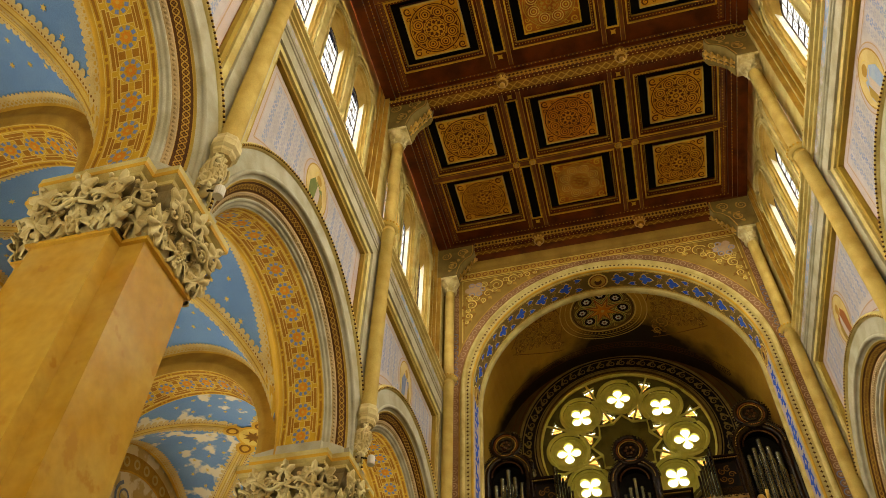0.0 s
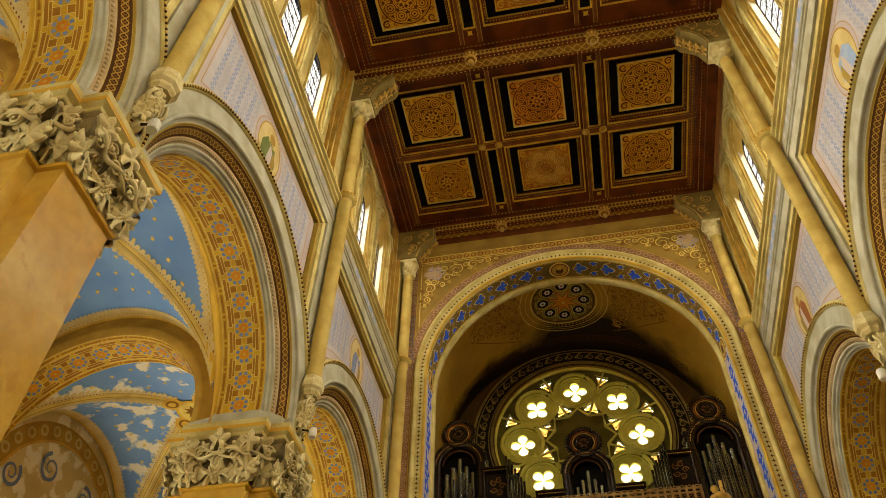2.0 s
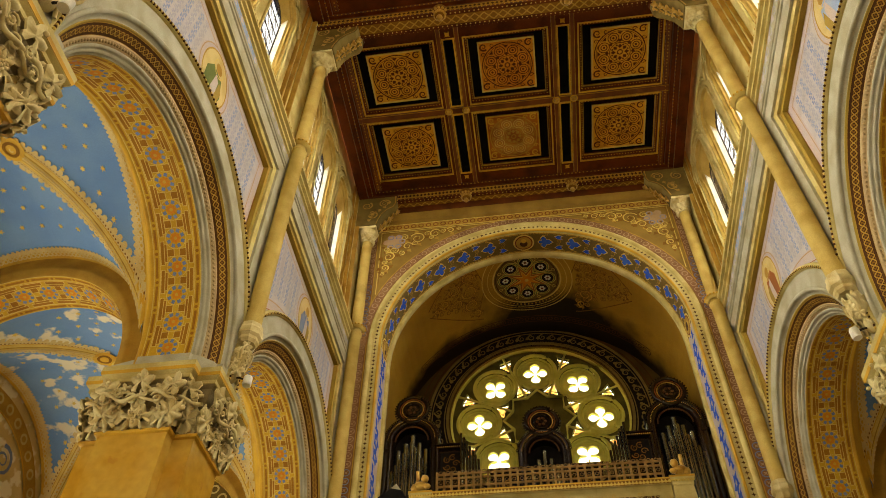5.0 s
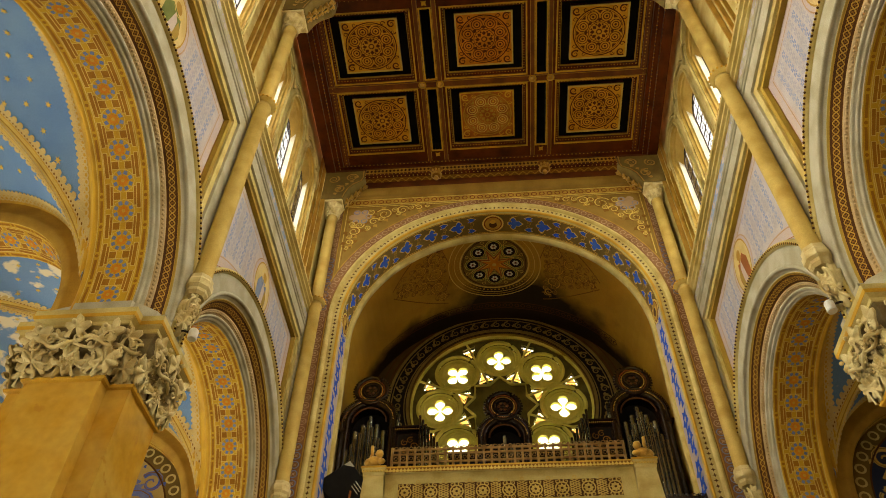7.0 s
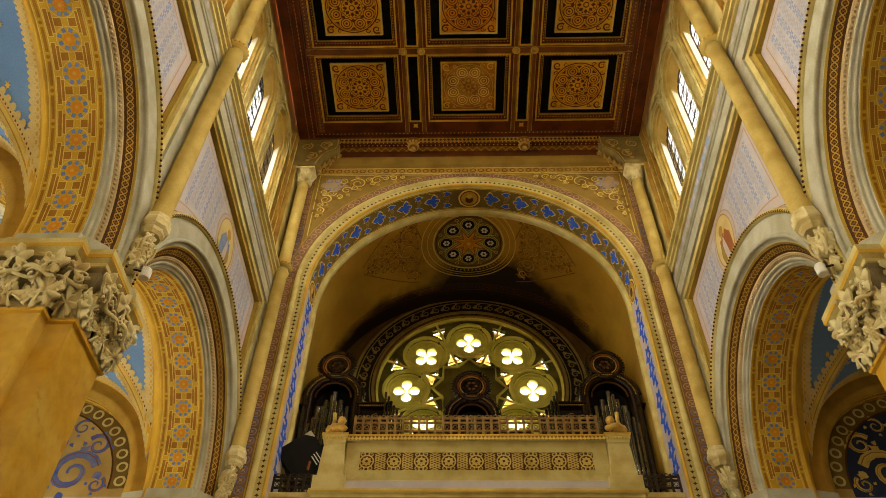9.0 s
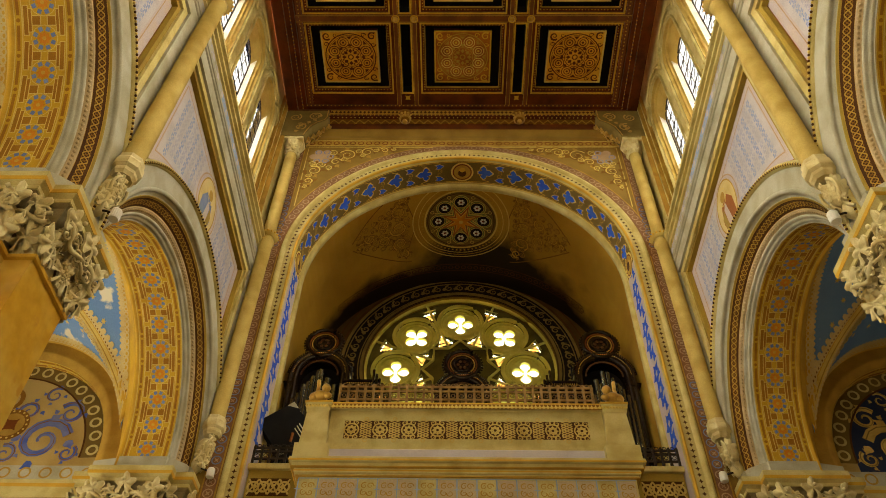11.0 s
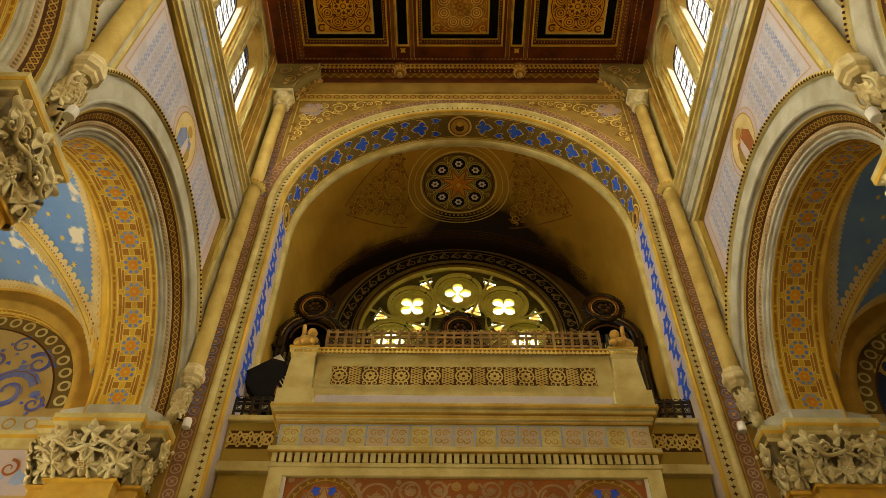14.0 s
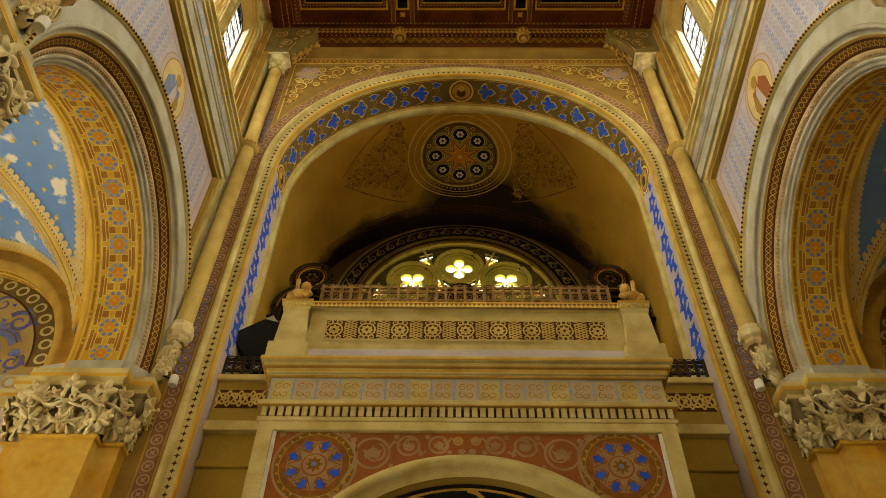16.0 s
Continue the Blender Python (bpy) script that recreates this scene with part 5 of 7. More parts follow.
for u in (L / 2, 0.15, L - 0.15):
    p.disc(u, 0, 0.27, YELLOW, 0.010, 24)
    p.disc(u, 0, 0.23, RUST, 0.014, 24)
    p.disc(u, 0, 0.20, OCHRE, 0.018, 24)
    p.disc(u, 0.03, 0.10, BROWN, 0.022, 12)
    p.disc(u, -0.07, 0.07, GOLD, 0.024, 12)
put(p, "soffit_paint", deco)["kind"] = "stuff"

# vault medallion: v runs along the chapel


def P(u, v, h):
    a = u / RV
    return ((RV - h) * math.sin(a), v, ZV + (RV - h) * math.cos(a))


p = Paint(P)
yv = 3.12
p.disc(0, yv, 1.0, DARKOLIVE, 0.004, 40)
for r0, r1, m in ((0.97, 1.02, YELLOW), (0.90, 0.93, BROWN), (1.16, 1.18, YELLOW), (1.24, 1.26, OCHRE), (1.32, 1.35, YELLOW)):
    p.ring(0, yv, r0, r1, m, 0.010, 48)
for j in range(8):
    a = 2 * math.pi * j / 8 + math.pi / 8 * 0
    u, v = 0.62 * math.cos(a), yv + 0.62 * math.sin(a)
    p.disc(u, v, 0.24, YELLOW, 0.008, 20)
    p.disc(u, v, 0.225, GREEN, 0.0105, 20)
    p.disc(u, v, 0.19, YELLOW, 0.013, 20)
    p.disc(u, v, 0.175, BLACK, 0.0155, 20)
    for t in range(6):
        p.disc(u + 0.066 * math.cos(t * 1.047), v + 0.066 * math.sin(t * 1.047), 0.034, WHITE, 0.018, 8)
    p.disc(u, v, 0.032, RUST, 0.021, 8)
    a += math.pi / 8
    p.ring(0.85 * math.cos(a), yv + 0.85 * math.sin(a), 0.04, 0.055, YELLOW, 0.012, 10)
for r0, r1, m, h in ((0.80, 0.33, YELLOW, 0.022), (0.755, 0.30, GREEN, 0.034), (0.66, 0.26, YELLOW, 0.046), (0.61, 0.24, TERRA, 0.058), (0.44, 0.17, YELLOW, 0.070), (0.39, 0.15, ORANGE, 0.082)):
    p.star(0, yv, 8, r0, r1, m, h, 0.39)
p.disc(0, yv, 0.06, YELLOW, 0.096)
for i in range(60):
    a = 2 * math.pi * i / 60
    p.disc(1.08 * math.cos(a), yv + 1.08 * math.sin(a), 0.03, OCHRE, 0.010, 6)
for e in (-1, 1):
    for u, v, r, t, a0, w in ((1.75, 0.0, 0.26, 1.8, 0, 1), (1.72, 0.55, 0.22, 1.7, 1, -1), (1.72, -0.55, 0.22, 1.7, 5, 1), (2.2, 0.28, 0.18, 1.6, 2, 1), (2.2, -0.28, 0.18, 1.6, 4, -1), (2.6, 0.0, 0.16, 1.5, 0, 1), (1.6, 0.95, 0.14, 1.5, 1, 1), (1.6, -0.95, 0.14, 1.5, 5, -1), (2.9, 0.1, 0.09, 1.4, 1, -1)):
        p.spiral(e * u, yv + v, r, t, BRONZE, 0.075, 0.006, a0 if e > 0 else math.pi - a0, w * e)
        p.spiral(e * u, yv + v, r * 0.97, t, GOLD, 0.03, 0.012, a0 if e > 0 else math.pi - a0, w * e)
        for j in range(5):
            p.leaf(e * u + r * math.cos(j * 1.26), yv + v + r * math.sin(j * 1.26), j * 1.26 + 0.5, 0.12, BRONZE, 0.006)
    for i in range(7):
        for j in range(-5, 6):
            u, v = 1.52 + 0.24 * i, 0.21 * j + (0.1 if i % 2 else 0.0)
            if abs(v) < 1.12 - 0.15 * i:
                p.spiral(e * u, yv + v, 0.10, 1.5, BRONZE, 0.045, 0.007, i + j, 1 if (i + j) % 2 else -1)
                p.spiral(e * u, yv + v, 0.10, 1.5, OCHRE, 0.02, 0.011, i + j, 1 if (i + j) % 2 else -1)
    for v in (-1, 1):
        p.band([(e * (1.42 + 1.75 * t / 12), yv + v * (1.32 - 1.2 * (t / 12) ** 1.4)) for t in range(13)], 0.03, BRONZE, 0.0065)
        p.band([(e * (1.3 + 0.02 * i), yv + v * (0.2 + 0.065 * i)) for i in range(12)], 0.025, BRONZE, 0.006)
    for d in (-0.12, 0.12):
        p.rect(-3.9, 3.9, yv + e * 1.75 + d - 0.015, yv + e * 1.75 + d + 0.015, BROWN if e > 0 else BRONZE, 0.006, 60)
    for i in range(44):
        p.ring(-3.87 + 0.18 * i, yv + e * 1.75, 0.045, 0.075, BROWN if e > 0 else BRONZE, 0.007, 10)
put(p, "vault_paint", deco)["kind"] = "stuff"

# ---- coffered ceiling, one mesh ----
b = Paint(lambda u, v, h: (u, v, Z_CEIL - h))
XE = 4.25
CX, RY, HX, HY = 2.68, 1.03, 0.97, 0.89
SX, SW = 1.34, 0.115


def frame_strip(u0, u1, v0, v1, w, m, z0, z1):
    """A raised strip round a rectangle."""
    b.box(u0, u1, v0, v0 + w, z0, z1, m)
    b.box(u0, u1, v1 - w, v1, z0, z1, m)
    b.box(u0, u0 + w, v0 + w, v1 - w, z0, z1, m)
    b.box(u1 - w, u1, v0 + w, v1 - w, z0, z1, m)


for k in range(NB):
    yc = mid_up(k)
    ya, yb = yc - BAY / 2, yc + BAY / 2
    holes = []
    for j in (-1, 1):
        for i in (-1, 0, 1):
            holes.append((i * CX - HX, i * CX + HX, yc + j * RY - HY, yc + j * RY + HY, False))
        for i in (-1, 1):
            holes.append((i * SX - SW, i * SX + SW, yc + j * RY - HY, yc + j * RY + HY, True))
    us = sorted({-XE, XE} | {h[0] for h in holes} | {h[1] for h in holes})
    vs = sorted({ya, yb} | {h[2] for h in holes} | {h[3] for h in holes})
    for a in range(len(us) - 1):
        for c in range(len(vs) - 1):
            um, vm = (us[a] + us[a + 1]) / 2, (vs[c] + vs[c + 1]) / 2
            if not any(h[0] < um < h[1] and h[2] < vm < h[3] for h in holes):
                b.rect(us[a], us[a + 1], vs[c], vs[c + 1], WOOD, 0)
    for u0, u1, v0, v1, slot in holes:
        zt = Z_CEIL + 0.32
        ring = [(u0, v0), (u1, v0), (u1, v1), (u0, v1)]
        inner = BLACK if slot else WOOD
        b.grid([[(u, v, z) for u, v in ring] for z in (Z_CEIL, zt)], inner, True)
        b.poly([(u, v, zt) for u, v in ring], BLACK)
        frame_strip(u0 - 0.035, u1 + 0.035, v0 - 0.035, v1 + 0.035, 0.035, GOLD, Z_CEIL - 0.02, Z_CEIL + 0.02)
        if slot:
            continue
        frame_strip(u0, u1, v0, v1, 0.07, WOOD, Z_CEIL + 0.05, Z_CEIL + 0.14)
        frame_strip(u0 + 0.07, u1 - 0.07, v0 + 0.07, v1 - 0.07, 0.02, OCHRE, Z_CEIL + 0.10, Z_CEIL + 0.14)
        for t in range(26):
            for v in (v0 + 0.045, v1 - 0.045):
                b.ball((u0 + 0.06 + (u1 - u0 - 0.12) * t / 25, v, Z_CEIL + 0.05), 0.016, GOLD, 4)
            for u in (u0 + 0.045, u1 - 0.045):
                b.ball((u, v0 + 0.06 + (v1 - v0 - 0.12) * t / 25, Z_CEIL + 0.05), 0.016, GOLD, 4)
        # hanging gilt panel
        cu, cv, hp, zp = (u0 + u1) / 2, (v0 + v1) / 2, 0.675, Z_CEIL + 0.12
        far_mid = abs(cu) < 0.1 and cv > yc
        ground, line = (COPPER, GOLD) if far_mid else (PANELORANGE if abs(cu) < 0.1 else PANELGOLD, PANELLINE)
        b.box(cu - hp, cu + hp, cv - hp, cv + hp, zp, zp + 0.12, WOOD)
        hh = Z_CEIL - zp
        b.rect(cu - hp + 0.02, cu + hp - 0.02, cv - hp + 0.02, cv + hp - 0.02, ground, hh + 0.004)
        frame_strip(cu - hp, cu + hp, cv - hp, cv + hp, 0.035, YELLOW if not far_mid else GOLD, zp - 0.02, zp + 0.02)
        thin = OCHRE if far_mid else line
        for r0, r1 in ((0.585, 0.612), (0.548, 0.560), (0.236, 0.252), (0.045, 0.07)):
            b.ring(cu, cv, r0, r1, thin, hh + 0.009, 36)
        for t in range(8):
            a = 2 * math.pi * t / 8 + 0.39
            a2 = a + 0.39
            u, v = cu + 0.405 * math.cos(a), cv + 0.405 * math.sin(a)
            for r0, r1 in ((0.118, 0.138), (0.062, 0.084)):
                b.ring(u, v, r0, r1, YELLOW if far_mid else line, hh + 0.010, 16)
            b.disc(u, v, 0.030, line, hh + 0.010, 8)
            b.shape([(cu + rr * math.cos(aa), cv + rr * math.sin(aa)) for rr, aa in ((0.535, a2 - 0.13), (0.535, a2 + 0.13), (0.455, a2))], thin, hh + 0.010)
            b.shape([(cu + rr * math.cos(aa), cv + rr * math.sin(aa)) for rr, aa in ((0.355, a2), (0.30, a2 + 0.17), (0.262, a2), (0.30, a2 - 0.17))], thin, hh + 0.010)
            b.shape([(cu + rr * math.cos(aa), cv + rr * math.sin(aa)) for rr, aa in ((0.215, a2), (0.165, a2 + 0.3), (0.10, a2), (0.165, a2 - 0.3))], thin, hh + 0.010)
            b.disc(cu + 0.195 * math.cos(a), cv + 0.195 * math.sin(a), 0.024, thin, hh + 0.010, 6)
        for e in (-1, 1):
            for f in (-1, 1):
                b.spiral(cu + e * 0.535, cv + f * 0.535, 0.10, 1.4, line, 0.045, hh + 0.010, 0.8 * e * f, e * f)
                b.spiral(cu + e * 0.56, cv + f * 0.33, 0.06, 1.3, line, 0.025, hh + 0.010, 0, -e * f)
                b.spiral(cu + e * 0.33, cv + f * 0.56, 0.06, 1.3, line, 0.025, hh + 0.010, 0, e * f)
    # gold lines and bosses on the ribs
    b.box(-XE, XE, yc - 0.085, yc + 0.085, Z_CEIL - 0.03, Z_CEIL + 0.01, REDWOOD)
    for i in (-1, 1):
        for e in (-1, 1):
            u = i * SX + e * (SW + 0.1)
            b.box(u - 0.055, u + 0.055, ya + 0.3, yb - 0.3, Z_CEIL - 0.022, Z_CEIL + 0.01, REDWOOD)
            for g in (-0.047, 0.047):
                b.rect(u + g - 0.006, u + g + 0.006, ya + 0.3, yb - 0.3, OCHRE, 0.026)
            b.ball((i * SX + e * 0.215, yc, Z_CEIL - 0.06), 0.065, GILT, 10)
            b.ring(i * SX + e * 0.215, yc, 0.07, 0.10, GOLD, 0.045, 10)
    for e in (-1, 1):
        b.rect(-XE, XE, yc + e * 0.075 - 0.007, yc + e * 0.075 + 0.007, OCHRE, 0.034)
        b.box(e * 3.71, e * 3.83, ya + 0.3, yb - 0.3, Z_CEIL - 0.02, Z_CEIL + 0.01, REDWOOD)
        for t in range(52):
            b.ball((e * 3.77, ya + 0.35 + (BAY - 0.7) * t / 51, Z_CEIL - 0.025), 0.018, GOLD, 4)
            b.ball((e * 3.69, ya + 0.35 + (BAY - 0.7) * t / 51, Z_CEIL - 0.005), 0.012, OCHRE, 4)
        for f in (-1, 1):
            for j in range(4):
                a = j * math.pi / 2 + 0.78
                b.leaf(e * 3.86 * 1.0, yc, a, 0.10, GOLD, 0.02)
                b.leaf(e * 1.34, yc + f * (RY + HY + 0.14), a, 0.09, GOLD, 0.02)
# wall mouldings and beams
for e in (-1, 1):
    for x0, x1, z in ((3.95, 4.3, 18.08), (3.86, 4.0, 18.16), (4.06, 4.3, 17.98)):
        b.box(e * x0, e * x1, Y0, 0.15, z, Z_CEIL + 0.02, WOOD)
    for t in range(int(BAY * NB / 0.1)):
        b.ball((e * 3.95, -0.05 - 0.1 * t, 18.09), 0.022, GOLD, 4)
        b.ball((e * 4.06, -0.05 - 0.1 * t, 17.99), 0.018, OCHRE, 4)
for k in range(NB + 1):
    y = line_up(k)
    d = 0.17
    if k == 0:
        y = -0.02
    b.box(-4.25, 4.25, y - d, y + d, 17.82, Z_CEIL, WOOD)
    if k == 0:
        b.box(-4.25, 4.25, y + 0.02, y + d, 17.5, 17.82, WOOD)
    b.box(-4.25, 4.25, y - d - 0.08, y + d + 0.08, 18.14, Z_CEIL, WOOD)
    b.box(-4.25, 4.25, y - d - 0.03, y + d + 0.03, 17.78, 17.84, WOOD)
    for f in (-1, 1):
        yy = y + f * (d + 0.002)
        b.box(-4.2, 4.2, yy - 0.004, yy + 0.004, 17.89, 18.07, OCHRE)
        for t in range(84):
            x = -4.15 + 0.1 * t
            b.poly([(x, yy + f * 0.008, 17.98), (x + 0.04, yy + f * 0.008, 18.04), (x + 0.08, yy + f * 0.008, 17.98), (x + 0.04, yy + f * 0.008, 17.92)], BROWN)
            b.ball((x, y + f * (d + 0.035), 17.81), 0.020, GOLD, 4)
            b.ball((x, y + f * (d + 0.085), 18.17), 0.020, GOLD, 4)
    b.rect(-4.2, 4.2, y - 0.11, y + 0.11, BRONZE, Z_CEIL - 17.77)
    for t in range(40):
        for f in (-1, 1):
            b.band([(-4.2 + 0.21 * t, y - 0.09 * f), (-3.99 + 0.21 * t, y + 0.09 * f)], 0.028, OCHRE, Z_CEIL - 17.76)
            b.ball((-4.1 + 0.21 * t, y + 0.15 * f, 17.78), 0.018, YELLOW, 4)
            b.ball((-3.99 + 0.21 * t, y + 0.15 * f, 17.78), 0.018, YELLOW, 4)
b.box(-4.9, 4.9, Y0 - 1, 0.6, 18.80, 19.00, WOOD)
b.done("ceiling", label="dark carved wooden coffered ceiling with gold ornament", kind="structure")


def beam_bracket(x, y):
    thing = empty("beam_bracket", (x, y, 17.80), "gilded shell bracket with a hanging knob under the ceiling beam", "bracket")
    thing["group"] = "beam brackets"
    b = Build()
    b.lathe([(0.001, 17.56), (0.05, 17.57), (0.07, 17.61), (0.05, 17.66), (0.03, 17.68)], x, y - 0.16, GILT, 12)
    put(b, "knob", thing, True, "gilt hanging knob")
    b = Build()
    b.lathe([(0.03, 17.67), (0.08, 17.69), (0.13, 17.75), (0.17, 17.83), (0.18, 17.94), (0.15, 17.96)], x, y - 0.14, BRONZE, 16)
    for i in range(12):
        a = 2 * math.pi * i / 12
        out = Vector((math.cos(a), math.sin(a), -0.4)).normalized()
        leaf3d(b, Vector((x, y - 0.14, 17.72)) + Vector((math.cos(a), math.sin(a), 0)) * 0.09, out.cross(Vector((0, 0, 1))).normalized(), Vector((math.cos(a) * 0.5, math.sin(a) * 0.5, 0.8)).normalized(), out, 0.15, GILT, 3, 0.2)
    put(b, "shell", thing, True, "gilded carved shell")
    return thing


for k in range(NB):
    for x in (-1.40, 1.40):
        beam_bracket(x, line_up(k))

# cornice of the end wall
corn = empty("trim_north_cornice", (0, YE, 17.28), "plain olive cornice under the ceiling", "trim", "structure")
# The cornice takes the darkened ochre for the shade under the beam.
b = Build()
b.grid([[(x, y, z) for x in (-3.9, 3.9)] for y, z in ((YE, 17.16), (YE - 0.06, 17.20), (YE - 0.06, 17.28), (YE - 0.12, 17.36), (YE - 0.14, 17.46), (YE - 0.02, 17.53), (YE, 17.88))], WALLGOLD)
put(b, "moulding", corn)

# ---- chapel end wall and round window ----
ZR, RR, RC, RO = 14.70, 1.73, 0.62, 2.55
back = empty("wall_chapel", (0, YB, 0), "dark olive chapel wall round the window", "wall", "structure")
b = Build()
n = 64
ringp = [(RO * math.sin(2 * math.pi * i / n), ZR + RO * math.cos(2 * math.pi * i / n)) for i in range(n)]
outp = []
for i in range(n):
    a = 2 * math.pi * i / n
    dx, dz = math.sin(a), math.cos(a)
    t = min(5.0 / max(abs(dx), 1e-6), (19.0 - ZR) / max(dz, 1e-6) if dz > 0 else 14.0 / max(-dz, 1e-6))
    outp.append((dx * t, ZR + dz * t))
b.grid([[(x, YB, z) for x, z in ringp], [(x, YB, z) for x, z in outp]], DARKWALL, True)
b.grid([[(x, y, z) for x, z in ringp] for y in (YB, YB + 0.45)], OLIVE, True)
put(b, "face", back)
p = Paint(lambda u, v, h: (u, YB - h, v))
for r0, r1, m, h in ((2.60, 3.18, BLACK, 0.004), (2.58, 2.66, DULLGOLD, 0.05), (2.70, 2.73, DULLGOLD, 0.012), (3.06, 3.09, DULLGOLD, 0.012), (3.12, 3.20, DULLGOLD, 0.05), (3.26, 3.30, BROWN, 0.01), (3.44, 3.47, BROWN, 0.01)):
    p.ring(0, ZR, r0, r1, m, h, 96)
for i in range(56):
    a = 2 * math.pi * i / 56
    p.spiral(2.91 * math.cos(a), ZR + 2.91 * math.sin(a), 0.12, 1.4, DULLGOLD, 0.05, 0.014, a)
    p.leaf(2.83 * math.cos(a + 0.05), ZR + 2.83 * math.sin(a + 0.05), a, 0.15, DULLGOLD, 0.012)
put(p, "ring_paint", back)["kind"] = "stuff"

rose = empty("window_rose", (0, YB, ZR), "round stone tracery window with eight glowing quatrefoils", "window", "structure")
yt = YB + 0.18
tri = []
for j in range(8):
    a = math.pi / 8 + j * math.pi / 4
    for r, size, flip in ((1.15, 0.25, 0), (2.20, 0.21, math.pi)):
        c, d = r * math.sin(a), r * math.cos(a)
        tri.append([(c + size * math.sin(a + flip + t * 2.094), d + size * math.cos(a + flip + t * 2.094)) for t in range(3)])


def inside(pt, t):
    sg = [(t[(i + 1) % 3][0] - t[i][0]) * (pt[1] - t[i][1]) - (t[(i + 1) % 3][1] - t[i][1]) * (pt[0] - t[i][0]) for i in range(3)]
    return all(x > 0 for x in sg) or all(x < 0 for x in sg)


b = Build()
rad, ang = 64, 320
for i in range(rad):
    r0, r1 = 0.0 + RO * i / rad, 0.0 + RO * (i + 1) / rad
    for j in range(ang):
        a0, a1 = 2 * math.pi * j / ang, 2 * math.pi * (j + 1) / ang
        rm, am = (r0 + r1) / 2, (a0 + a1) / 2
        pt = (rm * math.sin(am), rm * math.cos(am))
        near = round(am / (math.pi / 4)) * math.pi / 4
        if math.hypot(pt[0] - RR * math.sin(near), pt[1] - RR * math.cos(near)) < RC - 0.05 or any(inside(pt, t) for t in tri if abs(t[0][0] - pt[0]) < 0.5 and abs(t[0][1] - pt[1]) < 0.5):
            continue
        b.poly([(r * math.sin(a), yt + 0.10, ZR + r * math.cos(a)) for r, a in ((r0, a0), (r1, a0), (r1, a1), (r0, a1))], SHADETRACERY)
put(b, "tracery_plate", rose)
for j in range(8):
    a = j * math.pi / 4
    cx, cz = RR * math.sin(a), ZR + RR * math.cos(a)
    b = Build()
    for r, w, y in ((RC - 0.01, 0.058, yt), (RC - 0.10, 0.032, yt + 0.05), (RC - 0.17, 0.022, yt + 0.08)):
        b.tube([(cx + r * math.cos(2 * math.pi * i / 32), y, cz + r * math.sin(2 * math.pi * i / 32)) for i in range(33)], w, TRACERY, 8)
    d, ro, n = 0.215, 0.145, 64
    lob, outer = [], []
    for i in range(n + 1):
        t = 2 * math.pi * i / n
        best = 0.05
        for q in range(4):
            dl = t - (q * math.pi / 2 + a)
            if math.cos(dl) > 0 and abs(d * math.sin(dl)) < ro:
                best = max(best, d * math.cos(dl) + math.sqrt(ro * ro - (d * math.sin(dl)) ** 2))
        lob.append((best * math.cos(t), best * math.sin(t)))
        outer.append(((RC - 0.02) * math.cos(t), (RC - 0.02) * math.sin(t)))
    b.grid([[(cx + x, yt + 0.12, cz + z) for x, z in outer], [(cx + x, yt + 0.10, cz + z) for x, z in lob], [(cx + x, yt + 0.20, cz + z) for x, z in lob]], TRACERY)
    put(b, "quatrefoil", rose)
b = Build()
for t in tri:
    pts = [(x, yt - 0.01, ZR + z) for x, z in t]
    b.tube(pts + [pts[0]], 0.026, TRACERY, 6)
b.tube([(RO * math.cos(2 * math.pi * i / 64), yt - 0.04, ZR + RO * math.sin(2 * math.pi * i / 64)) for i in range(65)], 0.06, TRACERY, 8)
for j in range(8):
    a, c = j * math.pi / 4 - 0.39, j * math.pi / 4 + 0.39
    b.tube([(0.80 * math.sin(a), yt - 0.02, ZR + 0.80 * math.cos(a)), (1.02 * math.sin(j * math.pi / 4), yt - 0.02, ZR + 1.02 * math.cos(j * math.pi / 4)), (0.80 * math.sin(c), yt - 0.02, ZR + 0.80 * math.cos(c))], 0.042, TRACERY, 6)
    b.tube([(0.80 * math.sin(a), yt - 0.02, ZR + 0.80 * math.cos(a)), (2.5 * math.sin(a), yt - 0.02, ZR + 2.5 * math.cos(a))], 0.036, TRACERY, 6)
put(b, "mouldings", rose, True)
for t in tri:
    b = Build()
    b.poly([(x, yt + 0.16, ZR + z) for x, z in t], AMBERPANE)
    put(b, "amber_pane", rose, False, "amber glass").visible_shadow = False
b = Build()
b.poly([(2.56 * math.sin(2 * math.pi * i / 48), yt + 0.22, ZR + 2.5 * math.cos(2 * math.pi * i / 48)) for i in range(48)], YELLOWPANE)
put(b, "pane", rose).visible_shadow = False
b = Build()
b.poly([(-4, YB + 1.6, 10), (4, YB + 1.6, 10), (4, YB + 1.6, 19), (-4, YB + 1.6, 19)], DAYLIGHT)
b.done("backdrop", label="bright overcast sky behind the round window", kind="structure")

# ---- organ ----
YO = 3.6


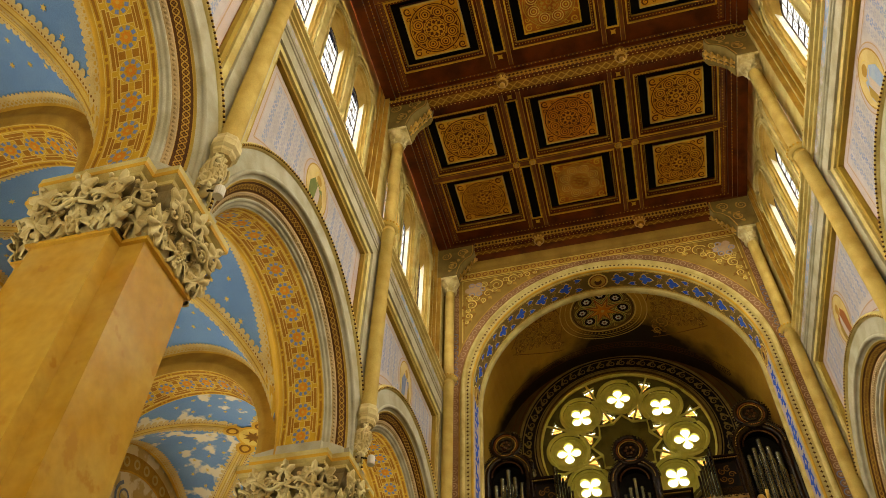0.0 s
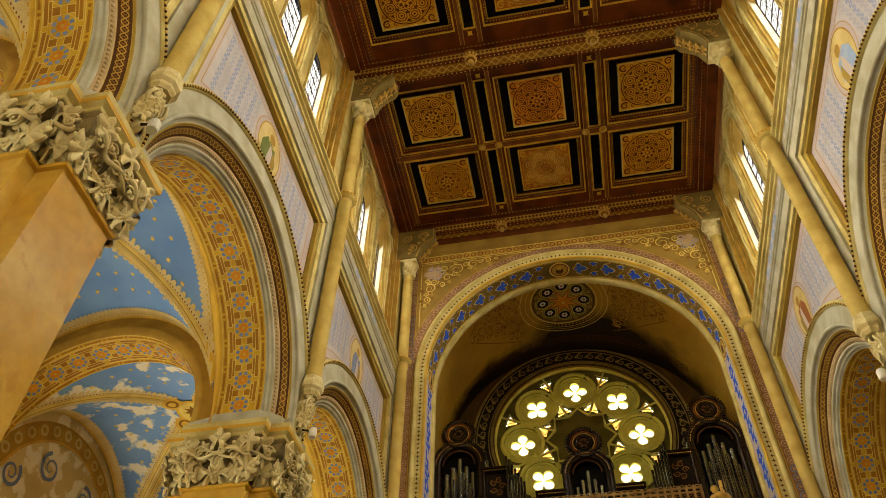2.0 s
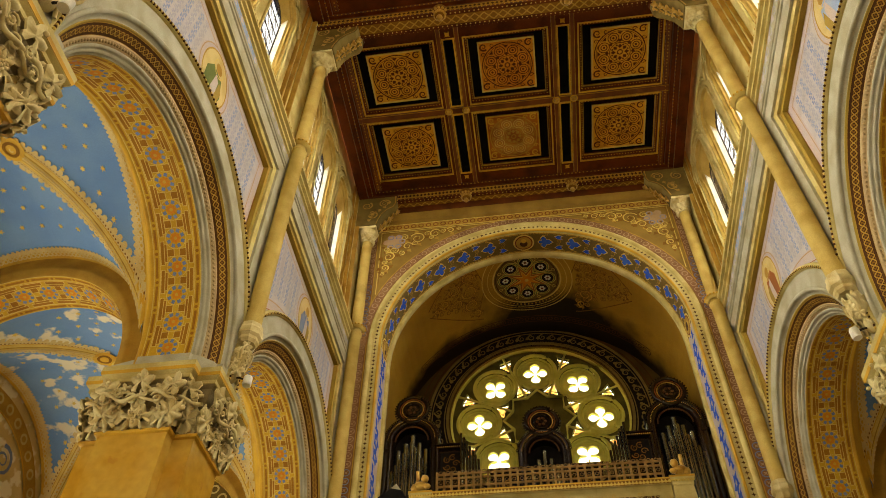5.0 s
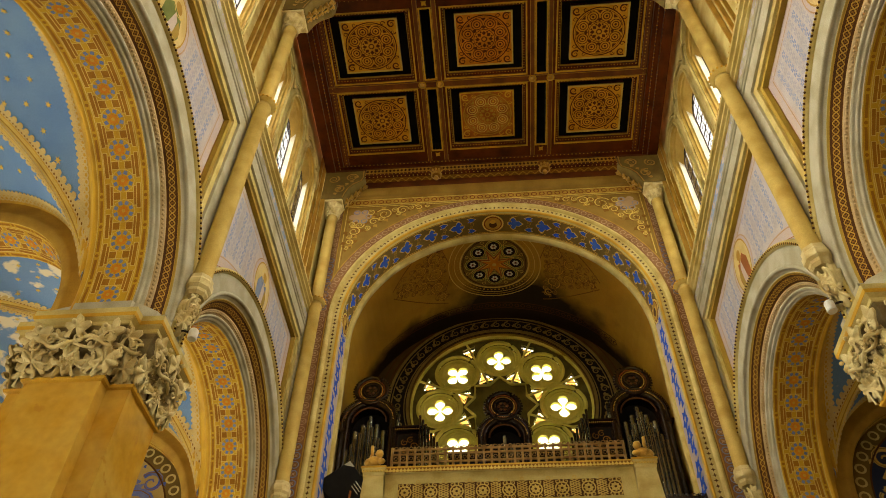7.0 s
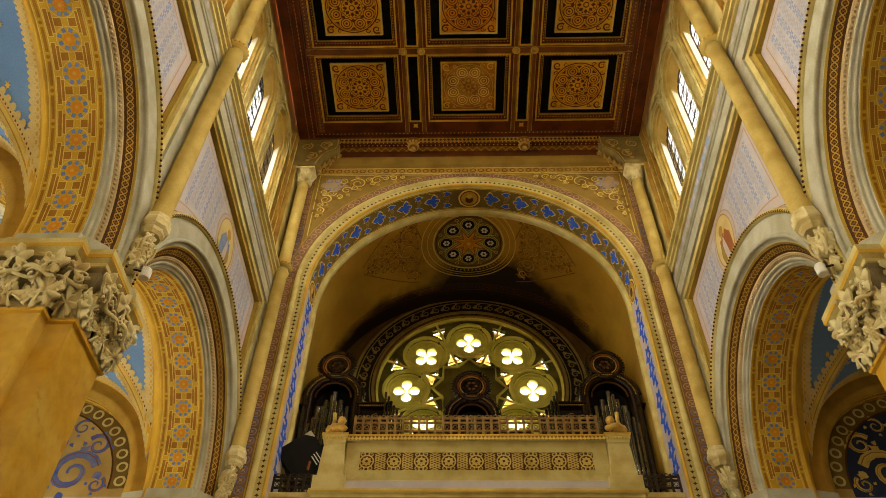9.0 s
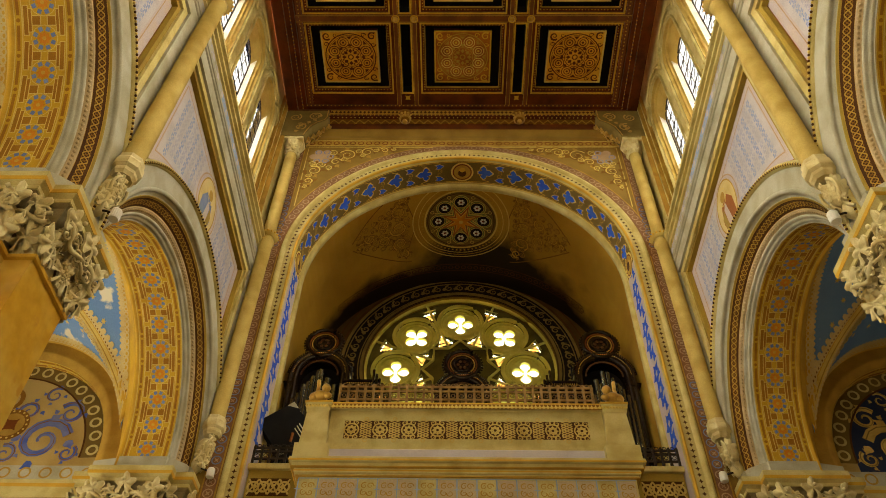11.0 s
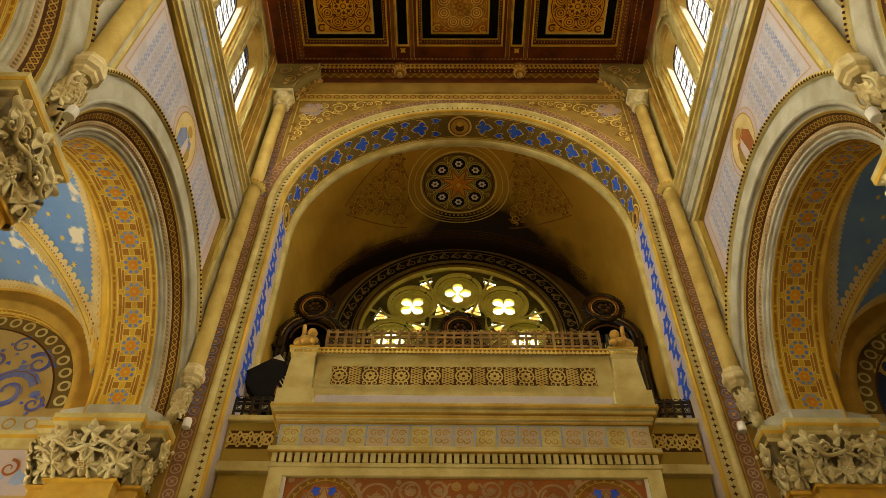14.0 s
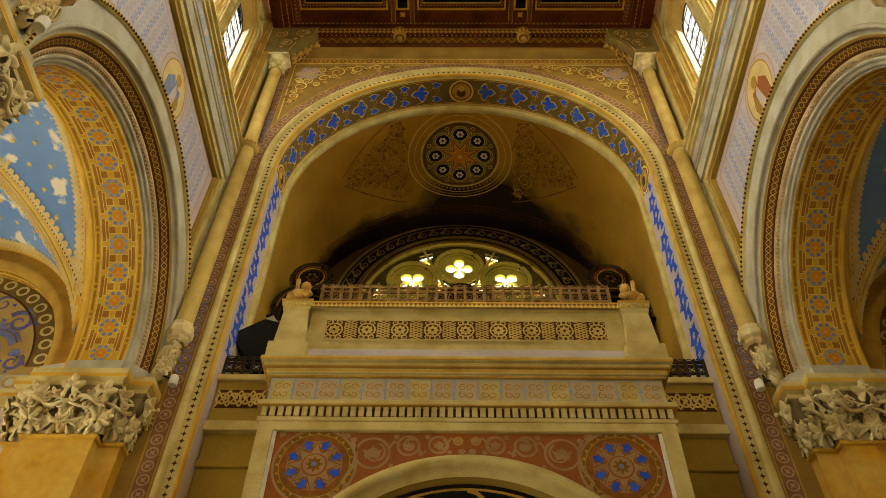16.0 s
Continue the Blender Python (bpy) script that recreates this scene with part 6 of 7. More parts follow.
def organ_tower(parent, x, zc, half, z0, pipes, ztop):
    """A round-headed wooden frame with a roundel on top and metal pipes in it."""
    def arch(r, y):
        return [(x - r, y, z0)] + [(x - r * math.cos(math.pi * i / 20), y, zc + r * math.sin(math.pi * i / 20)) for i in range(21)] + [(x + r, y, z0)]
    b = Build()
    rows = [arch(half + 0.02, YO + 0.5), arch(half + 0.02, YO), arch(half - 0.02, YO - 0.04), arch(half - 0.06, YO), arch(half - 0.10, YO + 0.02), arch(half - 0.12, YO - 0.02), arch(half - 0.16, YO), arch(half - 0.2, YO + 0.06), arch(half - 0.2, YO + 0.5)]
    b.grid(rows, ORGANWOOD)
    put(b, "arched_frame", parent, True)
    b = Build()
    b.box(x - half, x + half, YO + 0.42, YO + 0.5, z0, zc + half - 0.1, BLACK)
    put(b, "back_board", parent)
    b = Build()
    for i in range(40):
        a = math.pi * (i + 0.5) / 40
        b.ball((x - (half + 0.04) * math.cos(a), YO, zc + (half + 0.04) * math.sin(a)), 0.024, ORGANWOOD, 6)
        b.ball((x - (half - 0.26) * math.cos(a), YO + 0.05, zc + (half - 0.26) * math.sin(a)), 0.024, BROWN, 6)
        b.ball((x - (half - 0.08) * math.cos(a), YO - 0.02, zc + (half - 0.08) * math.sin(a)), 0.014, GOLD, 5)
    put(b, "carved_edge", parent, True)["kind"] = "stuff"
    zr = zc + half + 0.24
    b = Build()
    # The thin ochre ring paints in a highlight on the dark carved rim.
    for r, w, m in ((0.40, 0.055, ORGANWOOD), (0.33, 0.018, RUST), (0.28, 0.014, OCHRE), (0.20, 0.03, ORGANWOOD)):
        b.tube([(x + r * math.cos(2 * math.pi * i / 24), YO, zr + r * math.sin(2 * math.pi * i / 24)) for i in range(25)], w, m, 8)
    b.poly([(x + 0.40 * math.cos(2 * math.pi * i / 24), YO + 0.02, zr + 0.40 * math.sin(2 * math.pi * i / 24)) for i in range(24)], ORGANWOOD)
    for i in range(6):
        a = i * math.pi / 3
        b.ball((x + 0.1 * math.cos(a), YO, zr + 0.1 * math.sin(a)), 0.045, BROWN, 6, (1, 0.4, 1))
    for i in range(36):
        a = 2 * math.pi * i / 36
        b.ball((x + 0.47 * math.cos(a), YO + 0.02, zr + 0.47 * math.sin(a)), 0.027, ORGANWOOD, 6)
    put(b, "roundel", parent, True, "carved openwork roundel")
    for i in range(pipes):
        b = Build()
        t = (i + 0.5) / pipes * 2 - 1
        px, r = x + t * (half - 0.24), 0.8 * (half - 0.24) / pipes
        zt = ztop - 0.55 * abs(t) - 0.03 * (i % 2)
        b.lathe([(0.02, z0), (r, z0 + 0.3), (r, zt - 0.02), (r + 0.006, zt), (r - 0.01, zt), (r - 0.015, zt - 0.4)], px, YO + 0.22, TIN, 12)
        pipe = put(b, "pipe", parent, True, "grey metal organ pipe")
        b = Build()
        yf = YO + 0.22 - r * 1.03
        b.grid([[(px - r * 0.5, y, z0 + 1.17), (px + r * 0.5, y, z0 + 1.17), (px, y, z0 + 1.37)] for y in (yf, yf + 0.01)], BLACK, True)
        b.poly([(px - r * 0.5, yf, z0 + 1.17), (px + r * 0.5, yf, z0 + 1.17), (px, yf, z0 + 1.37)], BLACK)
        put(b, "mouth", pipe)


organ = empty("organ", (0, YO, 7.83), "dark carved wooden pipe organ on the gallery", "organ")
organ["view_fit"] = (1.0, 1.10, 0.0)
organ_tower(organ, -3.28, 11.75, 0.68, 9.2, 5, 12.0)
organ_tower(organ, 3.28, 11.75, 0.68, 9.2, 5, 12.0)
organ_tower(organ, 0.02, 11.17, 0.62, 8.8, 5, 11.3)
b = Build()
b.box(-3.9, 3.9, YO + 0.05, YO + 0.9, 7.08, 9.2, ORGANWOOD, 0.03)
put(b, "lower_case", organ)
for x0, x1, zt in ((-2.6, -1.95, 11.55), (1.95, 2.6, 11.55), (-1.25, -0.62, 10.75), (0.66, 1.3, 10.75), (-3.98, -3.9, 11.5), (3.9, 3.98, 11.5)):
    b = Build()
    b.box(x0, x1, YO + 0.08, YO + 0.5, 9.2, zt - 0.12, ORGANWOOD)
    b.box(x0 - 0.04, x1 + 0.04, YO, YO + 0.5, zt - 0.12, zt - 0.06, ORGANWOOD)
    b.box(x0 - 0.08, x1 + 0.08, YO - 0.05, YO + 0.5, zt - 0.06, zt, ORGANWOOD, 0.015)
    if x1 - x0 > 0.3:
        p = Paint(lambda u, v, h: (u, YO + 0.08 - h, v))
        mx = (x0 + x1) / 2
        p.rect(x0 + 0.06, x1 - 0.06, zt - 0.85, zt - 0.2, BLACK, 0.005)
        for i in range(5):
            p.spiral(mx + 0.12 * math.cos(i * 1.26), zt - 0.52 + 0.17 * math.sin(i * 1.26), 0.09, 1.4, BRONZE, 0.03, 0.012, i)
        for f in p.f:
            b.poly([p.v[i] for i in f], p.mats[p.i[p.f.index(f)]])
        for i in range(14):
            b.ball((x0 + (x1 - x0) * i / 13, YO - 0.02, zt - 0.09), 0.018, GOLD, 5)
    put(b, "wing_panel", organ)
for e in (-1, 1):
    for i in range(7):
        b = Build()
        x, zt = e * (2.0 - 0.07 * i), 11.75 - 0.13 * i
        b.lathe([(0.015, 9.2), (0.03, 9.4), (0.03, zt), (0.02, zt)], x, YO - 0.12, TIN, 10)
        put(b, "pipe", organ, True, "grey metal organ pipe")
    for i in range(10):
        b = Build()
        x, zt = e * (2.72 + 0.085 * i), 10.9 - 0.15 * abs(i - 4)
        b.lathe([(0.015, 8.3), (0.036, 8.5), (0.036, zt), (0.028, zt)], x, YO - 1.1, TIN, 10)
        put(b, "pipe", organ, True, "grey metal organ pipe")
    b = Build()
    b.box(e * 2.65, e * 3.95, YO - 1.25, YO - 0.9, 7.08, 8.3, ORGANWOOD, 0.02)
    put(b, "side_case", organ)

# ---- gallery ----
PALEPINK = mat("faded_pink_paint", (0.50, 0.37, 0.22), (0.46, 0.36, 0.20))
YG = -0.75
gal = empty("organ_gallery", (0, -0.3, 0), "cream stone organ gallery with painted portal front", "gallery")
gal["view_fit"] = (1.018, 0.34, 0.13)


def gpart(name, fill, label="", smooth=False):
    b = Build()
    fill(b)
    return put(b, name, gal, smooth, label)


gpart("floor_slab", lambda b: b.box(-3.4, 3.4, 0.30, YB - 0.3, 7.05, 7.35, CREAM))
gpart("parapet", lambda b: b.box(-2.05, 2.05, YG, YG + 0.22, 7.25, 8.16, CREAM))
gpart("plinth", lambda b: b.box(-2.05, 2.05, YG - 0.035, YG + 0.25, 7.27, 7.48, PALELILAC, 0.012), "grey-lilac plinth")
gpart("coping", lambda b: (b.box(-2.05, 2.05, YG - 0.05, YG + 0.27, 8.16, 8.20, CREAM), b.box(-2.05, 2.05, YG - 0.08, YG + 0.30, 8.20, 8.26, CREAM, 0.012)))
# carved panel of interlaced knots
p = Paint(lambda u, v, h: (u, YG - h, v))
p.rect(-1.82, 1.82, 7.645, 7.985, BROWN, 0.004)
for v in (7.645, 7.985):
    p.band([(-1.85, v), (1.85, v)], 0.03, CREAM, 0.02)
for u in (-1.84, 1.84):
    p.band([(u, 7.63), (u, 8.0)], 0.03, CREAM, 0.02)
for i in range(17):
    u = -1.71 + 0.2138 * i
    if i % 2:
        for f in range(-3, 4):
            for e in (-1, 1):
                p.band([(u - 0.085, 7.815 + 0.042 * f - e * 0.04), (u + 0.085, 7.815 + 0.042 * f + e * 0.04)], 0.016, KNOT, 0.016 + 0.003 * e)
        for f in (-1, 1):
            p.ring(u, 7.815 + f * 0.185, 0.018, 0.036, KNOT, 0.022, 10)
    else:
        p.ring(u, 7.815, 0.095, 0.118, KNOT, 0.018, 16)
        p.ring(u, 7.815, 0.022, 0.042, KNOT, 0.020, 12)
        for j in range(8):
            p.leaf(u + 0.035 * math.cos(j * 0.785), 7.815 + 0.035 * math.sin(j * 0.785), j * 0.785, 0.062, KNOT, 0.014)
        for e in (-1, 1):
            for f in (-1, 1):
                p.spiral(u + e * 0.07, 7.815 + f * 0.125, 0.048, 1.3, KNOT, 0.026, 0.017, f * 1.57, e * f)
put(p, "knot_panel", gal, False, "carved interlaced knot panel on brown ground")["kind"] = "stuff"
p = Paint(lambda u, v, h: (u, YG - 0.05 - h, v))
p.rect(-2.05, 2.05, 8.15, 8.235, BRONZE, 0.032)
for i in range(68):
    p.leaf(-2.02 + 0.0603 * i, 8.155, math.pi / 2, 0.078, YELLOW, 0.036)
p.rect(-2.05, 2.05, 8.235, 8.262, GOLD, 0.034)
put(p, "leaf_moulding", gal, False, "gilded leaf moulding")["kind"] = "stuff"
for e in (-1, 1):
    def ped(b, e=e):
        x = e * 2.24
        rows = []
        for w, z in ((0.25, 7.27), (0.25, 7.50), (0.20, 7.53), (0.165, 8.10), (0.18, 8.12), (0.18, 8.15), (0.19, 8.19), (0.205, 8.24), (0.21, 8.28)):
            rows.append([(x - w, YG - 0.10 + 0.2 - w, z), (x + w, YG - 0.10 + 0.2 - w, z), (x + w, YG + 0.1 + w, z), (x - w, YG + 0.1 + w, z)])
        b.grid(rows, CREAM, True)
        b.poly(rows[-1], CREAM)
    stand = gpart("pedestal", ped)
    stand["view_fit"] = (1.018, 0.34, 0.13)
    b, x = Build(), e * 2.24
    b.box(x - 0.212, x + 0.212, YG + 0.1 - 0.212, YG + 0.2, 8.245, 8.275, GOLD)
    put(b, "gilt_fillet", stand)
    b = Build()
    for i in range(9):
        b.ball((x - 0.18 + 0.045 * i, YG + 0.1 - 0.19, 8.19), 0.024, YELLOW, 6)
    put(b, "leaf_moulding", stand, True)["kind"] = "stuff"
    # side parapets, set back
    gpart("side_parapet", lambda b: (b.box(e * 2.45, e * 3.40, 0.25, 0.45, 7.1, 7.80, OLIVE), b.box(e * 2.45, e * 3.42, 0.19, 0.5, 7.76, 7.86, CREAM, 0.012), b.box(e * 2.45, e * 3.42, 0.2, 0.45, 6.95, 7.1, CREAM, 0.01)))
    p = Paint(lambda u, v, h: (e * u, 0.25 - h, v))
    p.rect(2.72, 3.36, 7.32, 7.62, BROWN, 0.004)
    for i in range(4):
        u = 2.8 + 0.16 * i
        p.ring(u, 7.47, 0.065, 0.1, KNOT, 0.014, 14)
        p.leaf(u, 7.47, i, 0.09, KNOT, 0.012)
        for f in (-1, 1):
            p.band([(u - 0.08, 7.47 - f * 0.13), (u + 0.08, 7.47 + f * 0.13)], 0.028, KNOT, 0.018)
    put(p, "side_knot_panel", gal, False, "carved interlaced knot panel")["kind"] = "stuff"
    gpart("side_wall", lambda b: (b.box(e * 2.3, e * 3.40, 0.32, 0.5, 0, 6.95, OLIVE), b.box(e * 2.3, e * 3.41, 0.26, 0.4, 6.45, 6.55, OLIVE, 0.01), b.box(e * 2.3, e * 3.41, 0.24, 0.4, 5.6, 5.7, CREAM, 0.01)))
    for i in range(9):
        gpart("dentil", lambda b: b.box(e * (2.4 + 0.11 * i), e * (2.45 + 0.11 * i), 0.24, 0.34, 5.48, 5.6, CREAM))
# entablature
for half, out, z0, z1 in ((2.53, 0.14, 7.22, 7.29), (2.49, 0.09, 7.15, 7.22), (2.45, 0.06, 7.08, 7.15), (2.42, 0.03, 7.04, 7.08)):
    gpart("cornice", lambda b: b.box(-half, half, YG - out, 0.3, z0, z1, CREAM, 0.01))
gpart("cornice_gilt_line", lambda b: b.box(-2.534, 2.534, YG - 0.144, 0.29, 7.225, 7.25, GOLD))
gpart("cornice_gilt_line", lambda b: b.box(-2.454, 2.454, YG - 0.064, 0.29, 7.10, 7.12, GOLD))
for half, out, z0, z1 in ((2.494, 0.094, 7.148, 7.165), (2.424, 0.034, 7.035, 7.055), (2.464, 0.094, 6.575, 6.592)):
    gpart("shadow_line", lambda b: b.box(-half, half, YG - out, 0.29, z0, z1, OCHRE))
gpart("frieze", lambda b: b.box(-2.38, 2.38, YG, 0.3, 6.66, 7.04, CREAM))
gpart("string_course", lambda b: b.box(-2.46, 2.46, YG - 0.09, 0.3, 6.58, 6.66, CREAM, 0.012))
gpart("dentil_ground", lambda b: b.box(-2.40, 2.40, YG - 0.02, 0.3, 6.44, 6.58, BROWN))
gpart("lower_string", lambda b: b.box(-2.43, 2.43, YG - 0.06, 0.3, 6.38, 6.44, CREAM, 0.01))
for i in range(51):
    gpart("dentil", lambda b: b.box(-2.395 + 0.0945 * i, -2.332 + 0.0945 * i, YG - 0.065, YG - 0.02, 6.44, 6.57, CREAM))
p = Paint(lambda u, v, h: (u, YG - h, v))
for i in range(17):
    u = -2.37 + 0.2788 * i
    m = PALEPINK if i % 3 else CREAM
    p.rect(u + 0.02, u + 0.262, 6.70, 7.0, m, 0.004)
    p.band([(u, 6.69), (u, 7.01)], 0.02, PALEBLUE, 0.006)
    p.star(u + 0.0, 6.85, 4, 0.05, 0.015, PALEBLUE, 0.008)
    for j in range(4):
        p.spiral(u + 0.14 + 0.06 * math.cos(j * 1.57 + 0.78), 6.85 + 0.075 * math.sin(j * 1.57 + 0.78), 0.05, 1.3, OCHRE, 0.018, 0.008, j)
for v in (6.69, 7.015):
    p.rect(-2.37, 2.37, v - 0.006, v + 0.006, PALEBLUE, 0.008)
put(p, "frieze_paint", gal)["kind"] = "stuff"
SCROLL = mat("rose_grey_scroll_paint", (0.37, 0.22, 0.085), (0.29, 0.16, 0.06), scale=4)
# portal front with its arch
ZP, RP = 3.74, 2.18


def portal(b):
    arc = [(-RP, 0)] + [(-RP * math.cos(math.pi * i / 40), ZP + RP * math.sin(math.pi * i / 40)) for i in range(41)] + [(RP, 0)]
    top = [(-2.38, 0)] + [(-2.38 + 4.76 * i / 40, 6.38) for i in range(41)] + [(2.38, 0)]
    b.grid([[(x, YG, z) for x, z in arc], [(x, YG, z) for x, z in top]], TERRA)
    for e in (-1, 1):
        b.poly([(e * 2.38, YG, 0), (e * 2.38, 0.3, 0), (e * 2.38, 0.3, 6.4), (e * 2.38, YG, 6.4)], CREAM)


gpart("portal_front", portal, "terracotta painted front with scrolls")


def pframe(b):
    for e in (-1, 1):
        b.box(e * 2.22, e * 2.40, YG - 0.05, YG + 0.1, 0, 6.38, CREAM, 0.01)
        b.box(e * 2.18, e * 2.22, YG - 0.025, YG + 0.1, 0, 6.3, WHITE)
    b.box(-2.22, 2.22, YG - 0.05, YG + 0.1, 6.26, 6.38, CREAM, 0.01)


gpart("portal_frame", pframe)


def parch(b):
    rows = []
    for r, y in ((RP + 0.02, YG), (RP + 0.02, YG - 0.07), (RP - 0.06, YG - 0.09), (RP - 0.10, YG - 0.05), (RP - 0.12, YG + 0.0), (RP - 0.2, YG + 0.02), (RP - 0.22, YG + 0.06), (RP - 0.235, YG + 0.07), (RP - 0.24, YG + 0.12)):
        rows.append([(-r, y, 0)] + [(-r * math.cos(math.pi * i / 48), y, ZP + r * math.sin(math.pi * i / 48)) for i in range(49)] + [(r, y, 0)])
    b.grid(rows[:6], CREAM)
    b.grid(rows[5:], OLIVE)


gpart("portal_arch", parch, "", True)
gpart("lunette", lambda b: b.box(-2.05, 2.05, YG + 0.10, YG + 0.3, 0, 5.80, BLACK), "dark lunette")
p = Paint(lambda u, v, h: (u, YG + 0.10 - h, v))
for i in range(9):
    a = math.pi * (i + 0.5) / 9
    p.spiral(-1.62 * math.cos(a), ZP + 1.62 * math.sin(a), 0.24, 1.8, OCHRE, 0.05, 0.006, a, 1 if i % 2 else -1)
    p.spiral(-1.35 * math.cos(a + 0.17), ZP + 1.35 * math.sin(a + 0.17), 0.14, 1.6, KNOT, 0.035, 0.007, a + 2, -1 if i % 2 else 1)
    p.leaf(-1.45 * math.cos(a), ZP + 1.45 * math.sin(a), a, 0.14, OCHRE, 0.008)
p.ring(0, ZP, 1.86, 1.89, OCHRE, 0.006, 60)
put(p, "lunette_paint", gal)["kind"] = "stuff"
p = Paint(lambda u, v, h: (u, YG - h, v))
for e in (-1, 1):
    cu, cv = e * 1.69, 5.83
    p.disc(cu, cv, 0.47, BRONZE, 0.005, 40)
    for r0, r1, m in ((0.445, 0.475, SCROLL), (0.385, 0.395, OCHRE), (0.30, 0.308, SCROLL)):
        p.ring(cu, cv, r0, r1, m, 0.009, 40)
    for j in range(24):
        a = j * math.pi / 12
        p.shape([(cu + r * math.cos(a + d), cv + r * math.sin(a + d)) for r, d in ((0.40, -0.06), (0.40, 0.06), (0.437, 0.0))], OCHRE, 0.010)
    p.star(cu, cv, 16, 0.375, 0.315, TERRA, 0.0085)
    p.disc(cu, cv, 0.30, SCROLL, 0.0125, 32)
    for j in range(8):
        a = j * math.pi / 4 + 0.39
        c, d = math.cos(a), math.sin(a)
        for m, g, h in ((TERRA, 1.35, 0.016), (DEEP, 1.0, 0.020)):
            p.shape([(cu + c * (0.262 + g * x) - d * g * y, cv + d * (0.262 + g * x) + c * g * y) for x, y in ((-0.06, 0.03), (-0.005, 0.035), (0.01, 0.065), (0.03, 0.03), (0.07, 0.0), (0.03, -0.03), (0.01, -0.065), (-0.005, -0.035), (-0.06, -0.03))], m, h)
        p.band([(cu + 0.16 * math.cos(a), cv + 0.16 * math.sin(a)), (cu + 0.30 * math.cos(a + 0.39), cv + 0.30 * math.sin(a + 0.39)), (cu + 0.16 * math.cos(a + 0.785), cv + 0.16 * math.sin(a + 0.785))], 0.014, BRONZE, 0.0165)
    p.disc(cu, cv, 0.145, TERRA, 0.021, 20)
    p.disc(cu, cv, 0.125, SCROLL, 0.025, 20)
    p.star(cu, cv, 8, 0.10, 0.06, BRONZE, 0.029)
    p.disc(cu, cv, 0.03, PALEBLUE2, 0.033)
    # winding scrolls with a leaf in each
    for u, v, r, w in ((1.06, 5.99, 0.205, 1), (0.66, 6.085, 0.135, -1), (0.32, 6.10, 0.12, 1)):
        p.ring(e * u, v, r - 0.03, r, SCROLL, 0.008, 28)
        p.spiral(e * (u - 0.02), v, r * 0.66, 1.4, SCROLL, 0.03, 0.010, 2.0 if e > 0 else math.pi - 2.0, w * e)
        for j in range(3):
            p.leaf(e * u, v - r * 0.25, 1.57 + (j - 1) * 0.9, r * 0.72, SCROLL, 0.012)
        p.band([(e * (u - r * 0.9), v + w * r * 0.3), (e * (u - r * 1.15), v + w * r * 0.75), (e * (u - r * 1.5), v + w * r * 0.5)], 0.03, SCROLL, 0.0085)
        p.disc(e * (u + r * 1.05), v + r * 0.85, 0.032, SCROLL, 0.010, 10)
        p.disc(e * (u - r * 1.05), v - r * 0.8, 0.028, SCROLL, 0.010, 10)
    p.band([(e * 1.31, 6.18), (e * 1.24, 6.0), (e * 1.26, 5.82), (e * 1.36, 5.64), (e * 1.28, 5.52)], 0.04, SCROLL, 0.008)
    for u, v, a in ((1.33, 6.19, 0.5), (1.42, 6.2, 2.5), (1.33, 5.6, 4.0), (1.42, 5.5, 5.2), (2.08, 6.2, 0.8), (2.1, 5.4, 5.5), (2.02, 5.2, 4.4), (0.10, 6.12, 1.57), (0.06, 6.05, 4.7)):
        p.leaf(e * u, v, a if e > 0 else math.pi - a, 0.11, SCROLL, 0.010)
    p.ring(e * 0.1, 6.15, 0.04, 0.06, OCHRE, 0.010, 12)
put(p, "front_paint", gal)["kind"] = "stuff"


def lattice(name, x0, x1, y, z0, z1, label, metal=None):
    metal = metal or RAILGOLD
    rail = empty(name, ((x0 + x1) / 2, y, z0), label, "railing")
    rail["view_fit"] = (1.018, 0.34, 0.13)
    b = Build()
    for z in (z0 + 0.01, z0 + (z1 - z0) * 0.36, z0 + (z1 - z0) * 0.7, z1 - 0.05):
        b.box(x0, x1, y - 0.012, y + 0.012, z - 0.018, z + 0.018, metal)
    put(b, "rail", rail)
    n = max(3, round((x1 - x0) / 0.13))
    for i in range(n + 1):
        x = x0 + (x1 - x0) * i / n
        b = Build()
        b.box(x - 0.020, x + 0.020, y - 0.018, y + 0.018, z0, z1 - 0.03, metal)
        b.ball((x, y, z1 - 0.01), 0.024, metal, 6)
        put(b, "bar", rail)
    for i in range(n):
        x = x0 + (x1 - x0) * (i + 0.5) / n
        b = Build()
        b.tube([(x + 0.035 * math.cos(t * 0.785), y, z1 - 0.02 + 0.035 * math.sin(t * 0.785)) for t in range(9)], 0.008, metal, 4)
        put(b, "crest_ring", rail)
        b = Build()
        b.tube([(x + 0.03 * math.cos(t * 0.785), y, z0 + (z1 - z0) * 0.53 + 0.03 * math.sin(t * 0.785)) for t in range(9)], 0.007, metal, 4)
        put(b, "scroll", rail)


lattice("gallery_railing", -1.97, 1.97, YG + 0.06, 8.26, 8.71, "gilded wrought-iron lattice railing on the parapet")
lattice("gallery_railing", -3.40, -2.5, 0.3, 7.86, 8.25, "dark bronze wrought-iron railing beside the arch jamb", IRON)
lattice("gallery_railing", 2.5, 3.40, 0.3, 7.86, 8.25, "dark bronze wrought-iron railing beside the arch jamb", IRON)

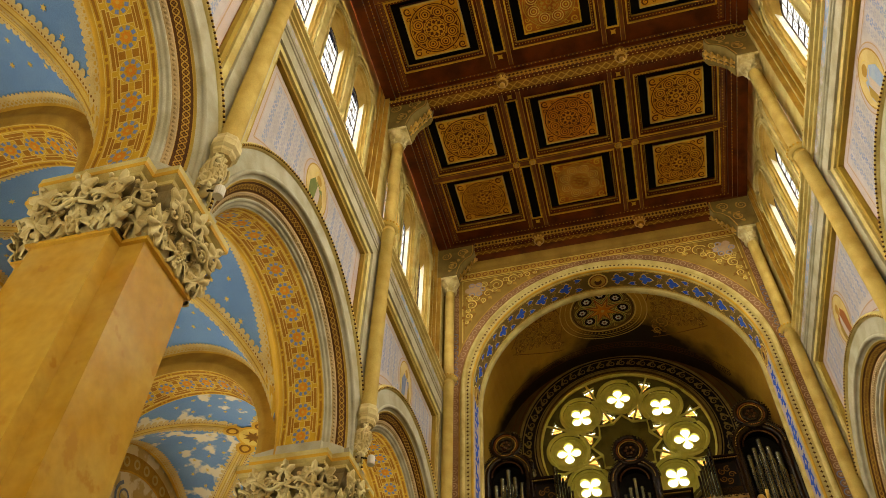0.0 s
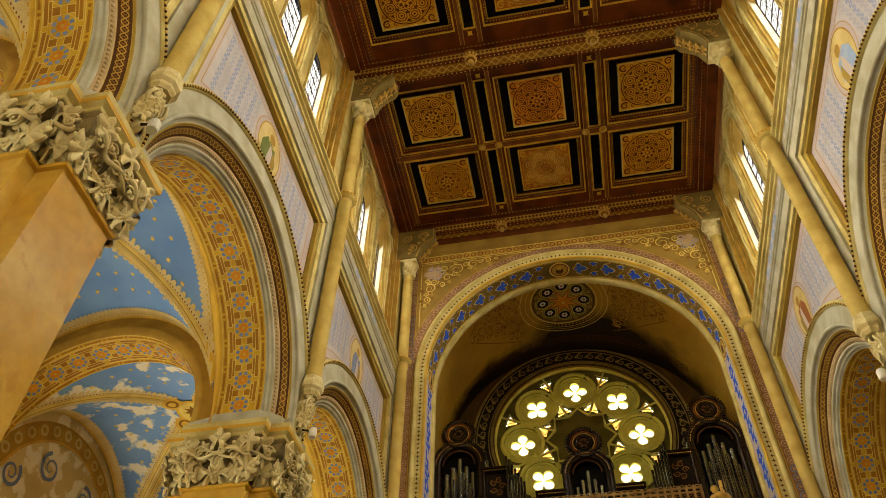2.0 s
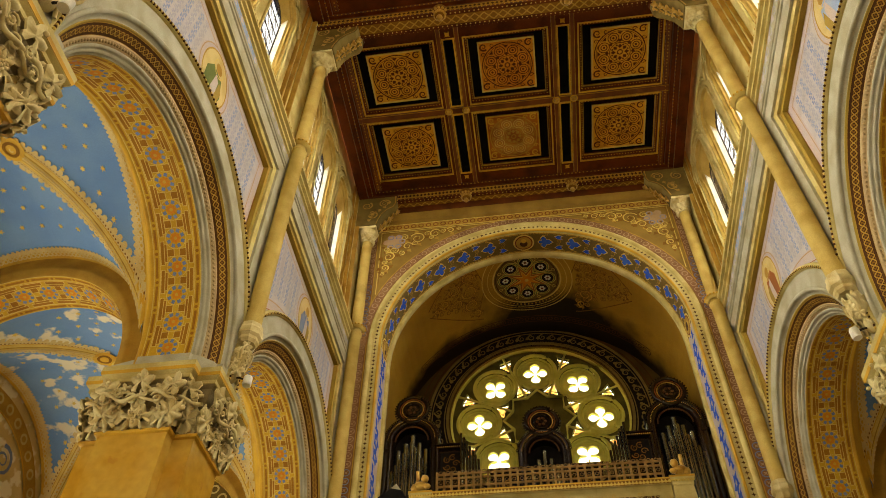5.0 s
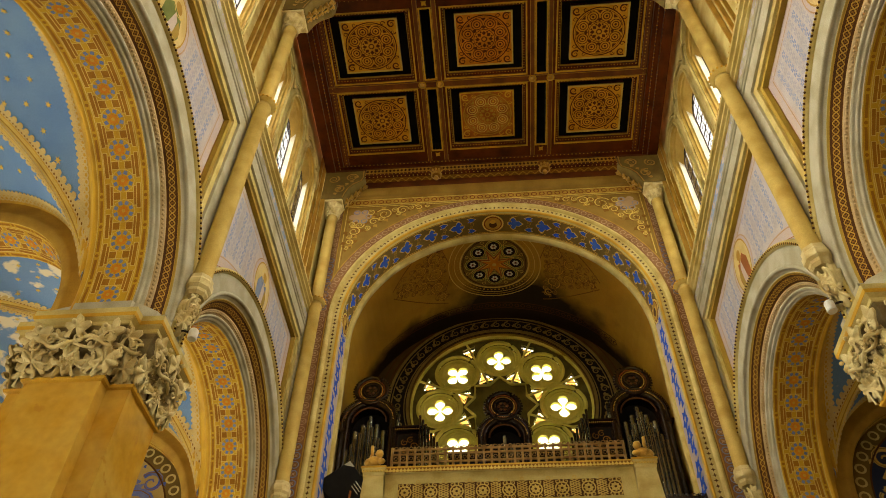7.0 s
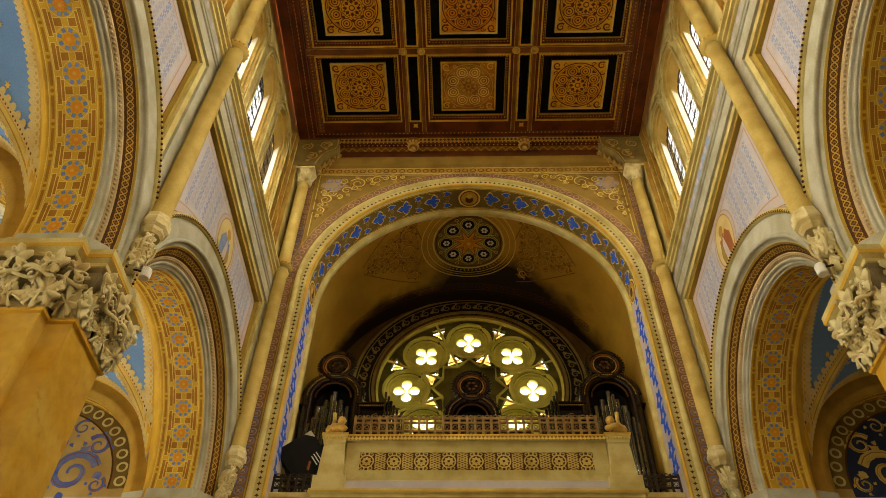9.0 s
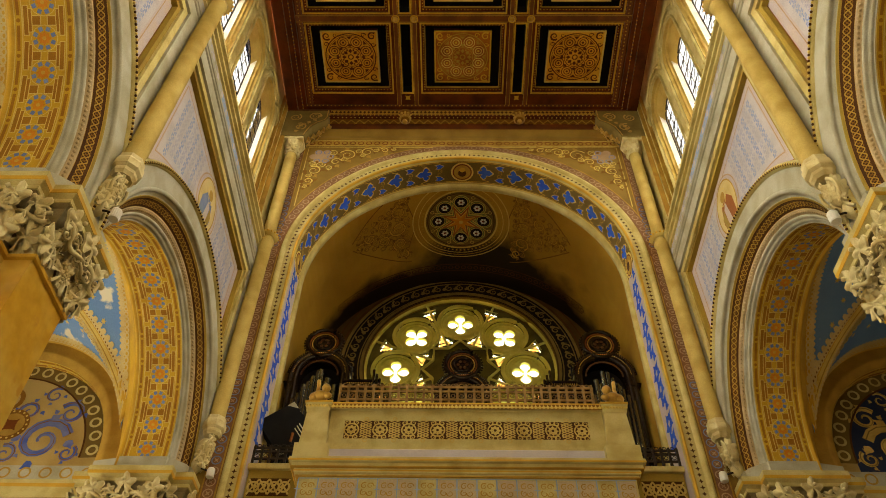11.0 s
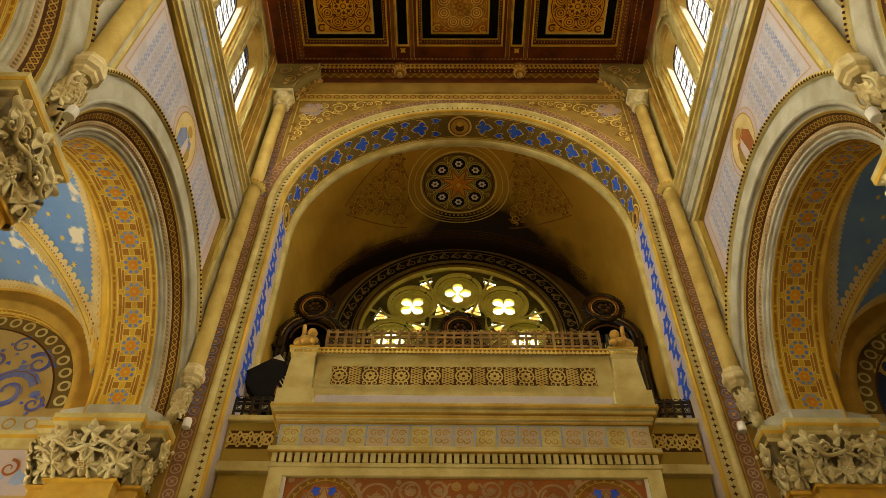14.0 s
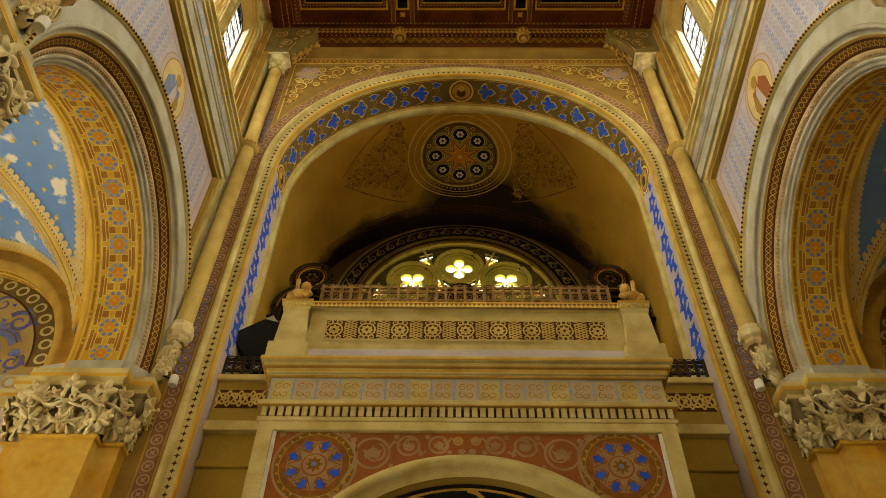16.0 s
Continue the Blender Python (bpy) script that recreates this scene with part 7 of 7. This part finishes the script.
# gilded beasts on the pedestals
for e in (-1, 1):
    b = Build()
    x, y, z = e * 2.24, YG + 0.06, 8.77
    b.ball((x, y, z + 0.10), 0.12, GILT, 10, (1.1, 0.8, 0.75))
    b.ball((x - e * 0.08, y - 0.04, z + 0.22), 0.075, GILT, 8)
    b.ball((x - e * 0.13, y - 0.08, z + 0.05), 0.055, GILT, 8, (1.2, 1, 0.9))
    b.ball((x + e * 0.10, y, z + 0.07), 0.08, GILT, 8)
    b.tube([(x + e * 0.08, y, z + 0.1), (x + e * 0.05, y, z + 0.25), (x + e * 0.06, y, z + 0.40)], 0.03, GILT, 8)
    b.done("statue", label="small gilded crouching beast on the gallery pedestal", category="statue", smooth=True)

# loudspeaker by the jamb
sp = empty("loudspeaker", (-3.02, 0.75, 8.2), "black loudspeaker with a pale square frame, tilted on its corner", "loudspeaker")
sp["view_fit"] = (1.018, 0.34, 0.0)
b = Build()
c, u, v, w = Vector((-3.02, 0.72, 8.78)), Vector((0.64, 0.1, 0.55)).normalized(), Vector((-0.55, -0.25, 0.70)).normalized(), None
w = u.cross(v).normalized()
v = w.cross(u).normalized()
if w.y > 0:
    w = -w
q = [c + 0.36 * (e * u + f * v) for e, f in ((-1, -1), (1, -1), (1, 1), (-1, 1))]
b.grid([[p_ + w * d for p_ in q] for d in (-0.28, 0.0)], BLACK, True)
b.poly([p_ - w * 0.28 for p_ in q], BLACK)
b.poly(q, BLACK)
for e in (0, 2):
    b.poly([q[e] + w * 0.004, q[e] * 0.8 + q[(e + 1) % 4] * 0.2 + w * 0.004, q[e] * 0.8 + q[(e + 3) % 4] * 0.2 + w * 0.004], GREY)
put(b, "cabinet", sp)
b = Build()
b.poly([c + w * 0.012 + 0.335 * (math.cos(t * 0.2618) * u + math.sin(t * 0.2618) * v) for t in range(24)], BLACK)
put(b, "grille", sp, False, "round black grille")
for k in range(3):
    b = Build()
    at = c + w * 0.03 + u * (0.10 + 0.055 * k) + v * (-0.16 + 0.015 * k)
    b.tube([at - v * 0.09, at + v * 0.09], 0.009, WHITE, 6)
    put(b, "pale_bar", sp, False, "thin white bar")
# Orange-red spot on the cabinet, added as a short bar; no known part.
b = Build()
at = c + w * 0.02 - u * 0.04 - v * 0.20
b.tube([at - (u + v) * 0.05, at, at + (u + v) * 0.07], 0.025, TERRA, 6)
put(b, "red_spot", sp, False, "dull orange-red spot")
b = Build()
b.tube([c - w * 0.2, c - w * 0.2 + Vector((-0.1, 0.1, -0.4)), (-3.2, 1.2, 7.3)], 0.03, IRON, 6)
put(b, "stand", sp)
